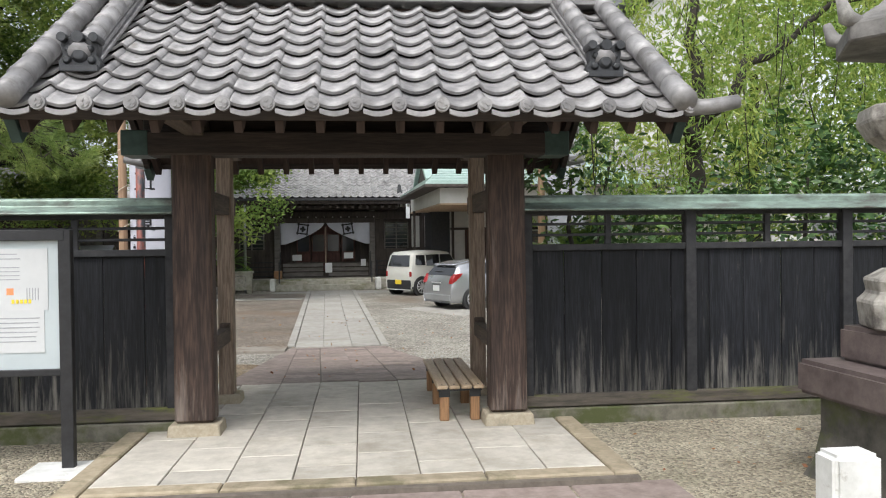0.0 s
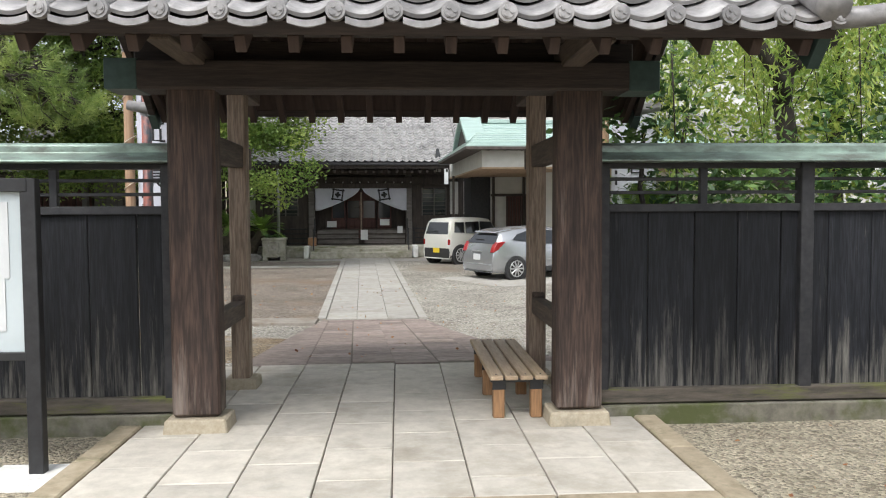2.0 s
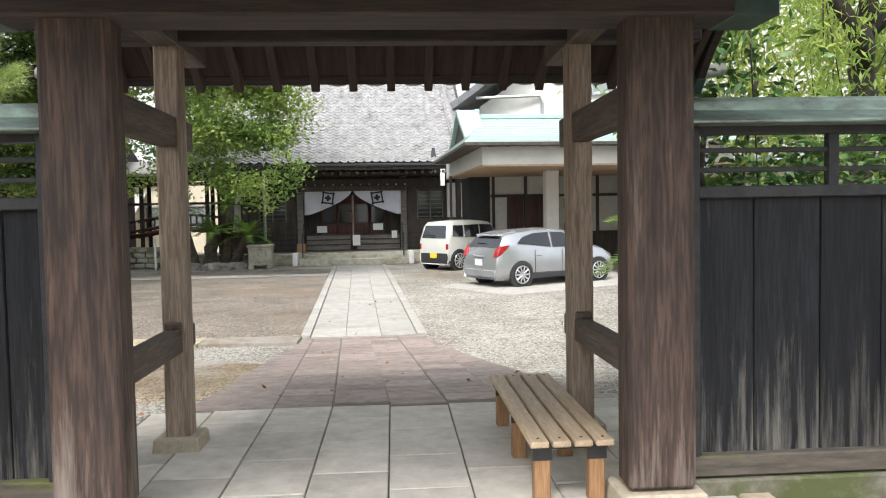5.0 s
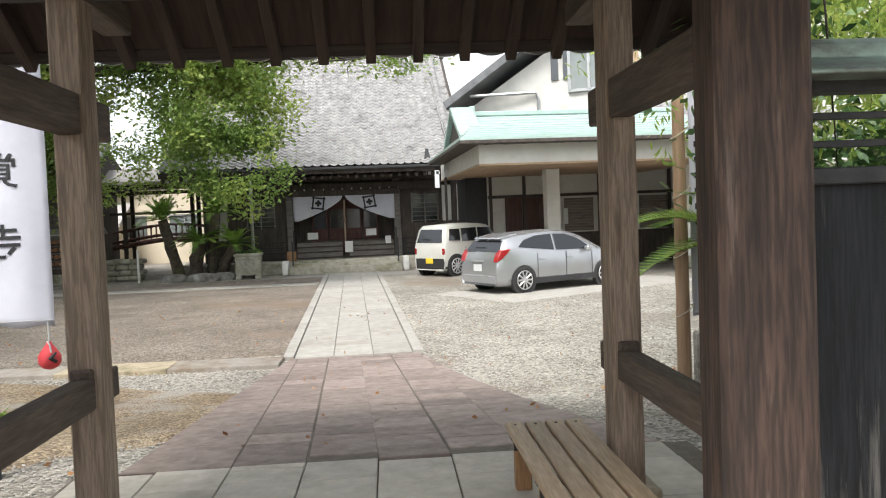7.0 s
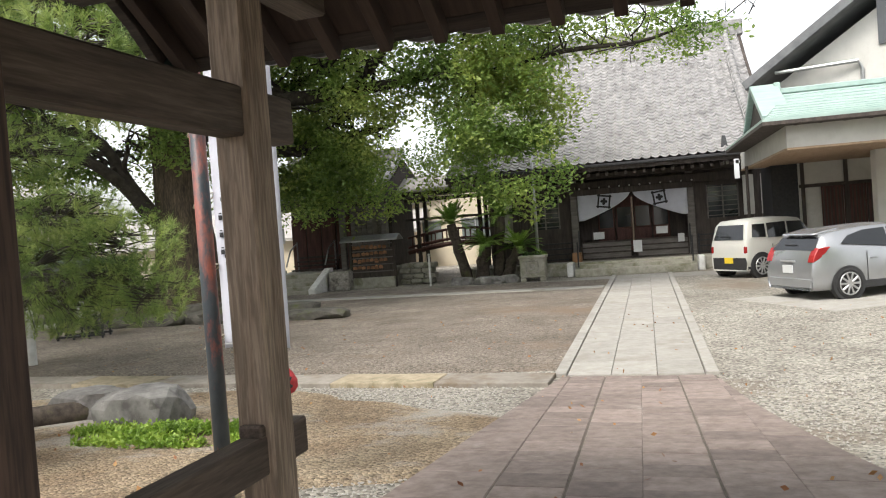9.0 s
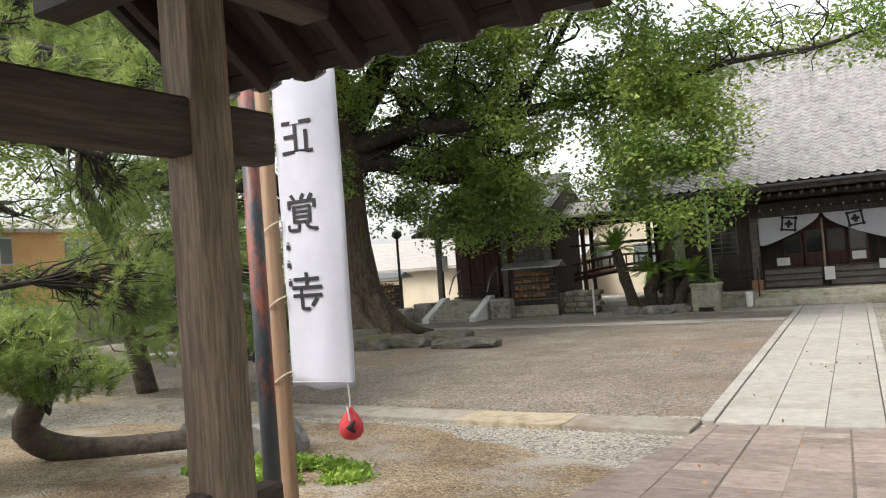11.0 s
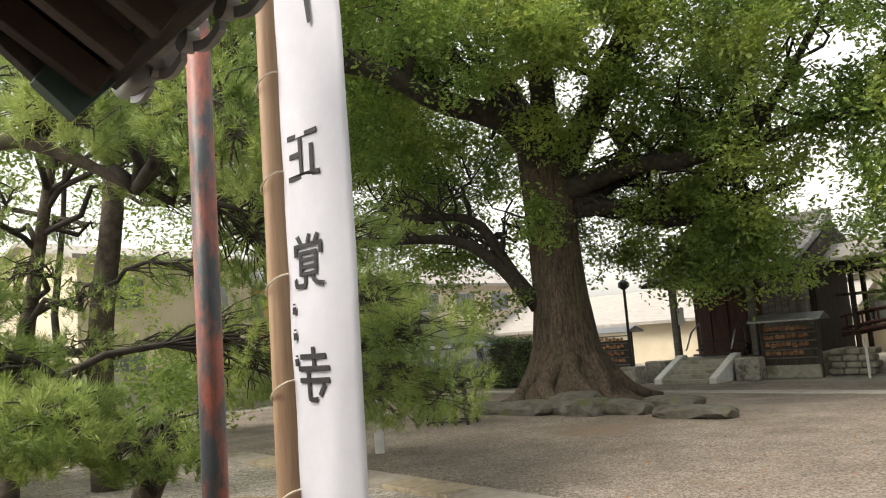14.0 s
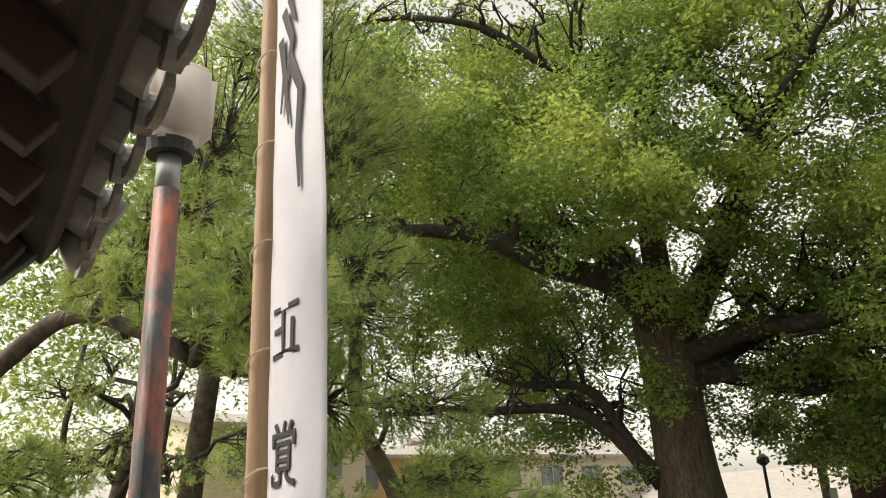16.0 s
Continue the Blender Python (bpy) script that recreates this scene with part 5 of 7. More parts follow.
def build_paving():
    g = thing("gate_paving", "worn grey stone paving under the gate", "paving", kind="structure")
    boxes("bedding", [((0, 7.08, -0.09), (3.8, 3.9, 0.16))], M_JOINT, g, 0)
    cols = [-1.86, -1.4, -0.95, -0.5, -0.06, 0.39, 0.84, 1.29, 1.72]
    for i, (a, b) in enumerate(zip(cols, cols[1:])):
        y = 5.36
        first = True
        while y < 8.98:
            d = (0.3 if i % 2 else 0.6) if first else 0.6 + rng.uniform(-0.03, 0.03)
            e = min(y + d, 9.0)
            if e - y > 0.08:
                slab([(a + 0.004, y + 0.004), (b - 0.004, y + 0.004), (b - 0.004, e - 0.004), (a + 0.004, e - 0.004)], lambda q: 0.012, 0.07, M_PAVE, g, "paving_slab", 0.005, rng.uniform(-0.003, 0.003))
            y, first = e, False
    k = thing("kerb_stones", "ochre stone kerb round the gate paving", "kerb", kind="structure")
    for sx, w in ((-1.96, 0.17), (1.82, 0.17)):
        for j in range(4):
            y = 5.2 + j * 0.92
            if y > 6.6:
                continue
            slab([(sx - w / 2, y), (sx + w / 2, y), (sx + w / 2, y + 0.91), (sx - w / 2, y + 0.91)], lambda q: 0.016, 0.16, M_KERB, k, "kerb_stone", 0.012)
    for j in range(4):
        x = -1.86 + j * 0.9
        slab([(x, 5.2), (x + 0.89, 5.2), (x + 0.89, 5.355), (x, 5.355)], lambda q: 0.014, 0.16, M_KERB, k, "kerb_stone", 0.012)
    for j in range(5):
        x = -1.6 + j * 0.75
        slab([(x, 4.7), (x + 0.74, 4.7), (x + 0.74, 5.18), (x, 5.18)], lambda q: -0.045, 0.1, M_RAMP, k, "step_slab", 0.012)

    r = thing("ramp_paving", "brown brick paving sloping down from the gate, flared", "paving", kind="structure")

    def edge(y):
        t = (y - 9.0) / 6.0
        L = -1.62 + 0.25 * t - 0.02 * math.sin(t * math.pi)
        R = 1.72 - 1.27 * t - 0.18 * math.sin(t * math.pi)
        return L, R

    def inner(y):
        t = (y - 9.0) / 6.0
        return [a + (b - a) * t for a, b in zip((-0.95, -0.5, -0.06, 0.39, 0.84), (-1.26, -0.84, -0.41, 0.01, 0.42))]
    n = 19
    bm = bmesh.new()
    prev = None
    for j in range(13):
        y = 9.0 + j * 0.5
        L, R = edge(y)
        now = [bm.verts.new((L, y, ramp_z(y) - 0.008)), bm.verts.new((R, y, ramp_z(y) - 0.008)), bm.verts.new((R, y, ramp_z(y) - 0.2)), bm.verts.new((L, y, ramp_z(y) - 0.2))]
        if prev:
            for q in range(4):
                bm.faces.new((prev[q], prev[(q + 1) % 4], now[(q + 1) % 4], now[q]))
        prev = now
    obj("bedding", bm, M_JOINT, r)
    for j in range(n):
        y0, y1 = 9.0 + 6.0 * j / n + 0.003, 9.0 + 6.0 * (j + 1) / n - 0.003
        a, b = inner(y0), inner(y1)
        for i in range(4):
            sh = 0.15 if i % 2 else 0.0
            slab([(a[i] + 0.004, y0 + sh), (a[i + 1] - 0.004, y0 + sh), (b[i + 1] - 0.004, min(y1 + sh, 15)), (b[i] + 0.004, min(y1 + sh, 15))], ramp_z, 0.06, M_RAMP, r, "paving_slab", 0.005, rng.uniform(-0.003, 0.003))
        if j % 2 == 0:
            y2 = min(9.0 + 6.0 * (j + 2) / n - 0.003, 15)
            c, d = edge(y0), edge(y2)
            b2 = inner(y2)
            if a[0] - c[0] > 0.12:
                slab([(c[0], y0), (a[0] - 0.004, y0), (b2[0] - 0.004, y2), (d[0], y2)], ramp_z, 0.12, M_RAMP, r, "side_slab", 0.006)
            if c[1] - a[4] > 0.05:
                slab([(a[4] + 0.004, y0), (c[1], y0), (d[1], y2), (b2[4] + 0.004, y2)], ramp_z, 0.12, M_RAMP, r, "side_slab", 0.006)

    p = thing("court_path", "pale concrete slab path leading to the hall", "path", kind="structure")

    def cx(y):
        return -0.49 - (y - 15.0) * 0.0467
    boxes("bedding", [((0, 0, COURT - 0.055), (1.94, 17.0, 0.12), pose(cx(23.5), 23.5, 0, 0, 0, 2.67))], M_JOINT, p, 0)
    offs = [-0.82, -0.28, 0.27, 0.82]
    y = 15.01
    while y < 31.9:
        e = min(y + 0.9, 32.0)
        for i in range(3):
            slab([(cx(y) + offs[i] + 0.004, y), (cx(y) + offs[i + 1] - 0.004, y), (cx(e) + offs[i + 1] - 0.004, e - 0.008), (cx(e) + offs[i] + 0.004, e - 0.008)], lambda q: COURT + 0.03, 0.07, M_PATH, p, "paving_slab", 0.004, rng.uniform(-0.002, 0.002))
        for s in (-1, 1):
            slab([(cx(y) + s * 0.83, y), (cx(y) + s * 0.98, y), (cx(e) + s * 0.98, e - 0.006), (cx(e) + s * 0.83, e - 0.006)][::s], lambda q: COURT + 0.05, 0.12, M_PATH, p, "kerb_stone", 0.006)
        y = e
    c = thing("cross_path", "narrow worn stone path crossing the court", "path", kind="structure")
    for j in range(9):
        x = -1.45 - j * 1.45
        slab([(x - 1.44, 14.42 + 0.05 * (j + 1)), (x, 14.42 + 0.05 * j), (x, 15.02 + 0.05 * j), (x - 1.44, 15.02 + 0.05 * (j + 1))], lambda q: COURT + 0.06, 0.12, M_KERB if j % 3 == 1 else M_STRIP, c, "paving_slab", 0.008, rng.uniform(-0.004, 0.004))
    for j in range(14):
        x = -2.1 - j * 1.3
        slab([(x - 1.29, 27.3), (x, 27.3), (x, 27.95), (x - 1.29, 27.95)], lambda q: COURT + 0.05, 0.1, M_PATH, c, "paving_slab", 0.008, rng.uniform(-0.004, 0.004))
    q = thing("parking_pad", "concrete parking pad at the court edge", "paving", kind="structure")
    boxes("pad", [((0, 0, 0), (6.5, 3.0, 0.06), pose(4.7, 23.4, COURT - 0.008, 0, 0, 30))], M_PATH, q, 0.01)
    boxes("pad_hall", [((0, 0, 0), (9, 1.6, 0.05), pose(1.0, 31.2, COURT - 0.008, 0, 0, 2.5))], M_PATH, q, 0.01)


M_STRIP = mk("worn path stone", (0.22, 0.195, 0.165), (0.33, 0.3, 0.26), 6, 0.9, 0.2, stain=(0.2, 0.155, 0.11), stain_scale=1.2, stain_at=0.5, vary=0.12)
build_paving()


# ---- plants ----
def leaf_mesh(name, clumps, size, mat, parent, rnd, per, spread, droop=0.0, slim=0.45):
    """Small folded leaves gathered round clump centres, in one mesh."""
    c = np.repeat(np.array(clumps, float), per, axis=0)
    n = len(c)
    off = rnd.normal(size=(n, 3)) * np.array([spread, spread, spread * 0.75])
    p = c + off
    d = rnd.normal(size=(n, 3))
    d[:, 2] = d[:, 2] * 0.6 - droop
    d /= np.linalg.norm(d, axis=1)[:, None]
    u = rnd.normal(size=(n, 3))
    u[:, 2] += 1.2
    side = np.cross(d, u)
    side /= np.linalg.norm(side, axis=1)[:, None] + 1e-9
    ln = (size * rnd.uniform(0.7, 1.3, n))[:, None]
    tip, mid = p + d * ln, p + d * ln * 0.5
    a, b = mid + side * ln * slim * 0.5, mid - side * ln * slim * 0.5
    verts = np.stack([p, a, tip, b], axis=1).reshape(-1, 3)
    me = bpy.data.meshes.new(name)
    me.vertices.add(4 * n)
    me.vertices.foreach_set("co", verts.ravel())
    me.loops.add(4 * n)
    me.loops.foreach_set("vertex_index", np.arange(4 * n, dtype=np.int32))
    me.polygons.add(n)
    me.polygons.foreach_set("loop_start", np.arange(0, 4 * n, 4, dtype=np.int32))
    me.update(calc_edges=True)
    me.materials.append(mat)
    ob = new(name, me)
    ob.parent = parent
    return tagged(ob, kind="stuff")


def fill(lobes, dens, rnd, gaps=-1.0):
    """Clump centres in soft ellipsoids, thinned by a noise so that gaps stay open."""
    out = []
    for (cx, cy, cz), (rx, ry, rz) in lobes:
        k = int(dens * (rx * ry * rz) ** 0.72)
        v = rnd.normal(size=(k, 3))
        v *= (np.minimum(1.15, 0.55 * np.linalg.norm(v, axis=1)) / np.linalg.norm(v, axis=1))[:, None]
        q = v * np.array([rx, ry, rz]) + np.array([cx, cy, cz])
        out += [p for p in q if noise.noise((p[0] * 0.75, p[1] * 0.75, p[2] * 1.1)) + 0.5 * noise.noise((p[0] * 2.1, p[1] * 2.1, p[2] * 2.6)) > gaps]
    return np.array(out)


def bend(a, b, r0, r1, wob, seed, n=8):
    a, b = Vector(a), Vector(b)
    pts = []
    for k in range(n + 1):
        t = k / n
        w = wob * math.sin(t * math.pi)
        pts.append(a.lerp(b, t) + Vector((noise.noise((t * 3, seed, 0)), noise.noise((t * 3, seed, 7)), noise.noise((t * 3, seed, 13)) + 0.3)) * w)
    return pts, [r0 + (r1 - r0) * k / n for k in range(n + 1)]


def build_camphor():
    t = thing("camphor_tree", "huge old camphor tree with wide dark limbs and dense crown", "tree")
    X, Y = -13.95, 25.0
    bm = bmesh.new()
    n, rows = 30, []
    prof = [(-0.5, 2.2), (-0.3, 1.8), (0.0, 1.4), (0.5, 1.08), (1.2, 0.9), (2.5, 0.76), (4.0, 0.7), (5.4, 0.72), (6.6, 0.8), (7.4, 0.6)]
    for z, r in prof:
        ring = []
        for k in range(n):
            a = k * math.tau / n
            root = max(0, 1.2 - z) * 0.28 * max(0, noise.noise((math.cos(a) * 2.2, math.sin(a) * 2.2, 4)) + 0.2)
            rr = r * (1 + 0.1 * noise.noise((math.cos(a) * 2, math.sin(a) * 2, z * 0.5))) + root
            ring.append(bm.verts.new((X + rr * math.cos(a) - 0.02 * z, Y + rr * math.sin(a), z)))
        rows.append(ring)
    for a, b in zip(rows, rows[1:]):
        for k in range(n):
            bm.faces.new((a[k], a[(k + 1) % n], b[(k + 1) % n], b[k]))
    bm.faces.new(rows[-1])
    obj("trunk", bm, M_BARK, t, 0, True)
    limbs = [([(-13.9, 24.7, 6.3), (-14.2, 23.2, 7.6), (-15.1, 20.9, 8.4), (-15.8, 19.4, 8.9), (-17.0, 17.4, 8.9), (-17.7, 16.6, 8.6)], 0.46, 0.07),
             ([(-13.7, 25.1, 6.0), (-12.4, 25.6, 8.0), (-11.0, 26.1, 10.4), (-10.9, 25.2, 11.9), (-11.3, 23.9, 13.2)], 0.52, 0.12),
             ([(-13.7, 24.7, 6.5), (-12.8, 23.7, 9.4), (-12.3, 23.3, 11.3), (-11.6, 23.6, 12.6), (-10.9, 24.0, 14.0)], 0.42, 0.1),
             ([(-11.1, 26.0, 10.2), (-10.3, 26.3, 11.9), (-9.5, 26.4, 13.1), (-8.4, 27.4, 13.7)], 0.3, 0.08),
             ([(-13.5, 25.3, 5.2), (-12.8, 26.2, 5.6), (-11.4, 27.4, 6.4), (-9.4, 28.0, 6.9)], 0.32, 0.08),
             ([(-13.5, 25.3, 5.0), (-12.2, 26.1, 4.8), (-11.1, 26.8, 4.3), (-9.4, 27.5, 4.7), (-8.2, 28.0, 5.0)], 0.3, 0.06),
             ([(-14.4, 24.5, 2.3), (-15.0, 23.9, 3.6), (-15.6, 23.3, 4.9), (-16.5, 22.5, 5.1), (-17.8, 21.6, 5.6)], 0.25, 0.06),
             ([(-14.5, 24.3, 2.4), (-15.3, 23.4, 3.9), (-16.3, 21.7, 4.4), (-17.6, 19.6, 4.6), (-18.6, 18.6, 4.4)], 0.22, 0.05),
             ([(-13.8, 25.0, 5.4), (-11.6, 25.8, 5.9), (-9.8, 26.3, 5.8), (-7.0, 26.2, 5.9), (-4.4, 26.0, 5.7)], 0.36, 0.08),
             ([(-4.9, 26.0, 5.7), (-2.6, 26.3, 6.1), (-0.8, 26.5, 6.1), (0.9, 26.6, 6.4)], 0.1, 0.03),
             ([(-12.6, 25.5, 7.8), (-10.4, 24.4, 9.3), (-8.0, 23.6, 10.6), (-5.5, 23.2, 12.6)], 0.28, 0.06),
             ([(-14.0, 25.2, 6.2), (-15.4, 25.6, 8.6), (-17.2, 25.8, 10.6), (-18.6, 26.0, 13.5)], 0.4, 0.08),
             ([(-14.1, 24.9, 6.4), (-15.2, 24.0, 8.8), (-16.6, 22.8, 11.0), (-19.0, 21.8, 13.0)], 0.36, 0.06),
             ([(-12.41, 24.05, 11.93), (-12.91, 22.61, 12.88), (-13.56, 21.23, 13.39), (-14.07, 19.79, 14.34), (-15.09, 17.9, 14.74), (-16.19, 16.38, 14.4)], 0.22, 0.05),
             ([(-11.27, 25.73, 12.12), (-10.73, 26.83, 11.77), (-10.05, 27.36, 12.6), (-9.33, 28.05, 13.28), (-8.8, 28.82, 13.38)], 0.24, 0.06),
             ([(-8.6, 26.2, 5.9), (-7.4, 26.7, 7.6), (-6.2, 27.0, 9.6)], 0.16, 0.05)]
    for i, (way, r0, r1) in enumerate(limbs):
        bm = bmesh.new()
        way = [Vector(p) for p in way]
        pts = []
        for q in range(len(way) - 1):
            p0, p1, p2, p3 = way[max(q - 1, 0)], way[q], way[q + 1], way[min(q + 2, len(way) - 1)]
            for k in range(4):
                u = k / 4
                w = 0.5 * ((2 * p1) + (p2 - p0) * u + (2 * p0 - 5 * p1 + 4 * p2 - p3) * u * u + (3 * p1 - p0 - 3 * p2 + p3) * u ** 3)
                pts.append(w + Vector((noise.noise((q + u, i, 0)), noise.noise((q + u, i, 7)), noise.noise((q + u, i, 13)))) * 0.22 * min(q + u, 1))
        pts.append(way[-1])
        n = len(pts)
        rad = [(r0 + (r1 - r0) * (k / (n - 1)) ** 0.8) * (1 + 0.1 * noise.noise((k * 0.9, i, 3))) for k in range(n)]
        tube(bm, pts, rad, 10)
        for k in range(4, n, 2):
            for q in range(2):
                e = pts[k] + Vector((rng.uniform(-2.0, 2.0), rng.uniform(-1.8, 1.8), rng.uniform(-0.7, 2.0)))
                p2, r2 = bend(pts[k], e, rad[k] * 0.45, 0.018, 0.9, i + k * 0.7 + q * 2.2, 7)
                tube(bm, p2, r2, 6)
                for z in range(3):
                    o = 2 + z
                    e2 = p2[o + 1] + Vector((rng.uniform(-1.1, 1.1), rng.uniform(-1.1, 1.1), rng.uniform(-0.5, 0.9)))
                    p3, r3 = bend(p2[o], e2, r2[o] * 0.6, 0.01, 0.45, i + k + q + z, 4)
                    tube(bm, p3, r3, 5)
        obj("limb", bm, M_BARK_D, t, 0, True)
    lobes = [((-4.2, 26, 4.4), (1.7, 1.4, 2.3)), ((-4.3, 26, 4.0), (1.5, 1.2, 1.7)), ((-4.6, 26, 5.4), (1.6, 1.2, 1.6)), ((-4.0, 25.8, 3.6), (1.4, 1.1, 1.2)), ((-11.0, 27.6, 3.4), (2.0, 1.0, 1.0)), ((-12.8, 27.8, 4.4), (2.2, 1.0, 1.2)), ((-9.6, 27.4, 4.2), (1.8, 1.0, 1.0)), ((-4.0, 26, 6.6), (1.8, 1.6, 1.3)), ((-7.8, 26, 5.6), (2.2, 1.6, 1.5)), ((-9.6, 27, 3.2), (2.2, 1.6, 1.0)), ((-10.3, 26.6, 4.6), (2.0, 1.6, 1.2)), ((0.2, 26.6, 6.3), (1.7, 1.0, 0.55)), ((-1.6, 26.4, 6.6), (1.4, 1.0, 0.5)),
             ((-12.4, 21.5, 10.2), (3.2, 1.8, 1.6)), ((-10.2, 22.4, 9.0), (2.4, 1.6, 1.2)), ((-15.3, 21.8, 9.6), (2.6, 1.6, 1.3)), ((-13.6, 21.6, 8.4), (2.0, 1.2, 0.8)), ((-8.2, 25.2, 9.2), (2.4, 2, 1.6)), ((-6.2, 25, 7.8), (1.8, 1.6, 1.0)),
             ((-18.6, 24.2, 7.2), (2.6, 2, 2.0)), ((-20.6, 24.6, 4.8), (2.4, 1.8, 1.5)), ((-17.6, 24.4, 4.0), (1.5, 1.2, 0.9)), ((-22.5, 25, 8.5), (2, 2, 1.6)), ((-11.2, 28.2, 4.6), (1.6, 1.4, 1.2)), ((-10.2, 28.2, 6.6), (2.4, 1.6, 1.4)),
             ((-20.5, 23, 12), (3, 2.4, 2)), ((-16.5, 24, 13.4), (3, 2.5, 1.8)), ((-12, 24, 14.0), (3, 2.5, 1.8)), ((-8.0, 24, 13), (2.8, 2.2, 1.7)), ((-4.5, 24, 11.0), (2.4, 2, 1.8)), ((-18, 26, 16), (2, 1.6, 1.2)), ((-11, 26, 16.5), (2, 1.6, 1.2)), ((-23.5, 24, 15), (3, 3, 2.5)), ((-12.2, 27.4, 3.7), (2.2, 1.2, 1.2)), ((-14.5, 28.5, 4.6), (2.0, 1.2, 1.2)), ((-10.5, 22.5, 12.8), (2.4, 1.6, 1.2)), ((-17, 22.5, 12), (2.4, 1.8, 1.4)), ((-21.5, 25, 10), (3.5, 2.5, 2.4)), ((-6.5, 24.5, 10), (3, 2.2, 2)), ((-22, 25, 17), (2, 1.6, 1.2)), ((-14, 25, 17.5), (2, 1.6, 1.2)), ((-8, 25, 15.5), (2.2, 1.8, 1.3)), ((-24.5, 25, 4.2), (2, 1.8, 1.3)), ((-13.0, 23.3, 4.6), (0.8, 0.5, 0.9)), ((-12.2, 23.6, 6.8), (1.5, 0.9, 1.0)), ((-10.8, 25.5, 7.2), (1.8, 1.4, 1.2)), ((-25, 22, 13), (4, 3, 3)), ((-12.0, 28.5, 7.0), (2.4, 1.6, 1.8)), ((-16.5, 27.5, 5.2), (2.2, 1.6, 1.8)), ((-16.5, 27.5, 8.0), (2.6, 2, 1.8)), ((-13.5, 22.6, 12), (3, 2, 1.6)),
             ((-9.5, 27.5, 8.4), (2.2, 2, 1.4)), ((-19.5, 22.5, 9.6), (2.4, 1.8, 1.4)), ((-23, 26.5, 6.0), (2.2, 2, 1.6)), ((-20.5, 27, 7.5), (2.5, 2, 1.6)), ((-6.2, 26, 6.2), (1.6, 1.4, 1.0)), ((-17.5, 21.5, 14), (3, 2.4, 2)), ((-25, 28, 11), (3, 3, 2.5)), ((-7, 27.5, 10.5), (2.4, 2, 1.6))]
    lobes += [((-12.64, 16.36, 9.46), (1.3, 1.1, 0.8)), ((-11.88, 18.24, 9.95), (1.5, 1.3, 0.8)), ((-11.04, 20.03, 9.26), (1.5, 1.3, 0.9)), ((-10.13, 21.79, 8.81), (1.5, 1.3, 0.9)), ((-9.72, 23.52, 8.69), (1.0, 0.9, 0.7)), ((-11.5, 18.87, 8.41), (1.4, 1.2, 0.7)), ((-10.88, 21.03, 8.15), (1.3, 1.1, 0.5)), ((-12.95, 17.35, 8.72), (1.2, 1.0, 0.5)), ((-13.82, 15.84, 8.92), (1.0, 0.9, 0.6)), ((-17.28, 21.37, 7.33), (1.9, 1.6, 1.2)), ((-19.21, 20.6, 6.88), (1.6, 1.4, 1.0)), ((-16.75, 23.39, 7.05), (1.2, 1.0, 0.9)), ((-11.4, 29.65, 8.96), (1.5, 1.4, 1.0)), ((-11.46, 28.79, 2.96), (2.1, 1.4, 0.9)), ((-12.37, 27.19, 3.74), (1.2, 1.0, 0.8)), ((-10.65, 30.21, 3.41), (1.2, 1.0, 0.8)), ((-15.34, 23.1, 2.57), (1.1, 1.0, 0.7)), ((-8.03, 32.65, 3.82), (1.6, 1.3, 1.2)), ((-6.79, 33.65, 5.99), (1.8, 1.4, 1.4)), ((-10.64, 27.27, 6.11), (1.8, 1.4, 1.1)), ((-10.5, 24.52, 7.86), (1.8, 1.4, 1.0))]
    lobes += [((-17.12, 19.66, 16.23), (2, 1.6, 1.2)), ((-15.86, 21.97, 15.76), (2, 1.6, 1.1)), ((-16.81, 17.52, 14.2), (1.6, 1.3, 1.0)), ((-14.94, 24.79, 16.73), (1.8, 1.5, 1.0)), ((-14.87, 19.46, 12.92), (1.5, 1.3, 0.8)), ((-10.65, 18.58, 7.89), (1.0, 0.9, 0.5)), ((-9.91, 19.74, 7.93), (1.1, 0.9, 0.5)), ((-9.43, 21.28, 7.64), (1.0, 0.9, 0.45)), ((-11.79, 17.96, 7.59), (1.0, 0.8, 0.35)), ((-9.03, 21.46, 8.92), (1.1, 0.9, 0.5))]
    leaf_mesh("crown", fill(lobes, 175, nrng, 0.06), 0.15, L_CAMPHOR, t, nrng, 17, 0.2, 0.15, 0.5)
    # roots that spread from the foot
    for k in range(11):
        a = k * math.tau / 11 + rng.uniform(-0.15, 0.15)
        ln = rng.uniform(1.9, 3.1)
        bm = bmesh.new()
        pts = [(X + math.cos(a + 0.16 * math.sin(q * 1.3 + k)) * (0.75 + (ln - 0.75) * q / 6), Y + math.sin(a + 0.16 * math.sin(q * 1.3 + k)) * (0.75 + (ln - 0.75) * q / 6), COURT + 1.15 * (1 - q / 6) ** 2.2 + 0.06) for q in range(7)]
        tube(bm, pts, [(0.34 - 0.045 * q) * (1 + 0.2 * noise.noise((q, k, 0))) for q in range(7)], 9)
        obj("root", bm, M_BARK, t, 0, True)
    # flat stones round the foot
    for i, (x, y, sx, sy, sz) in enumerate(((-8.7, 22.6, 1.1, 0.5, 0.22), (-10.6, 22.9, 0.8, 0.5, 0.3), (-11.6, 22.6, 0.9, 0.6, 0.34), (-13.0, 22.4, 1.0, 0.6, 0.3), (-14.6, 22.3, 1.2, 0.5, 0.26), (-16.3, 22.8, 1.3, 0.55, 0.3), (-9.8, 23.6, 0.8, 0.6, 0.3), (-12.2, 23.2, 0.7, 0.7, 0.42))):
        build_rock((x, y, COURT + sz * 0.35), (sx, sy, sz), 20 + i, "flat mossy stone at the foot of the tree", "stones round the tree", M_ROCK_D)


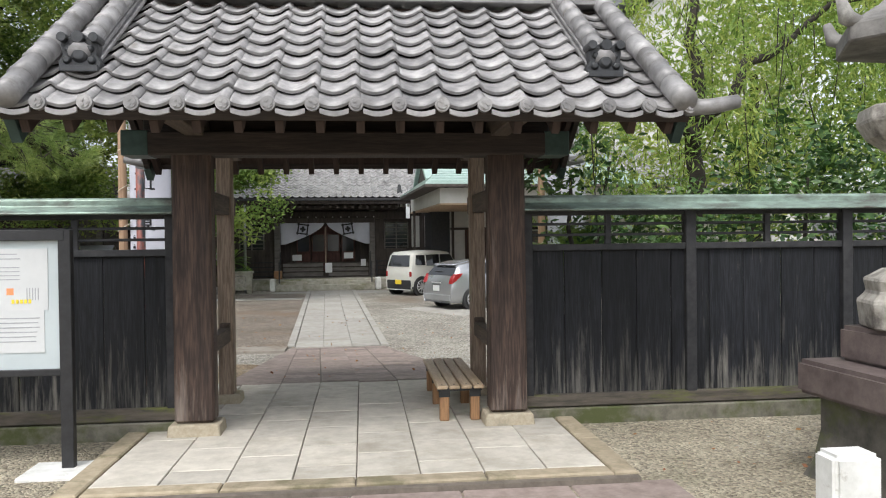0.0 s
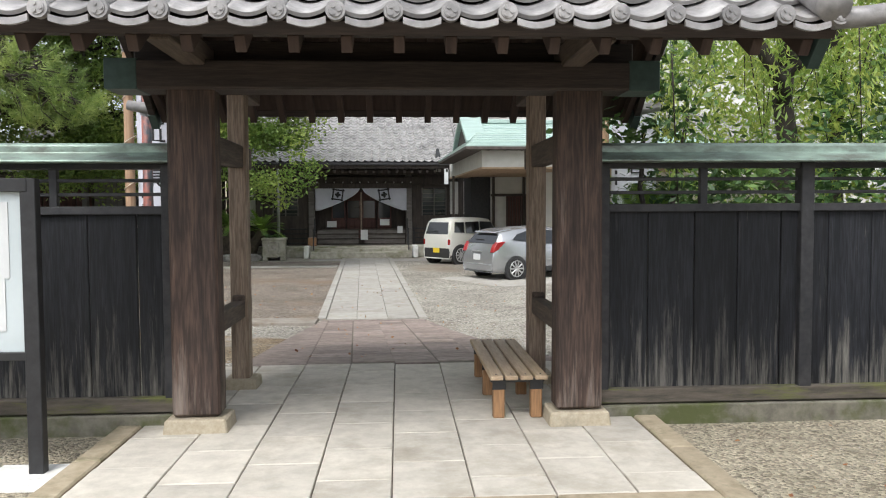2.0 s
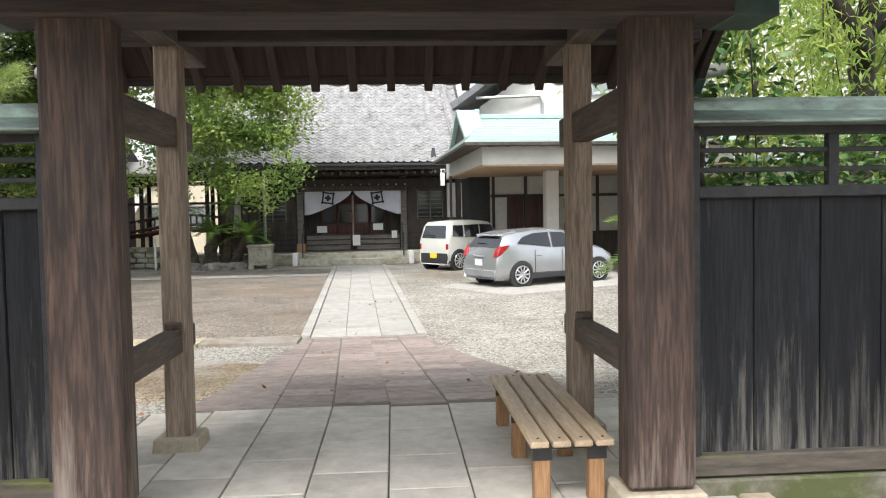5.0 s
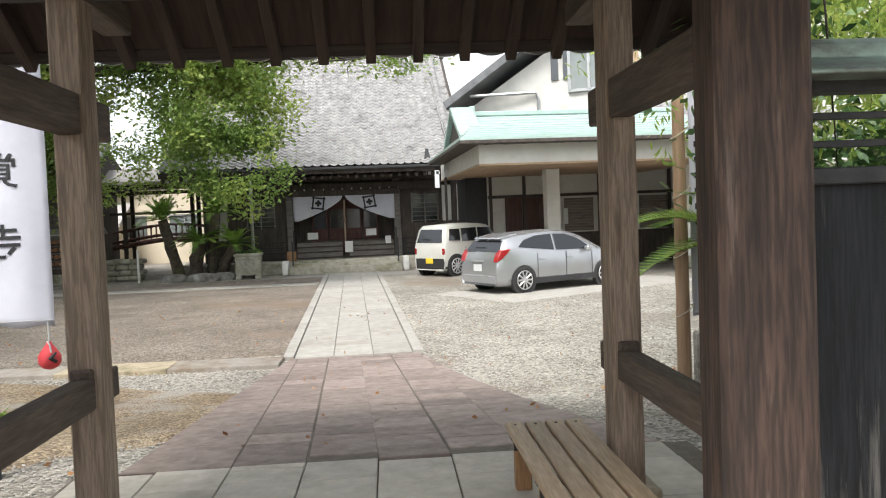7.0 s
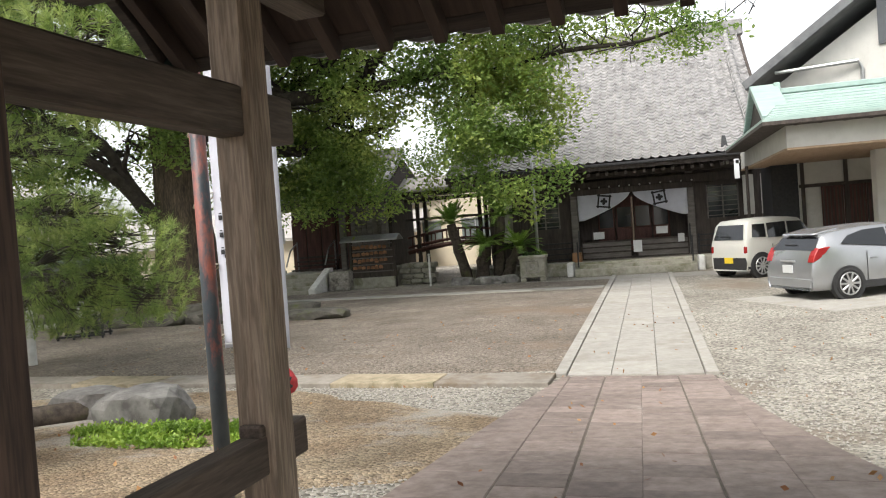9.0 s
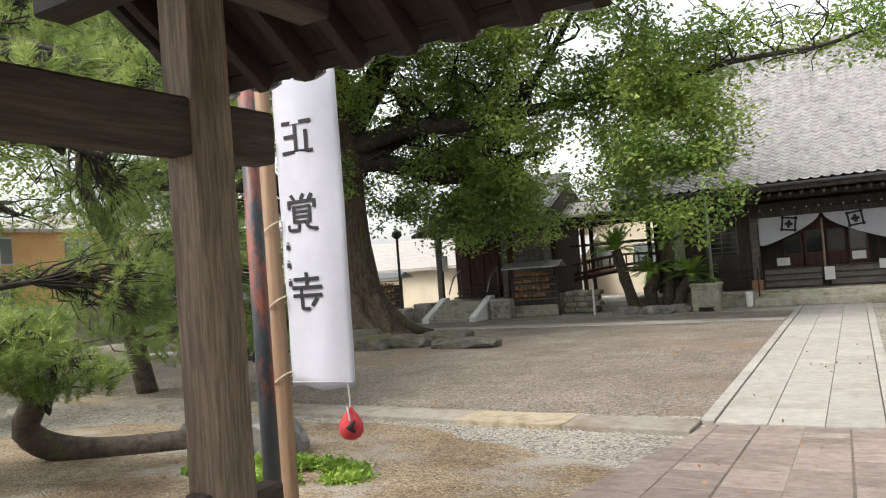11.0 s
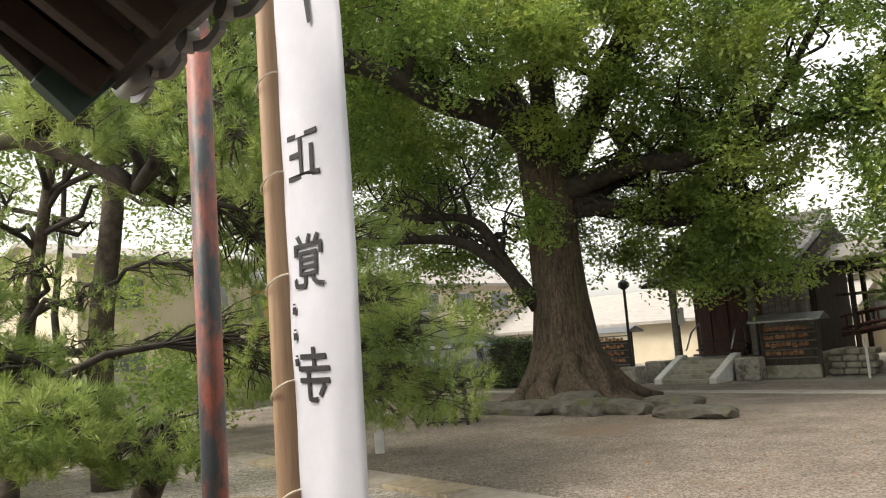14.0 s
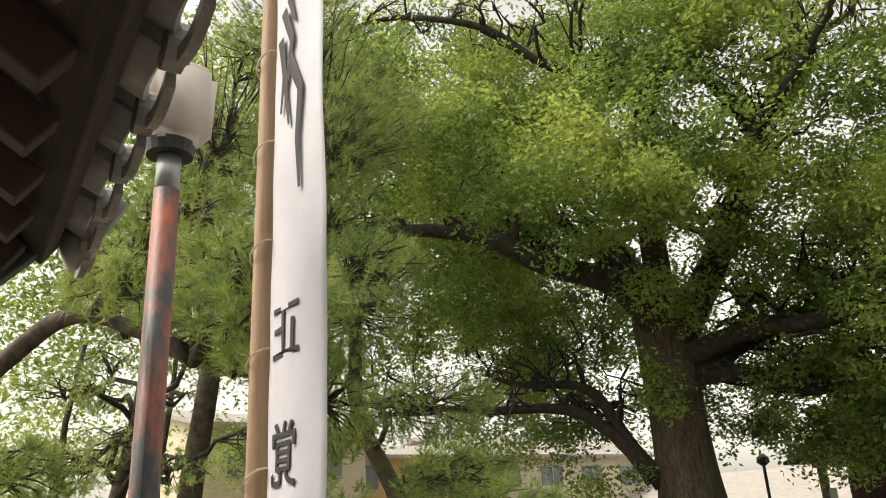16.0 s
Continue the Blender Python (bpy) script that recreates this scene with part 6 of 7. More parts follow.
def build_rock(c, s, seed, label, group="", mat=None):
    bm = bmesh.new()
    bmesh.ops.create_icosphere(bm, subdivisions=3, radius=1)
    for v in bm.verts:
        k = 1 + 0.32 * noise.noise(v.co * 1.1 + Vector((seed, 0, 0))) + 0.12 * noise.noise(v.co * 3 + Vector((0, seed, 0)))
        q = v.co * k
        q = Vector((max(min(q.x, 0.85), -0.85), max(min(q.y, 0.85), -0.85), max(min(q.z, 0.75), -0.8)))
        v.co = Vector((c[0] + q.x * s[0], c[1] + q.y * s[1], c[2] + q.z * s[2]))
    return tagged(obj("garden_rock", bm, mat or M_ROCK, None), label, "rock", group)


build_camphor()


def needles(name, tips, per, length, mat, parent, rnd):
    """Pine needles: thin blades that fan out from each twig tip."""
    c = np.repeat(np.array([p for p, d in tips], float), per, axis=0)
    ax = np.repeat(np.array([d for p, d in tips], float), per, axis=0)
    n = len(c)
    d = rnd.normal(size=(n, 3)) * 0.75 + ax
    d /= np.linalg.norm(d, axis=1)[:, None]
    p = c - ax * (rnd.uniform(0, 0.1, n)[:, None])
    side = np.cross(d, rnd.normal(size=(n, 3)))
    side /= np.linalg.norm(side, axis=1)[:, None] + 1e-9
    ln = (length * rnd.uniform(0.7, 1.2, n))[:, None]
    verts = np.stack([p + side * 0.0032, p - side * 0.0032, p + d * ln], axis=1).reshape(-1, 3)
    me = bpy.data.meshes.new(name)
    me.vertices.add(3 * n)
    me.vertices.foreach_set("co", verts.ravel())
    me.loops.add(3 * n)
    me.loops.foreach_set("vertex_index", np.arange(3 * n, dtype=np.int32))
    me.polygons.add(n)
    me.polygons.foreach_set("loop_start", np.arange(0, 3 * n, 3, dtype=np.int32))
    me.update(calc_edges=True)
    me.materials.append(mat)
    ob = new(name, me)
    ob.parent = parent
    return tagged(ob, kind="stuff")


def build_pine(name, label, trunk, rad, pads, seed, per=46, length=0.14, dens=430):
    """A garden pine: a bent trunk, limbs to each pad of needles."""
    t = thing(name, label, "pine tree")
    r2, n2 = random.Random(seed), np.random.default_rng(seed)
    bm = bmesh.new()
    pts = [Vector(p) for p in trunk]
    fine, fr = [], []
    for i in range(len(pts) - 1):
        for k in range(5):
            u = k / 5
            p0, p1, p2, p3 = pts[max(i - 1, 0)], pts[i], pts[i + 1], pts[min(i + 2, len(pts) - 1)]
            fine.append(0.5 * ((2 * p1) + (p2 - p0) * u + (2 * p0 - 5 * p1 + 4 * p2 - p3) * u * u + (3 * p1 - p0 - 3 * p2 + p3) * u ** 3))
            fr.append(rad[i] + (rad[i + 1] - rad[i]) * u)
    fine.append(pts[-1])
    fr.append(rad[-1])
    tube(bm, fine, [r * (1 + 0.12 * noise.noise((k, seed, 0))) for k, r in enumerate(fr)], 12)
    obj("trunk", bm, M_PINEBARK, t, 0, True)
    tips = []
    for i, (c, r) in enumerate(pads):
        bm = bmesh.new()
        c = Vector(c)
        src = min(fine[len(fine) // 4:], key=lambda q: abs(q.z - c.z + 0.35) + 0.3 * (q - c).length)
        p2, rr = bend(src, c, 0.055, 0.022, 0.8, i * 2.7 + seed, 7)
        tube(bm, p2, rr, 7)
        k = int(dens * (r[0] * r[1] * r[2]) ** 0.6)
        for _ in range(k):
            v = Vector((r2.gauss(0, 1), r2.gauss(0, 1), r2.gauss(0, 1))).normalized() * r2.uniform(0.3, 1) ** 0.5
            tip = c + Vector((v.x * r[0], v.y * r[1], v.z * r[2]))
            d = (Vector((v.x, v.y, abs(v.z) + 0.5))).normalized()
            tips.append((tip, d))
            if r2.random() < 0.3:
                p3, r3 = bend(p2[r2.randrange(4, 8)], tip, 0.016, 0.005, 0.15, r2.random() * 9, 4)
                tube(bm, p3, r3, 4)
        obj("limb", bm, M_BARK_D, t, 0, True)
    needles("needles", tips, per, length, L_PINE, t, n2)
    return t


PINE_LIMB = [(-7.74, 9.42, 3.41), (-7.17, 9.81, 3.59), (-6.79, 10.21, 3.39), (-6.42, 10.64, 3.05)]
build_pine("garden_pine", "old garden pine with a trunk that bends along the ground",
           [(-5.9, 13.2, -0.32), (-6.6, 12.6, -0.28), (-7.4, 11.6, -0.22), (-7.7, 11.1, 0.1), (-7.35, 11.1, 0.7), (-7.8, 10.4, 0.95), (-8.5, 9.4, 1.5), (-8.9, 8.7, 2.5), PINE_LIMB[0], PINE_LIMB[1], PINE_LIMB[2], PINE_LIMB[3]], [0.12, 0.14, 0.16, 0.15, 0.12, 0.11, 0.1, 0.1, 0.09, 0.08, 0.06, 0.03],
           [((-6.0, 9.6, 1.15), (0.9, 0.6, 0.35)), ((-5.4, 9.75, 1.2), (0.6, 0.45, 0.25)), ((-6.8, 9.9, 1.0), (0.9, 0.5, 0.3)), ((-4.36, 10.54, 3.21), (0.7, 0.6, 0.35)), ((-3.98, 10.5, 2.84), (0.6, 0.5, 0.3)), ((-7.6, 9.8, 1.6), (0.9, 0.6, 0.4)), ((-6.8, 10.9, 3.4), (0.8, 0.5, 0.35)), ((-7.2, 11.6, 4.0), (0.8, 0.6, 0.4)), ((-6.4, 10.7, 0.85), (0.8, 0.6, 0.3)), ((-7.0, 10.2, 3.75), (0.9, 0.6, 0.32)), ((-6.0, 10.4, 4.2), (0.8, 0.6, 0.35)), ((-8.2, 11.9, 4.4), (1.0, 0.9, 0.5)), ((-5.4, 9.9, 3.35), (0.5, 0.5, 0.22)),
            ((-8.0, 12.5, 1.6), (0.9, 0.7, 0.7)), ((-7.8, 9.4, 2.2), (0.7, 0.6, 0.4)), ((-7.2, 9.0, 1.2), (0.8, 0.5, 0.4)), ((-8.2, 12.6, 3.0), (0.8, 0.7, 0.7))], 5)
build_pine("garden_pine", "spreading garden pine held up by a post",
           [(-12.0, 16.0, -0.4), (-11.8, 15.6, 0.8), (-11.3, 15.2, 2.0), (-11.5, 14.6, 3.4), (-10.8, 14.2, 4.8), (-11.2, 14.0, 6.2)], [0.2, 0.18, 0.15, 0.13, 0.1, 0.05],
           [((-8.2, 14.35, 2.15), (0.9, 0.8, 0.5)), ((-7.46, 14.57, 1.68), (1.0, 0.8, 0.5)), ((-7.12, 14.66, 0.93), (0.8, 0.7, 0.4)), ((-8.2, 14.32, 1.01), (0.9, 0.8, 0.45)), ((-9.7, 15.3, 0.8), (1.6, 1.0, 0.6)), ((-9.4, 15.0, 2.2), (1.0, 0.8, 0.5)), ((-9.3, 14.6, 3.2), (1.3, 1.0, 0.5)), ((-11.0, 14.2, 4.8), (1.5, 1.2, 0.7)), ((-10.8, 13.6, 6.2), (1.5, 1.2, 0.8)), ((-9.0, 13.4, 5.0), (1.2, 1.0, 0.6)), ((-10.4, 15.8, 1.5), (1.1, 0.9, 0.5)), ((-9.5, 13, 7.2), (1.4, 1.2, 0.8)), ((-11.5, 14.5, 8.6), (1.8, 1.4, 1.0)), ((-13.0, 15.0, 10.4), (1.8, 1.5, 1.1)), ((-9.4, 12.6, 9.0), (1.5, 1.2, 0.9))], 9, 34, 0.17, 300)
build_pine("garden_pine", "tall dark pine at the back of the garden",
           [(-12.6, 12.2, -0.4), (-12.7, 12.2, 2.0), (-12.5, 12.4, 4.6), (-12.6, 12.2, 7.4)], [0.22, 0.2, 0.17, 0.08],
           [((-12.0, 12.6, 5.8), (1.6, 1.3, 0.7)), ((-14.0, 12.0, 6.6), (1.5, 1.3, 0.7)), ((-12.6, 12.2, 8.0), (1.6, 1.4, 0.8)), ((-13.6, 10.6, 1.4), (1.3, 1.0, 0.6)), ((-11.6, 10.6, 0.9), (1.2, 0.9, 0.5))], 13, 30, 0.2, 260)
build_pine("garden_pine", "twisted old pine with thin ragged needle pads",
           [(-12.9, 10.9, -0.4), (-12.6, 11.0, 1.4), (-12.9, 11.3, 3.0), (-12.3, 11.4, 4.6), (-12.5, 11.6, 6.0)], [0.16, 0.14, 0.11, 0.08, 0.04],
           [((-11.95, 10.15, 3.69), (0.9, 0.7, 0.3)), ((-12.1, 11.01, 2.97), (1.0, 0.7, 0.3)), ((-11.1, 11.64, 2.53), (0.8, 0.6, 0.28)), ((-10.53, 12.88, 3.88), (0.9, 0.7, 0.35)), ((-11.16, 13.19, 2.85), (0.8, 0.7, 0.3)), ((-12.06, 10.33, 2.57), (1.0, 0.7, 0.35)), ((-13.14, 11.91, 3.84), (0.7, 0.6, 0.25)), ((-9.49, 12.41, 4.45), (0.8, 0.6, 0.3)), ((-13.71, 10.96, 4.49), (0.9, 0.6, 0.25)), ((-11.28, 11.61, 1.82), (1.0, 0.8, 0.35)), ((-10.33, 12.91, 1.79), (0.8, 0.7, 0.35)), ((-13.67, 10.04, 3.03), (0.8, 0.6, 0.3)), ((-12.85, 10.83, 3.8), (0.7, 0.6, 0.3)), ((-10.35, 12.17, 4.76), (0.8, 0.6, 0.3)), ((-9.65, 11.7, 7.12), (1.0, 0.8, 0.4)), ((-10.06, 12.01, 8.67), (1.1, 0.8, 0.4)), ((-8.5, 10.22, 4.63), (0.6, 0.5, 0.25)), ((-8.49, 10.99, 5.0), (0.6, 0.5, 0.25))], 17, 26, 0.15, 190)

sup = thing("tree_support", "pale concrete post propping a pine branch", "support post")
bm = bmesh.new()
tube(bm, [(-11.4, 16.6, -0.45), (-11.4, 16.6, 0.75)], 0.09, 10)
tube(bm, [(-12.4, 16.4, 0.25), (-10.9, 16.7, 0.3)], 0.05, 8)
obj("post", bm, M_WHITEST, sup, 0.01)


def build_shrub(name, label, cat, stems, lobes, dens, size, mat, per, spread, droop, seed, slim=0.45):
    t = thing(name, label, cat)
    for i, (a, b, r0, r1) in enumerate(stems):
        bm = bmesh.new()
        pts, rad = bend(a, b, r0, r1, 0.3, i + seed, 7)
        tube(bm, pts, rad, 8)
        obj("stem", bm, M_BARK_D, t, 0, True)
    r = np.random.default_rng(seed)
    leaf_mesh("leaves", fill(lobes, dens, r), size, mat, t, r, per, spread, droop, slim)


def build_weeping():
    t = thing("weeping_cherry", "weeping tree with long hanging yellow-green leaves", "tree")
    bm, bt = bmesh.new(), bmesh.new()
    stems = [((5.0, 10.8, -0.3), (4.75, 10.6, 3.3), 0.15, 0.12), ((4.75, 10.6, 2.9), (3.6, 10.2, 4.2), 0.09, 0.05), ((4.75, 10.6, 3.2), (6.4, 10.8, 4.6), 0.1, 0.05), ((4.75, 10.6, 3.3), (5.0, 11.2, 6.2), 0.1, 0.05),
             ((3.6, 10.2, 4.2), (2.9, 10.2, 5.2), 0.05, 0.03), ((6.4, 10.8, 4.6), (8.6, 10.4, 5.6), 0.05, 0.03), ((5.0, 11.2, 6.2), (7.2, 10.6, 7.2), 0.05, 0.03), ((5.0, 11.2, 6.0), (3.4, 11.6, 7.0), 0.05, 0.03)]
    lines = []
    for i, (a, b, r0, r1) in enumerate(stems):
        pts, rad = bend(a, b, r0, r1, 0.35, i * 1.7, 7)
        tube(bm, pts, rad, 8)
    r = np.random.default_rng(21)
    clumps = []
    for _ in range(620):
        x, y = r.uniform(2.4, 10.5), r.uniform(8.6, 13.5)
        z = r.uniform(3.2, 7.4) - 0.08 * abs(x - 5)
        ln = r.uniform(0.6, 1.7)
        dx, dy = r.normal(0, 0.12), r.normal(0, 0.12)
        k = int(ln / 0.13)
        for j in range(k):
            u = j / k
            clumps.append((x + dx * u * 2, y + dy * u * 2, max(z - ln * u, 1.9)))
        if _ % 4 == 0:
            tube(bt, [(x, y, z), (x + dx, y + dy, z - ln / 2), (x + 2 * dx, y + 2 * dy, z - ln)], [0.01, 0.007, 0.004], 4)
    obj("trunk", bm, M_BARK_D, t, 0, True)
    tagged(obj("twigs", bt, M_BARK_D, t, 0, True), kind="stuff")
    leaf_mesh("leaves", clumps, 0.115, L_WEEP, t, r, 8, 0.09, 1.1, 0.22)


build_weeping()
build_shrub("evergreen_shrub", "dark glossy evergreen shrub behind the fence", "shrub", [((2.5, 9.3, -0.2), (2.6, 9.4, 2.4), 0.05, 0.02), ((2.7, 9.4, -0.2), (3.2, 9.7, 2.6), 0.04, 0.02)],
            [((2.6, 9.5, 2.7), (0.75, 0.6, 0.7)), ((3.2, 9.8, 1.6), (0.8, 0.5, 0.7)), ((4.0, 9.6, 1.8), (0.9, 0.5, 0.6))], 190, 0.12, L_DARK, 12, 0.13, 0.2, 31)
build_shrub("evergreen_shrub", "dark evergreen shrub with broad leaves", "shrub", [((5.6, 9.4, -0.2), (5.8, 9.5, 2.4), 0.05, 0.02)],
            [((5.7, 9.5, 2.5), (1.1, 0.6, 0.8)), ((5.4, 9.4, 1.4), (1.3, 0.5, 0.7)), ((7.3, 9.6, 2.2), (1.2, 0.6, 1.0))], 170, 0.13, L_DARK, 12, 0.15, 0.2, 33)
build_shrub("background_tree", "broad green trees closing the garden", "tree", [((8, 15, -0.4), (8, 15, 5), 0.2, 0.08), ((12, 13, -0.4), (12, 13, 5), 0.2, 0.08)],
            [((7.5, 15, 3.6), (2.4, 1.4, 2.6)), ((11.5, 13.5, 4), (2.6, 2, 3)), ((10, 14.5, 7), (3, 2, 2)), ((15, 13, 4), (3, 2, 4))], 150, 0.16, L_WEEP, 12, 0.26, 0.3, 35)
build_shrub("background_tree", "dark green trees behind the garden pines", "tree", [((-20, 17, -0.4), (-20.6, 17.6, 9.5), 0.25, 0.1)],
            [((-17, 17, 12), (3, 2.5, 2.6)), ((-21, 18, 15), (3.5, 3, 3)), ((-16, 12, 11), (2.6, 2, 2.2)), ((-22, 19, 6.5), (3, 2.5, 2.4)), ((-18.5, 13.2, 9), (3, 2.5, 2)), ((-21, 21, 10), (3, 2.5, 2.5)), ((-14.5, 11, 1.0), (1.6, 1.4, 1.0)), ((-15, 14.2, 1.2), (1.4, 1.2, 0.9)), ((-19, 16.5, 1.0), (1.6, 1.4, 1.2)), ((-18, 11, 7), (2.4, 2, 1.6)), ((-15.5, 9.5, 2), (1.8, 1.6, 2)), ((-8, 8.2, 1.0), (1.3, 0.5, 0.9))], 75, 0.17, L_CAMPHOR, 11, 0.24, 0.2, 37)
build_shrub("background_tree", "slender yellow-green trees behind the garden pines", "tree", [((-16.6, 12.4, -0.4), (-16.9, 12.9, 6.5), 0.1, 0.04), ((-15.2, 10.2, -0.4), (-15.6, 10.8, 5.2), 0.09, 0.04)],
            [((-20.13, 10.33, 5.12), (1.6, 1.3, 1.1)), ((-20.11, 11.86, 5.87), (1.5, 1.3, 1.0)), ((-18.52, 9.92, 6.59), (1.4, 1.2, 1.0)), ((-21.79, 12.43, 4.0), (1.6, 1.4, 1.2)), ((-18.69, 14.11, 5.87), (1.4, 1.2, 1.1)), ((-20.12, 15.19, 3.84), (1.5, 1.2, 1.0)), ((-20.67, 10.56, 3.5), (1.4, 1.2, 1.1)), ((-18.81, 14.31, 8.28), (1.6, 1.3, 1.2)), ((-17.83, 14.21, 10.75), (1.6, 1.3, 1.2)), ((-16.34, 13.56, 12.28), (1.6, 1.3, 1.2)), ((-18.15, 11.19, 8.53), (1.2, 1.0, 0.8))], 100, 0.13, L_WEEP, 9, 0.26, 0.2, 39)


def build_cycad(trunks, n, length, label, seed):
    t = thing("cycad", label, "cycad")
    r2 = random.Random(seed)
    bt, bf = bmesh.new(), bmesh.new()
    for (base, top, rad) in trunks:
        pts, rr = bend(base, top, rad, rad * 0.85, 0.12, seed, 6)
        tube(bt, pts, [r * (1 + 0.12 * (k % 2)) for k, r in enumerate(rr)], 10)
        for i in range(n):
            a = i * 2.399 + r2.uniform(-0.2, 0.2)
            el = r2.uniform(0.15, 1.25)
            L = length * r2.uniform(0.8, 1.1)
            d = Vector((math.cos(a) * math.cos(el), math.sin(a) * math.cos(el), math.sin(el)))
            mid = []
            for k in range(15):
                u = k / 14
                mid.append(Vector(top) + d * L * u + Vector((0, 0, -0.55 * L * u * u * math.cos(el))))
            tube(bf, mid, [0.009 * (1 - 0.7 * k / 14) for k in range(15)], 4)
            for k in range(2, 15):
                for h in (0.0, 0.5):
                    p = mid[k - 1].lerp(mid[k], h)
                    tang = (mid[k] - mid[k - 1]).normalized()
                    sd = tang.cross(Vector((0, 0, 1))).normalized()
                    ll = length * 0.2 * math.sin(min(1, 0.15 + k / 13) * math.pi * 0.8) + 0.03
                    for s in (-1, 1):
                        tip = p + (sd * s + tang * 0.55 + Vector((0, 0, 0.25))).normalized() * ll
                        v = [bf.verts.new(q) for q in (p - tang * 0.017, p + tang * 0.017, tip)]
                        bf.faces.new(v)
    obj("trunk", bt, M_PINEBARK, t, 0.0)
    obj("fronds", bf, L_PALM, t)


build_cycad([((-7.4, 32.3, -0.4), (-7.9, 32.2, 1.75), 0.2), ((-6.9, 32.3, -0.4), (-6.6, 32.0, 0.9), 0.24), ((-6.3, 32.4, -0.4), (-6.1, 32.4, 1.9), 0.2), ((-6.0, 32.3, -0.4), (-5.4, 32.0, 0.75), 0.2)], 26, 1.15, "clump of cycads with several dark trunks", 3)
build_cycad([((2.95, 10.3, -0.3), (2.92, 10.25, 1.15), 0.13)], 22, 1.25, "young cycad with feathery arching fronds", 4)
for i, (x, y, s) in enumerate(((-7.4, 31.5, 0.5), (-6.4, 31.4, 0.7), (-5.7, 31.6, 0.45))):
    build_rock((x, y, COURT + 0.08), (s, s * 0.6, 0.25), 40 + i, "rounded stone at the cycad bed", "cycad bed stones")
build_rock((-5.5, 12.4, -0.22), (0.56, 0.4, 0.36), 51, "grey garden rock with a pale face", "garden rocks")
build_rock((-6.6, 12.9, -0.25), (0.55, 0.4, 0.25), 52, "low dark garden rock", "garden rocks")
build_rock((-3.9, 11.9, -0.36), (0.3, 0.22, 0.12), 53, "small rounded grey garden stone", "garden rocks")


def build_moss():
    t = thing("moss_patch", "bright green moss and low plants round the rock", "moss", kind="stuff")
    r = np.random.default_rng(61)
    c = []
    for _ in range(900):
        a, q = r.uniform(0, math.tau), math.sqrt(r.uniform(0, 1))
        x, y = -4.75 + 1.25 * q * math.cos(a), 11.75 + 0.55 * q * math.sin(a)
        if noise.noise((x * 2.2, y * 2.2, 0)) + 0.35 * (0.7 - q) > -0.12:
            c.append((x, y, ground_z(x, y) + 0.05 + 0.07 * (1 - q)))
    leaf_mesh("moss_leaves", c, 0.05, L_MOSS, t, r, 14, 0.035, -0.6, 0.5)


L_MOSS = leafmat("moss leaves", (0.1, 0.18, 0.02), (0.2, 0.33, 0.04), (0.34, 0.46, 0.08), 3, 0.3)
build_moss()


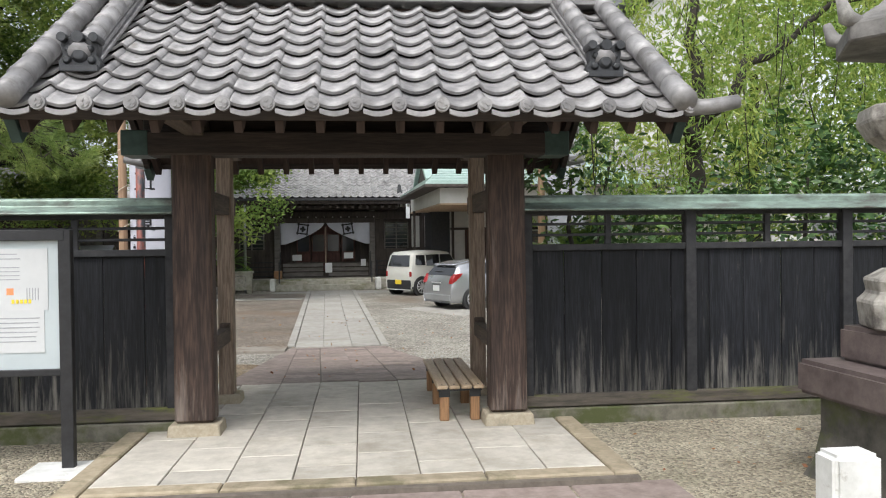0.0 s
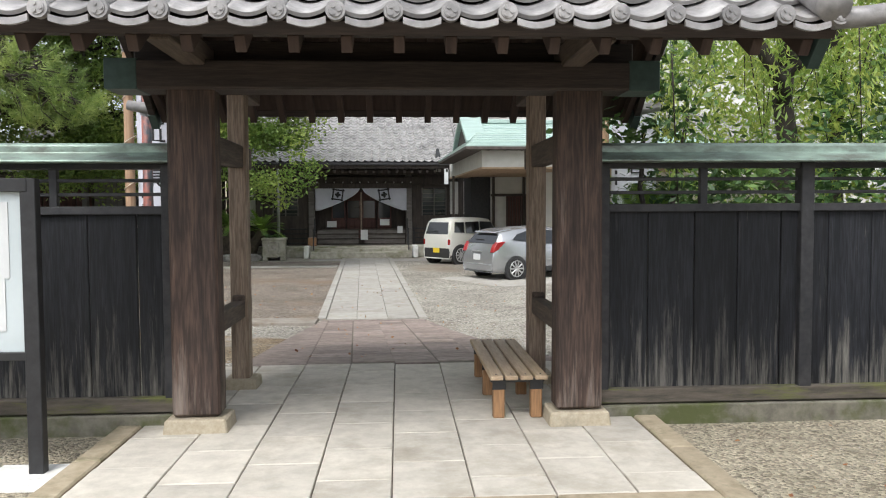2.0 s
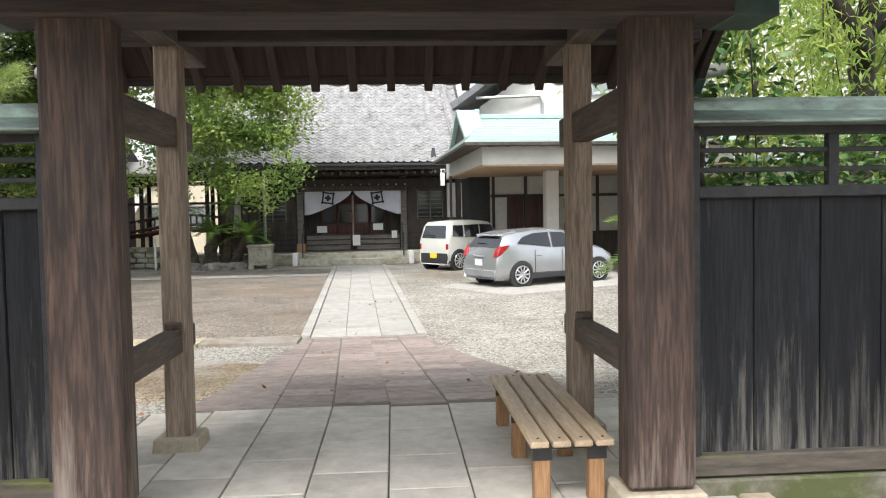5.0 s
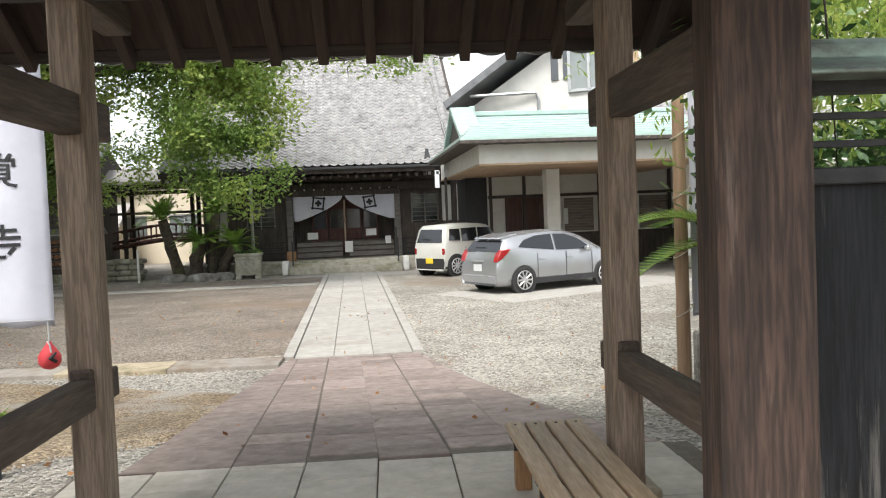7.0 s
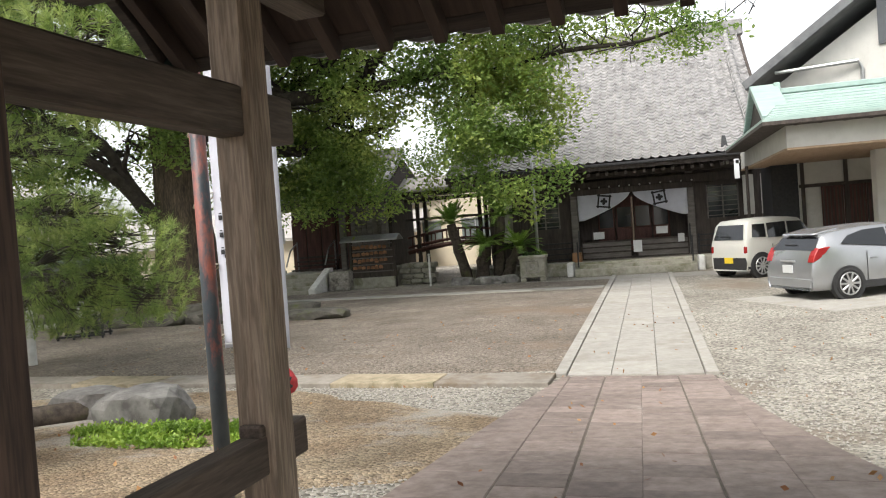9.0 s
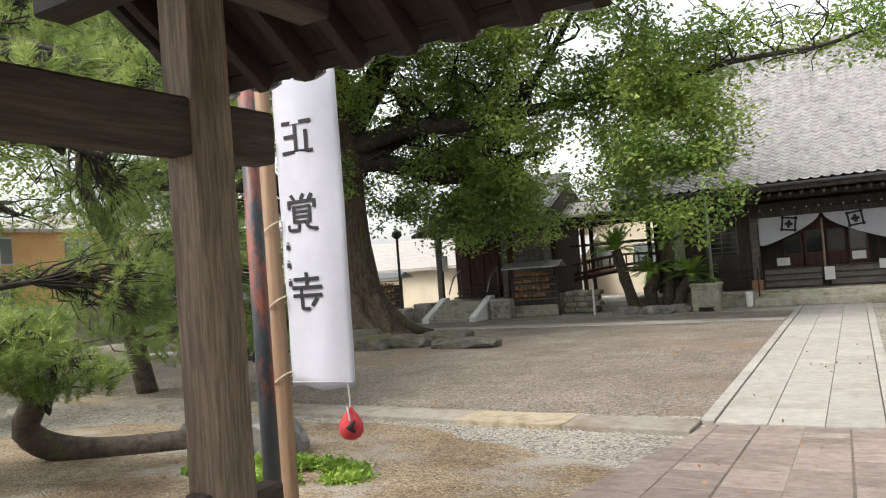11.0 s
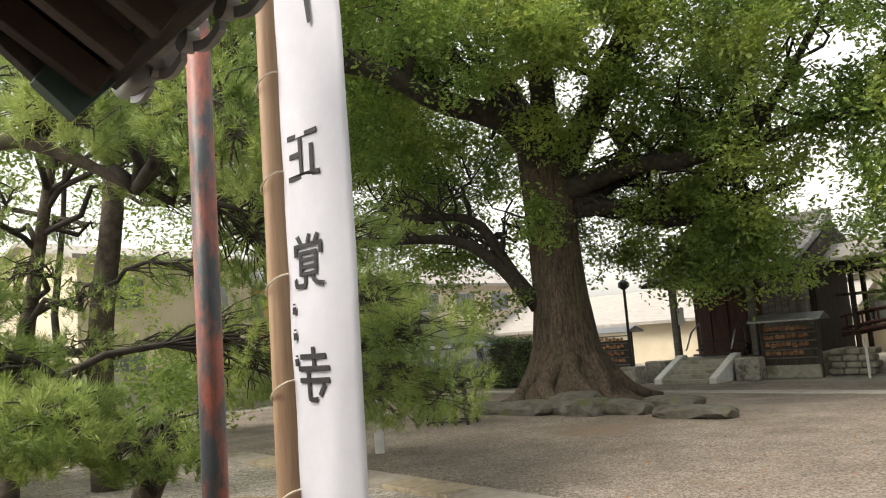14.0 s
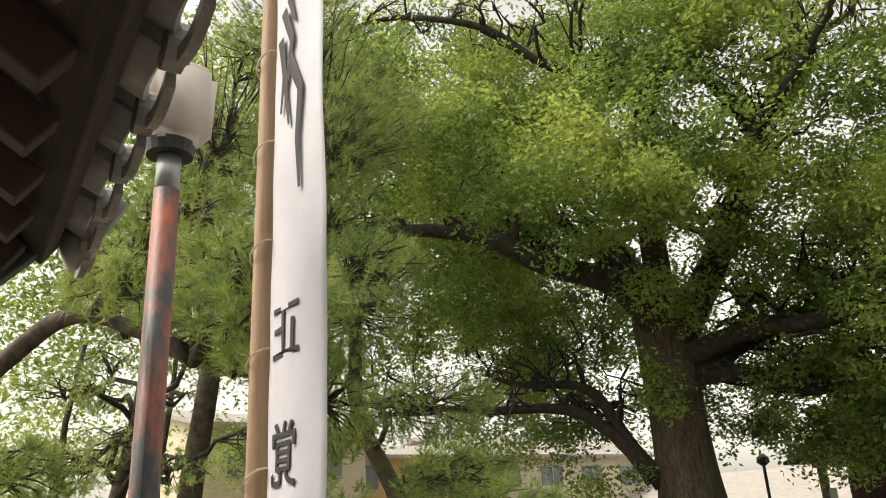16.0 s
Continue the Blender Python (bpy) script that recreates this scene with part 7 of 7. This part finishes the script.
# ---- court furniture ----
def build_court():
    p = thing("stone_planter", "square carved stone planter with small plants", "planter", pose(-4.87, 31.7, COURT, 0, 0, 3))
    bm = bmesh.new()
    box(bm, (0, 0, 0.5), (0.86, 0.7, 0.72))
    for x in (-0.33, 0.33):
        box(bm, (x, 0, 0.07), (0.2, 0.66, 0.14))
    box(bm, (0, 0, 0.84), (0.94, 0.78, 0.1))
    obj("bowl", bm, M_STEP, p, 0.02)
    bm = bmesh.new()
    for d in (-0.2, 0.2):
        box(bm, (d, -0.36, 0.5), (0.04, 0.03, 0.42)), box(bm, (0, -0.36, 0.5 + d), (0.42, 0.03, 0.04))
    box(bm, (0, -0.36, 0.5), (0.18, 0.03, 0.18))
    obj("carving", bm, M_LANTERN, p, 0.004)
    leaf_mesh("plants", [(rng.uniform(-0.35, 0.35), rng.uniform(-0.25, 0.25), 0.93) for _ in range(40)], 0.1, L_DARK, p, nrng, 6, 0.06)
    f = thing("flagpole", "plain grey steel flagpole", "pole")
    bm = bmesh.new()
    tube(bm, [(-4.78, 32.2, COURT), (-4.78, 32.2, 5.4)], [0.06, 0.045], 12)
    obj("shaft", bm, M_GREYMET, f, 0, True)

    def plaque_rack(x, y, w, rot, label):
        r = thing("plaque_rack", label, "plaque rack", pose(x, y, COURT, 0, 0, rot), group="votive plaque racks")
        boxes("post", [((s * w / 2, 0, 0.9), (0.1, 0.1, 1.8)) for s in (-1, 1)], M_HALLWOOD, r, 0.01)
        boxes("back_board", [((0, 0.05, 0.85), (w - 0.1, 0.05, 1.3))], M_HALLWOOD, r, 0)
        boxes("base_wall", [((0, 0, 0.2), (w, 0.3, 0.4))], M_STEP, r, 0.02)
        bm = bmesh.new()
        prism(bm, [(-0.5, 1.76), (0, 1.95), (0.5, 1.76), (0.5, 1.81), (0, 2.01), (-0.5, 1.81)], -w / 2 - 0.25, w / 2 + 0.25, "x")
        obj("roof", bm, M_GREYMET, r, 0.006)
        boxes("rail", [((0, -0.03, 0.62 + 0.26 * k), (w - 0.1, 0.05, 0.04)) for k in range(5)], M_HALLGREY, r, 0.004)
        n = int((w - 0.2) / 0.17)
        me = None
        for k in range(4):
            for i in range(n):
                for dd in range(2):
                    if rng.random() < 0.25:
                        continue
                    if me is None:
                        bm = bmesh.new()
                        prism(bm, [(-0.07, -0.06), (0.07, -0.06), (0.07, 0.03), (0, 0.065), (-0.07, 0.03)], -0.006, 0.006, "y")
                        o = obj("plaque", bm, M_EMA, r, 0.002)
                        me = o.data
                    else:
                        o = new("plaque", me)
                        o.parent = r
                    o.matrix_basis = pose(-w / 2 + 0.17 + i * 0.17 + rng.uniform(-0.02, 0.02), -0.08 - 0.03 * dd, 0.78 + 0.26 * k + rng.uniform(-0.03, 0.03), rng.uniform(-9, 4), rng.uniform(-8, 8), 0)
    plaque_rack(-11.1, 32.3, 1.7, 6, "roofed rack full of small wooden votive plaques")
    plaque_rack(-17.4, 31.6, 1.7, 0, "roofed rack with rows of votive plaques")
    s = thing("stone_pile", "low stacked stone wall beside the rack", "stone wall", pose(-9.6, 33.2, COURT))
    for k in range(4):
        for i in range(3):
            bm = bmesh.new()
            box(bm, (-0.5 + i * 0.45 + 0.1 * (k % 2), 0, 0.12 + k * 0.2), (0.43, 0.5, 0.18))
            obj("stone", bm, M_STEP, s, 0.04)
    # arched corridor bridge between the halls
    b = thing("corridor_bridge", "arched wooden corridor bridge with open rails and roof", "corridor", pose(-8.6, 36.0, COURT))
    for s2 in (-0.5, 0.5):
        for z, r in ((1.35, 0.05), (1.75, 0.04), (1.15, 0.09)):
            bm = bmesh.new()
            tube(bm, [(-2.2 + 0.44 * k, s2, z + 0.28 * math.sin(k / 10 * math.pi)) for k in range(11)], r, 8)
            obj("rail", bm, M_HALLRED, b, 0)
        boxes("baluster", [((-2.0 + 0.5 * k, s2, 1.5 + 0.28 * math.sin((0.2 + 0.5 * k) / 4.4 * math.pi)), (0.05, 0.05, 0.5)) for k in range(9)], M_HALLRED, b, 0)
        boxes("post", [((x, s2, 1.8), (0.14, 0.14, 3.6)) for x in (-1.7, 0.95, 1.6)], M_HALLWOOD, b, 0.01)
    boxes("beam", [((0, 0, 3.55), (4.6, 1.3, 0.14)), ((0, -0.6, 3.3), (4.4, 0.12, 0.14)), ((0, -0.6, 2.5), (4.4, 0.08, 0.1))], M_HALLWOOD, b, 0.01)
    bm = bmesh.new()
    prism(bm, [(-1.3, 3.62), (0, 4.15), (1.3, 3.62), (1.3, 3.72), (0, 4.28), (-1.3, 3.72)], -2.4, 2.4, "x")
    obj("roof", bm, M_SLATE, b, 0.01)
    boxes("footing", [((1.2, -0.6, 0.2), (1.4, 1.4, 0.4))], M_STEP, b, 0.02)
    st = thing("marker_pole", "thin pale marker pole standing by the cycads", "pole")
    bm = bmesh.new()
    tube(bm, [(-8.7, 31.8, COURT), (-8.7, 31.8, 0.75)], 0.04, 8)
    obj("shaft", bm, M_WHITEST, st, 0)


build_court()


def build_side_hall():
    h = thing("side_hall", "small dark wooden hall with stone stairs and tiled roof", "temple hall", pose(-13.85, 31.2, COURT, 0, 0, 5))
    boxes("platform", [((1.0, 3.2, 0.35), (5.0, 4.6, 0.7))], M_STEP, h, 0.02)
    boxes("stair_tread", [((0.1, -0.75 + 0.32 * k, 0.07 + 0.07 * k), (1.6, 0.34, 0.14 + 0.14 * k)) for k in range(5)], M_STEP, h, 0.01)
    for s in (-1, 1):
        bm = bmesh.new()
        prism(bm, [(-1.0, 0), (1.0, 0), (1.0, 0.86), (0.7, 0.86), (-1.0, 0.2)], 0.1 + s * 0.95 - 0.13, 0.1 + s * 0.95 + 0.13, "x")
        obj("stair_cheek", bm, M_WHITEST, h, 0.02)
        bm = bmesh.new()
        tube(bm, [(0.1 + s * 0.8, 0.9, 1.0), (0.1 + s * 0.8, 1.4, 1.6), (0.1 + s * 0.8, 2.1, 1.9), (0.1 + s * 0.8, 2.1, 0.7)], 0.03, 8)
        obj("hand_rail", bm, M_GREYMET, h, 0, True)
        box_x = 0.1 + s * 1.6
        boxes("stone_block", [((box_x, 0.35, 0.36), (0.8, 0.5, 0.72))], M_LANTERN, h, 0.03)
    boxes("body", [((0.95, 4.6, 2.0), (4.3, 3.4, 2.8))], M_HALLWOOD, h, 0)
    for x in (-1.3, 1.5, 3.2):
        boxes("column", [((x, 1.5, 2.1), (0.22, 0.22, 2.8))], M_HALLGREY, h, 0.02)
    boxes("door", [((-0.9 + 0.65 * k, 2.85, 1.8), (0.6, 0.06, 2.1)) for k in range(4)], M_HALLRED, h, 0.01)
    boxes("lattice", [((2.0 + 0.14 * k, 2.83, 2.1), (0.04, 0.05, 1.4)) for k in range(7)], M_HALLGREY, h, 0)
    boxes("wall_board", [((1.9 + 0.22 * k, 1.62, 2.2), (0.2, 0.04, 1.9)) for k in range(7)], M_HALLGREY, h, 0.004)
    boxes("wood_step", [((0.1, 1.7 + 0.25 * k, 0.8 + 0.16 * k), (1.8, 0.26, 0.06)) for k in range(4)], M_HALLWOOD, h, 0.005)
    boxes("head_beam", [((0.9, 1.5, 3.3), (4.9, 0.22, 0.25))], M_HALLWOOD, h, 0.01)
    boxes("paper_notice", [((-1.0, 1.36, 2.2), (0.25, 0.01, 0.6))], M_PAPER, h, 0)
    wave_roof("roof_tiles", -1.8, 3.3, [(0.2, 3.45), (1.6, 3.85), (3.2, 4.5), (4.6, 5.2)], M_TILE_FAR, h)
    bm = bmesh.new()
    prism(bm, [(0.2, 3.35), (1.6, 3.75), (3.2, 4.4), (4.6, 5.1), (9, 3.6), (9, 3.4), (0.2, 3.25)], -1.8, 3.3, "x")
    obj("roof_deck", bm, M_HALLWOOD, h, 0)
    boxes("roof_ridge", [((0.75, 4.6, 5.35), (5.2, 0.4, 0.45))], M_TILE_FAR, h, 0.04)
    bm = bmesh.new()
    tube(bm, [(3.25, 0.05, 3.7), (3.25, 0.5, 3.66), (3.25, 1.6, 3.98), (3.25, 3.2, 4.65), (3.25, 4.6, 5.4)], 0.14, 8)
    obj("verge_ridge", bm, M_TILE_FAR, h, 0)
    lp = thing("garden_lamp", "thin dark lamp post with a small round head", "lamp post")
    bm = bmesh.new()
    tube(bm, [(-15.9, 30.6, COURT), (-15.9, 30.6, 2.9)], 0.05, 8)
    obj("pole", bm, M_BLACK, lp, 0)
    bm = bmesh.new()
    tube(bm, [(-15.9, 30.6, z) for z in (2.85, 2.95, 3.1, 3.2)], [0.08, 0.2, 0.18, 0.05], 12)
    obj("head", bm, M_BLACK, lp, 0)
    boxes("base_block", [((-15.9, 30.6, -0.12), (0.7, 0.6, 0.6))], M_LANTERN, lp, 0.04)


build_side_hall()


def build_house(name, label, x, y, rot, w, d, wall_h, rise, wall, roof, wins):
    h = thing(name, label, "house", pose(x, y, COURT, 0, 0, rot))
    bm = bmesh.new()
    prism(bm, [(-w / 2, 0), (w / 2, 0), (w / 2, wall_h), (0, wall_h + rise), (-w / 2, wall_h)], -d / 2, d / 2, "y")
    obj("wall", bm, wall, h, 0)
    for s in (-1, 1):
        bm = bmesh.new()
        k = rise / (w / 2)
        prism(bm, [(s * (w / 2 + 0.5), wall_h - 0.5 * k + 0.03), (0, wall_h + rise + 0.03), (0, wall_h + rise + 0.2), (s * (w / 2 + 0.5), wall_h - 0.5 * k + 0.2)], -d / 2 - 0.4, d / 2 + 0.4, "y")
        obj("roof", bm, roof, h, 0)
    for (face, u, z, ww, hh) in wins:
        if face == "f":
            boxes("window", [((u, -d / 2 - 0.01, z), (ww, 0.06, hh))], M_PANE, h, 0)
            boxes("window_frame", [((u, -d / 2 - 0.05, z - hh / 2), (ww + 0.1, 0.08, 0.08)), ((u, -d / 2 - 0.05, z + hh / 2), (ww + 0.1, 0.08, 0.08)), ((u, -d / 2 - 0.05, z), (0.06, 0.08, hh))], M_GREYMET, h, 0)
        else:
            boxes("window", [((w / 2 + 0.01, u, z), (0.06, ww, hh))], M_PANE, h, 0)
            boxes("window_frame", [((w / 2 + 0.05, u, z - hh / 2), (0.08, ww + 0.1, 0.08)), ((w / 2 + 0.05, u, z + hh / 2), (0.08, ww + 0.1, 0.08)), ((w / 2 + 0.05, u, z), (0.08, 0.06, hh))], M_GREYMET, h, 0)


W2 = [("s", u, z, 1.5, 1.1) for u in (-4, -1, 2, 5) for z in (1.8, 4.3)]
build_house("house", "two-storey cream house behind the trees", -40, 39, 0, 9, 14, 5.4, 1.3, M_HOUSE, M_SLATE, W2)
build_house("house", "low pale green gabled shed", -29.5, 32.3, 52, 7.0, 10, 1.7, 1.35, M_HOUSE_G, M_SLATE, [("f", -1.5, 1.0, 1.2, 0.8)])
build_house("house", "long low building with a pale roof", -27, 47, 95, 8, 26, 2.2, 1.6, M_HOUSE, M_SLATE, [("s", u, 1.3, 1.6, 1.0) for u in (-9, -5, -1, 3, 7)])
build_house("house", "tan two-storey house with flat-pitched roof", -36, 20, 10, 9, 8, 6.2, 1.0, M_HOUSE, M_SLATE, [("s", u, z, 1.4, 1.2) for u in (-2, 2) for z in (2, 4.8)])
build_house("house", "orange rendered house behind the pines", -38, 27.5, 0, 8, 7, 5.2, 0.8, M_HOUSE_O, M_SLATE, [("s", u, z, 1.4, 1.2) for u in (-2, 2) for z in (2, 4.3)])
build_house("house", "pale house beyond the corridor", -11, 50, 0, 9, 7, 3.2, 1.4, M_HOUSE, M_SLATE, [("f", u, 2.0, 1.6, 1.1) for u in (-2.6, 0.2, 2.8)])
build_house("house", "white house beyond the corridor, two storeys", -20, 58, 0, 9, 8, 5.2, 1.5, M_PLASTER, M_SLATE, [("f", u, z, 1.5, 1.1) for u in (-2.6, 2) for z in (1.8, 4.2)])
# added behind the start of the walk, never in view
build_house("house", "added unseen house behind the start point, pitched roof", -6, -24, 0, 14, 9, 5.5, 1.8, M_HOUSE, M_SLATE, [("s", u, 2, 1.4, 1.2) for u in (-2, 2)])

wl_ = thing("boundary_wall", "grey block wall at the edge of the court", "wall", kind="structure")
for k in range(14):
    boxes("wall_panel", [((-27.0, 10 + k * 1.6, 0.45), (0.15, 1.58, 1.75))], M_STEP, wl_, 0.01)

hd = thing("hedge", "clipped dark green hedge", "hedge")
bm = bmesh.new()
box(bm, (-20.6, 29.6, 0.45), (1.7, 0.8, 1.7))
obj("core", bm, M_BARK_D, hd, 0.1)
leaf_mesh("leaves", [(-20.6 + rng.uniform(-1, 1), 29.6 + rng.uniform(-0.55, 0.55), rng.uniform(-0.4, 1.45)) for _ in range(1100)], 0.11, L_DARK, hd, nrng, 9, 0.08)

rk = thing("steel_rack", "black steel rack with papers under the trees", "rack", pose(-13.6, 20.3, COURT, 0, 0, 25))
boxes("frame", [((x, y, 0.5), (0.05, 0.05, 1.0)) for x in (-0.5, -0.15, 0.2, 0.5) for y in (-0.3, 0.3)] + [((0, y, z), (1.1, 0.05, 0.05)) for y in (-0.3, 0.3) for z in (0.1, 0.5, 1.0)], M_BLACK, rk, 0.004)
boxes("top", [((0, 0, 1.02), (1.1, 0.65, 0.04))], M_BLACK, rk, 0)
boxes("paper", [((0.02, -0.2, 0.72), (0.16, 0.02, 0.4))], M_PAPER, rk, 0)


# ---- loose gravel and fallen leaves ----
def scatter_stones(name, label, n, area, mat, seed, size):
    r = random.Random(seed)
    verts, faces = [], []
    while len(verts) < n * 6:
        x, y = r.uniform(area[0], area[1]), r.uniform(area[2], area[3])
        if (-2.06 < x < 1.92 and 4.6 < y < 9.0) or (y >= 9 and -1.75 < x < 1.8 - 0.22 * (y - 9)) or (y < 7.15 and y > 6.8):
            continue
        s = size * r.uniform(0.5, 1.4)
        z = ground_z(x, y) + s * 0.2 + 0.008
        k = len(verts)
        a = r.uniform(0, math.tau)
        for dx, dy, dz in ((1, 0, 0), (0, 0.8, 0), (-1, 0, 0), (0, -0.8, 0), (0, 0, 0.6), (0, 0, -0.6)):
            verts.append((x + s * (dx * math.cos(a) - dy * math.sin(a)), y + s * (dx * math.sin(a) + dy * math.cos(a)), z + s * dz * r.uniform(0.7, 1.2)))
        for i in range(4):
            faces += [(k + i, k + (i + 1) % 4, k + 4), (k + (i + 1) % 4, k + i, k + 5)]
    tagged(raw(name, verts, faces, mat), label, "gravel", kind="stuff")


scatter_stones("gravel", "loose pale gravel stones before the fence", 9000, (-4.5, 5.5, 3.8, 6.9), M_STONE_L, 1, 0.012)
scatter_stones("gravel", "loose gravel stones beside the ramp", 13000, (-6.0, 5.5, 9.1, 15.0), M_STONE_L, 2, 0.014)
fl = thing("fallen_leaves", "scattered brown fallen leaves on the ground", "leaves", kind="stuff")
fr = np.random.default_rng(71)
fc = []
for _ in range(420):
    x, y = fr.uniform(-11, 3.5), fr.uniform(9.3, 22)
    fc.append((x, y, (ramp_z(y) if -1.7 < x < 1.2 and y < 15 else ground_z(x, y)) + 0.035))
for _ in range(40):
    x, y = fr.uniform(2.1, 5), fr.uniform(4.6, 6.8)
    fc.append((x, y, -0.05))
leaf_mesh("leaves", fc, 0.05, L_FALLEN, fl, fr, 1, 0.004, 0, 0.6)
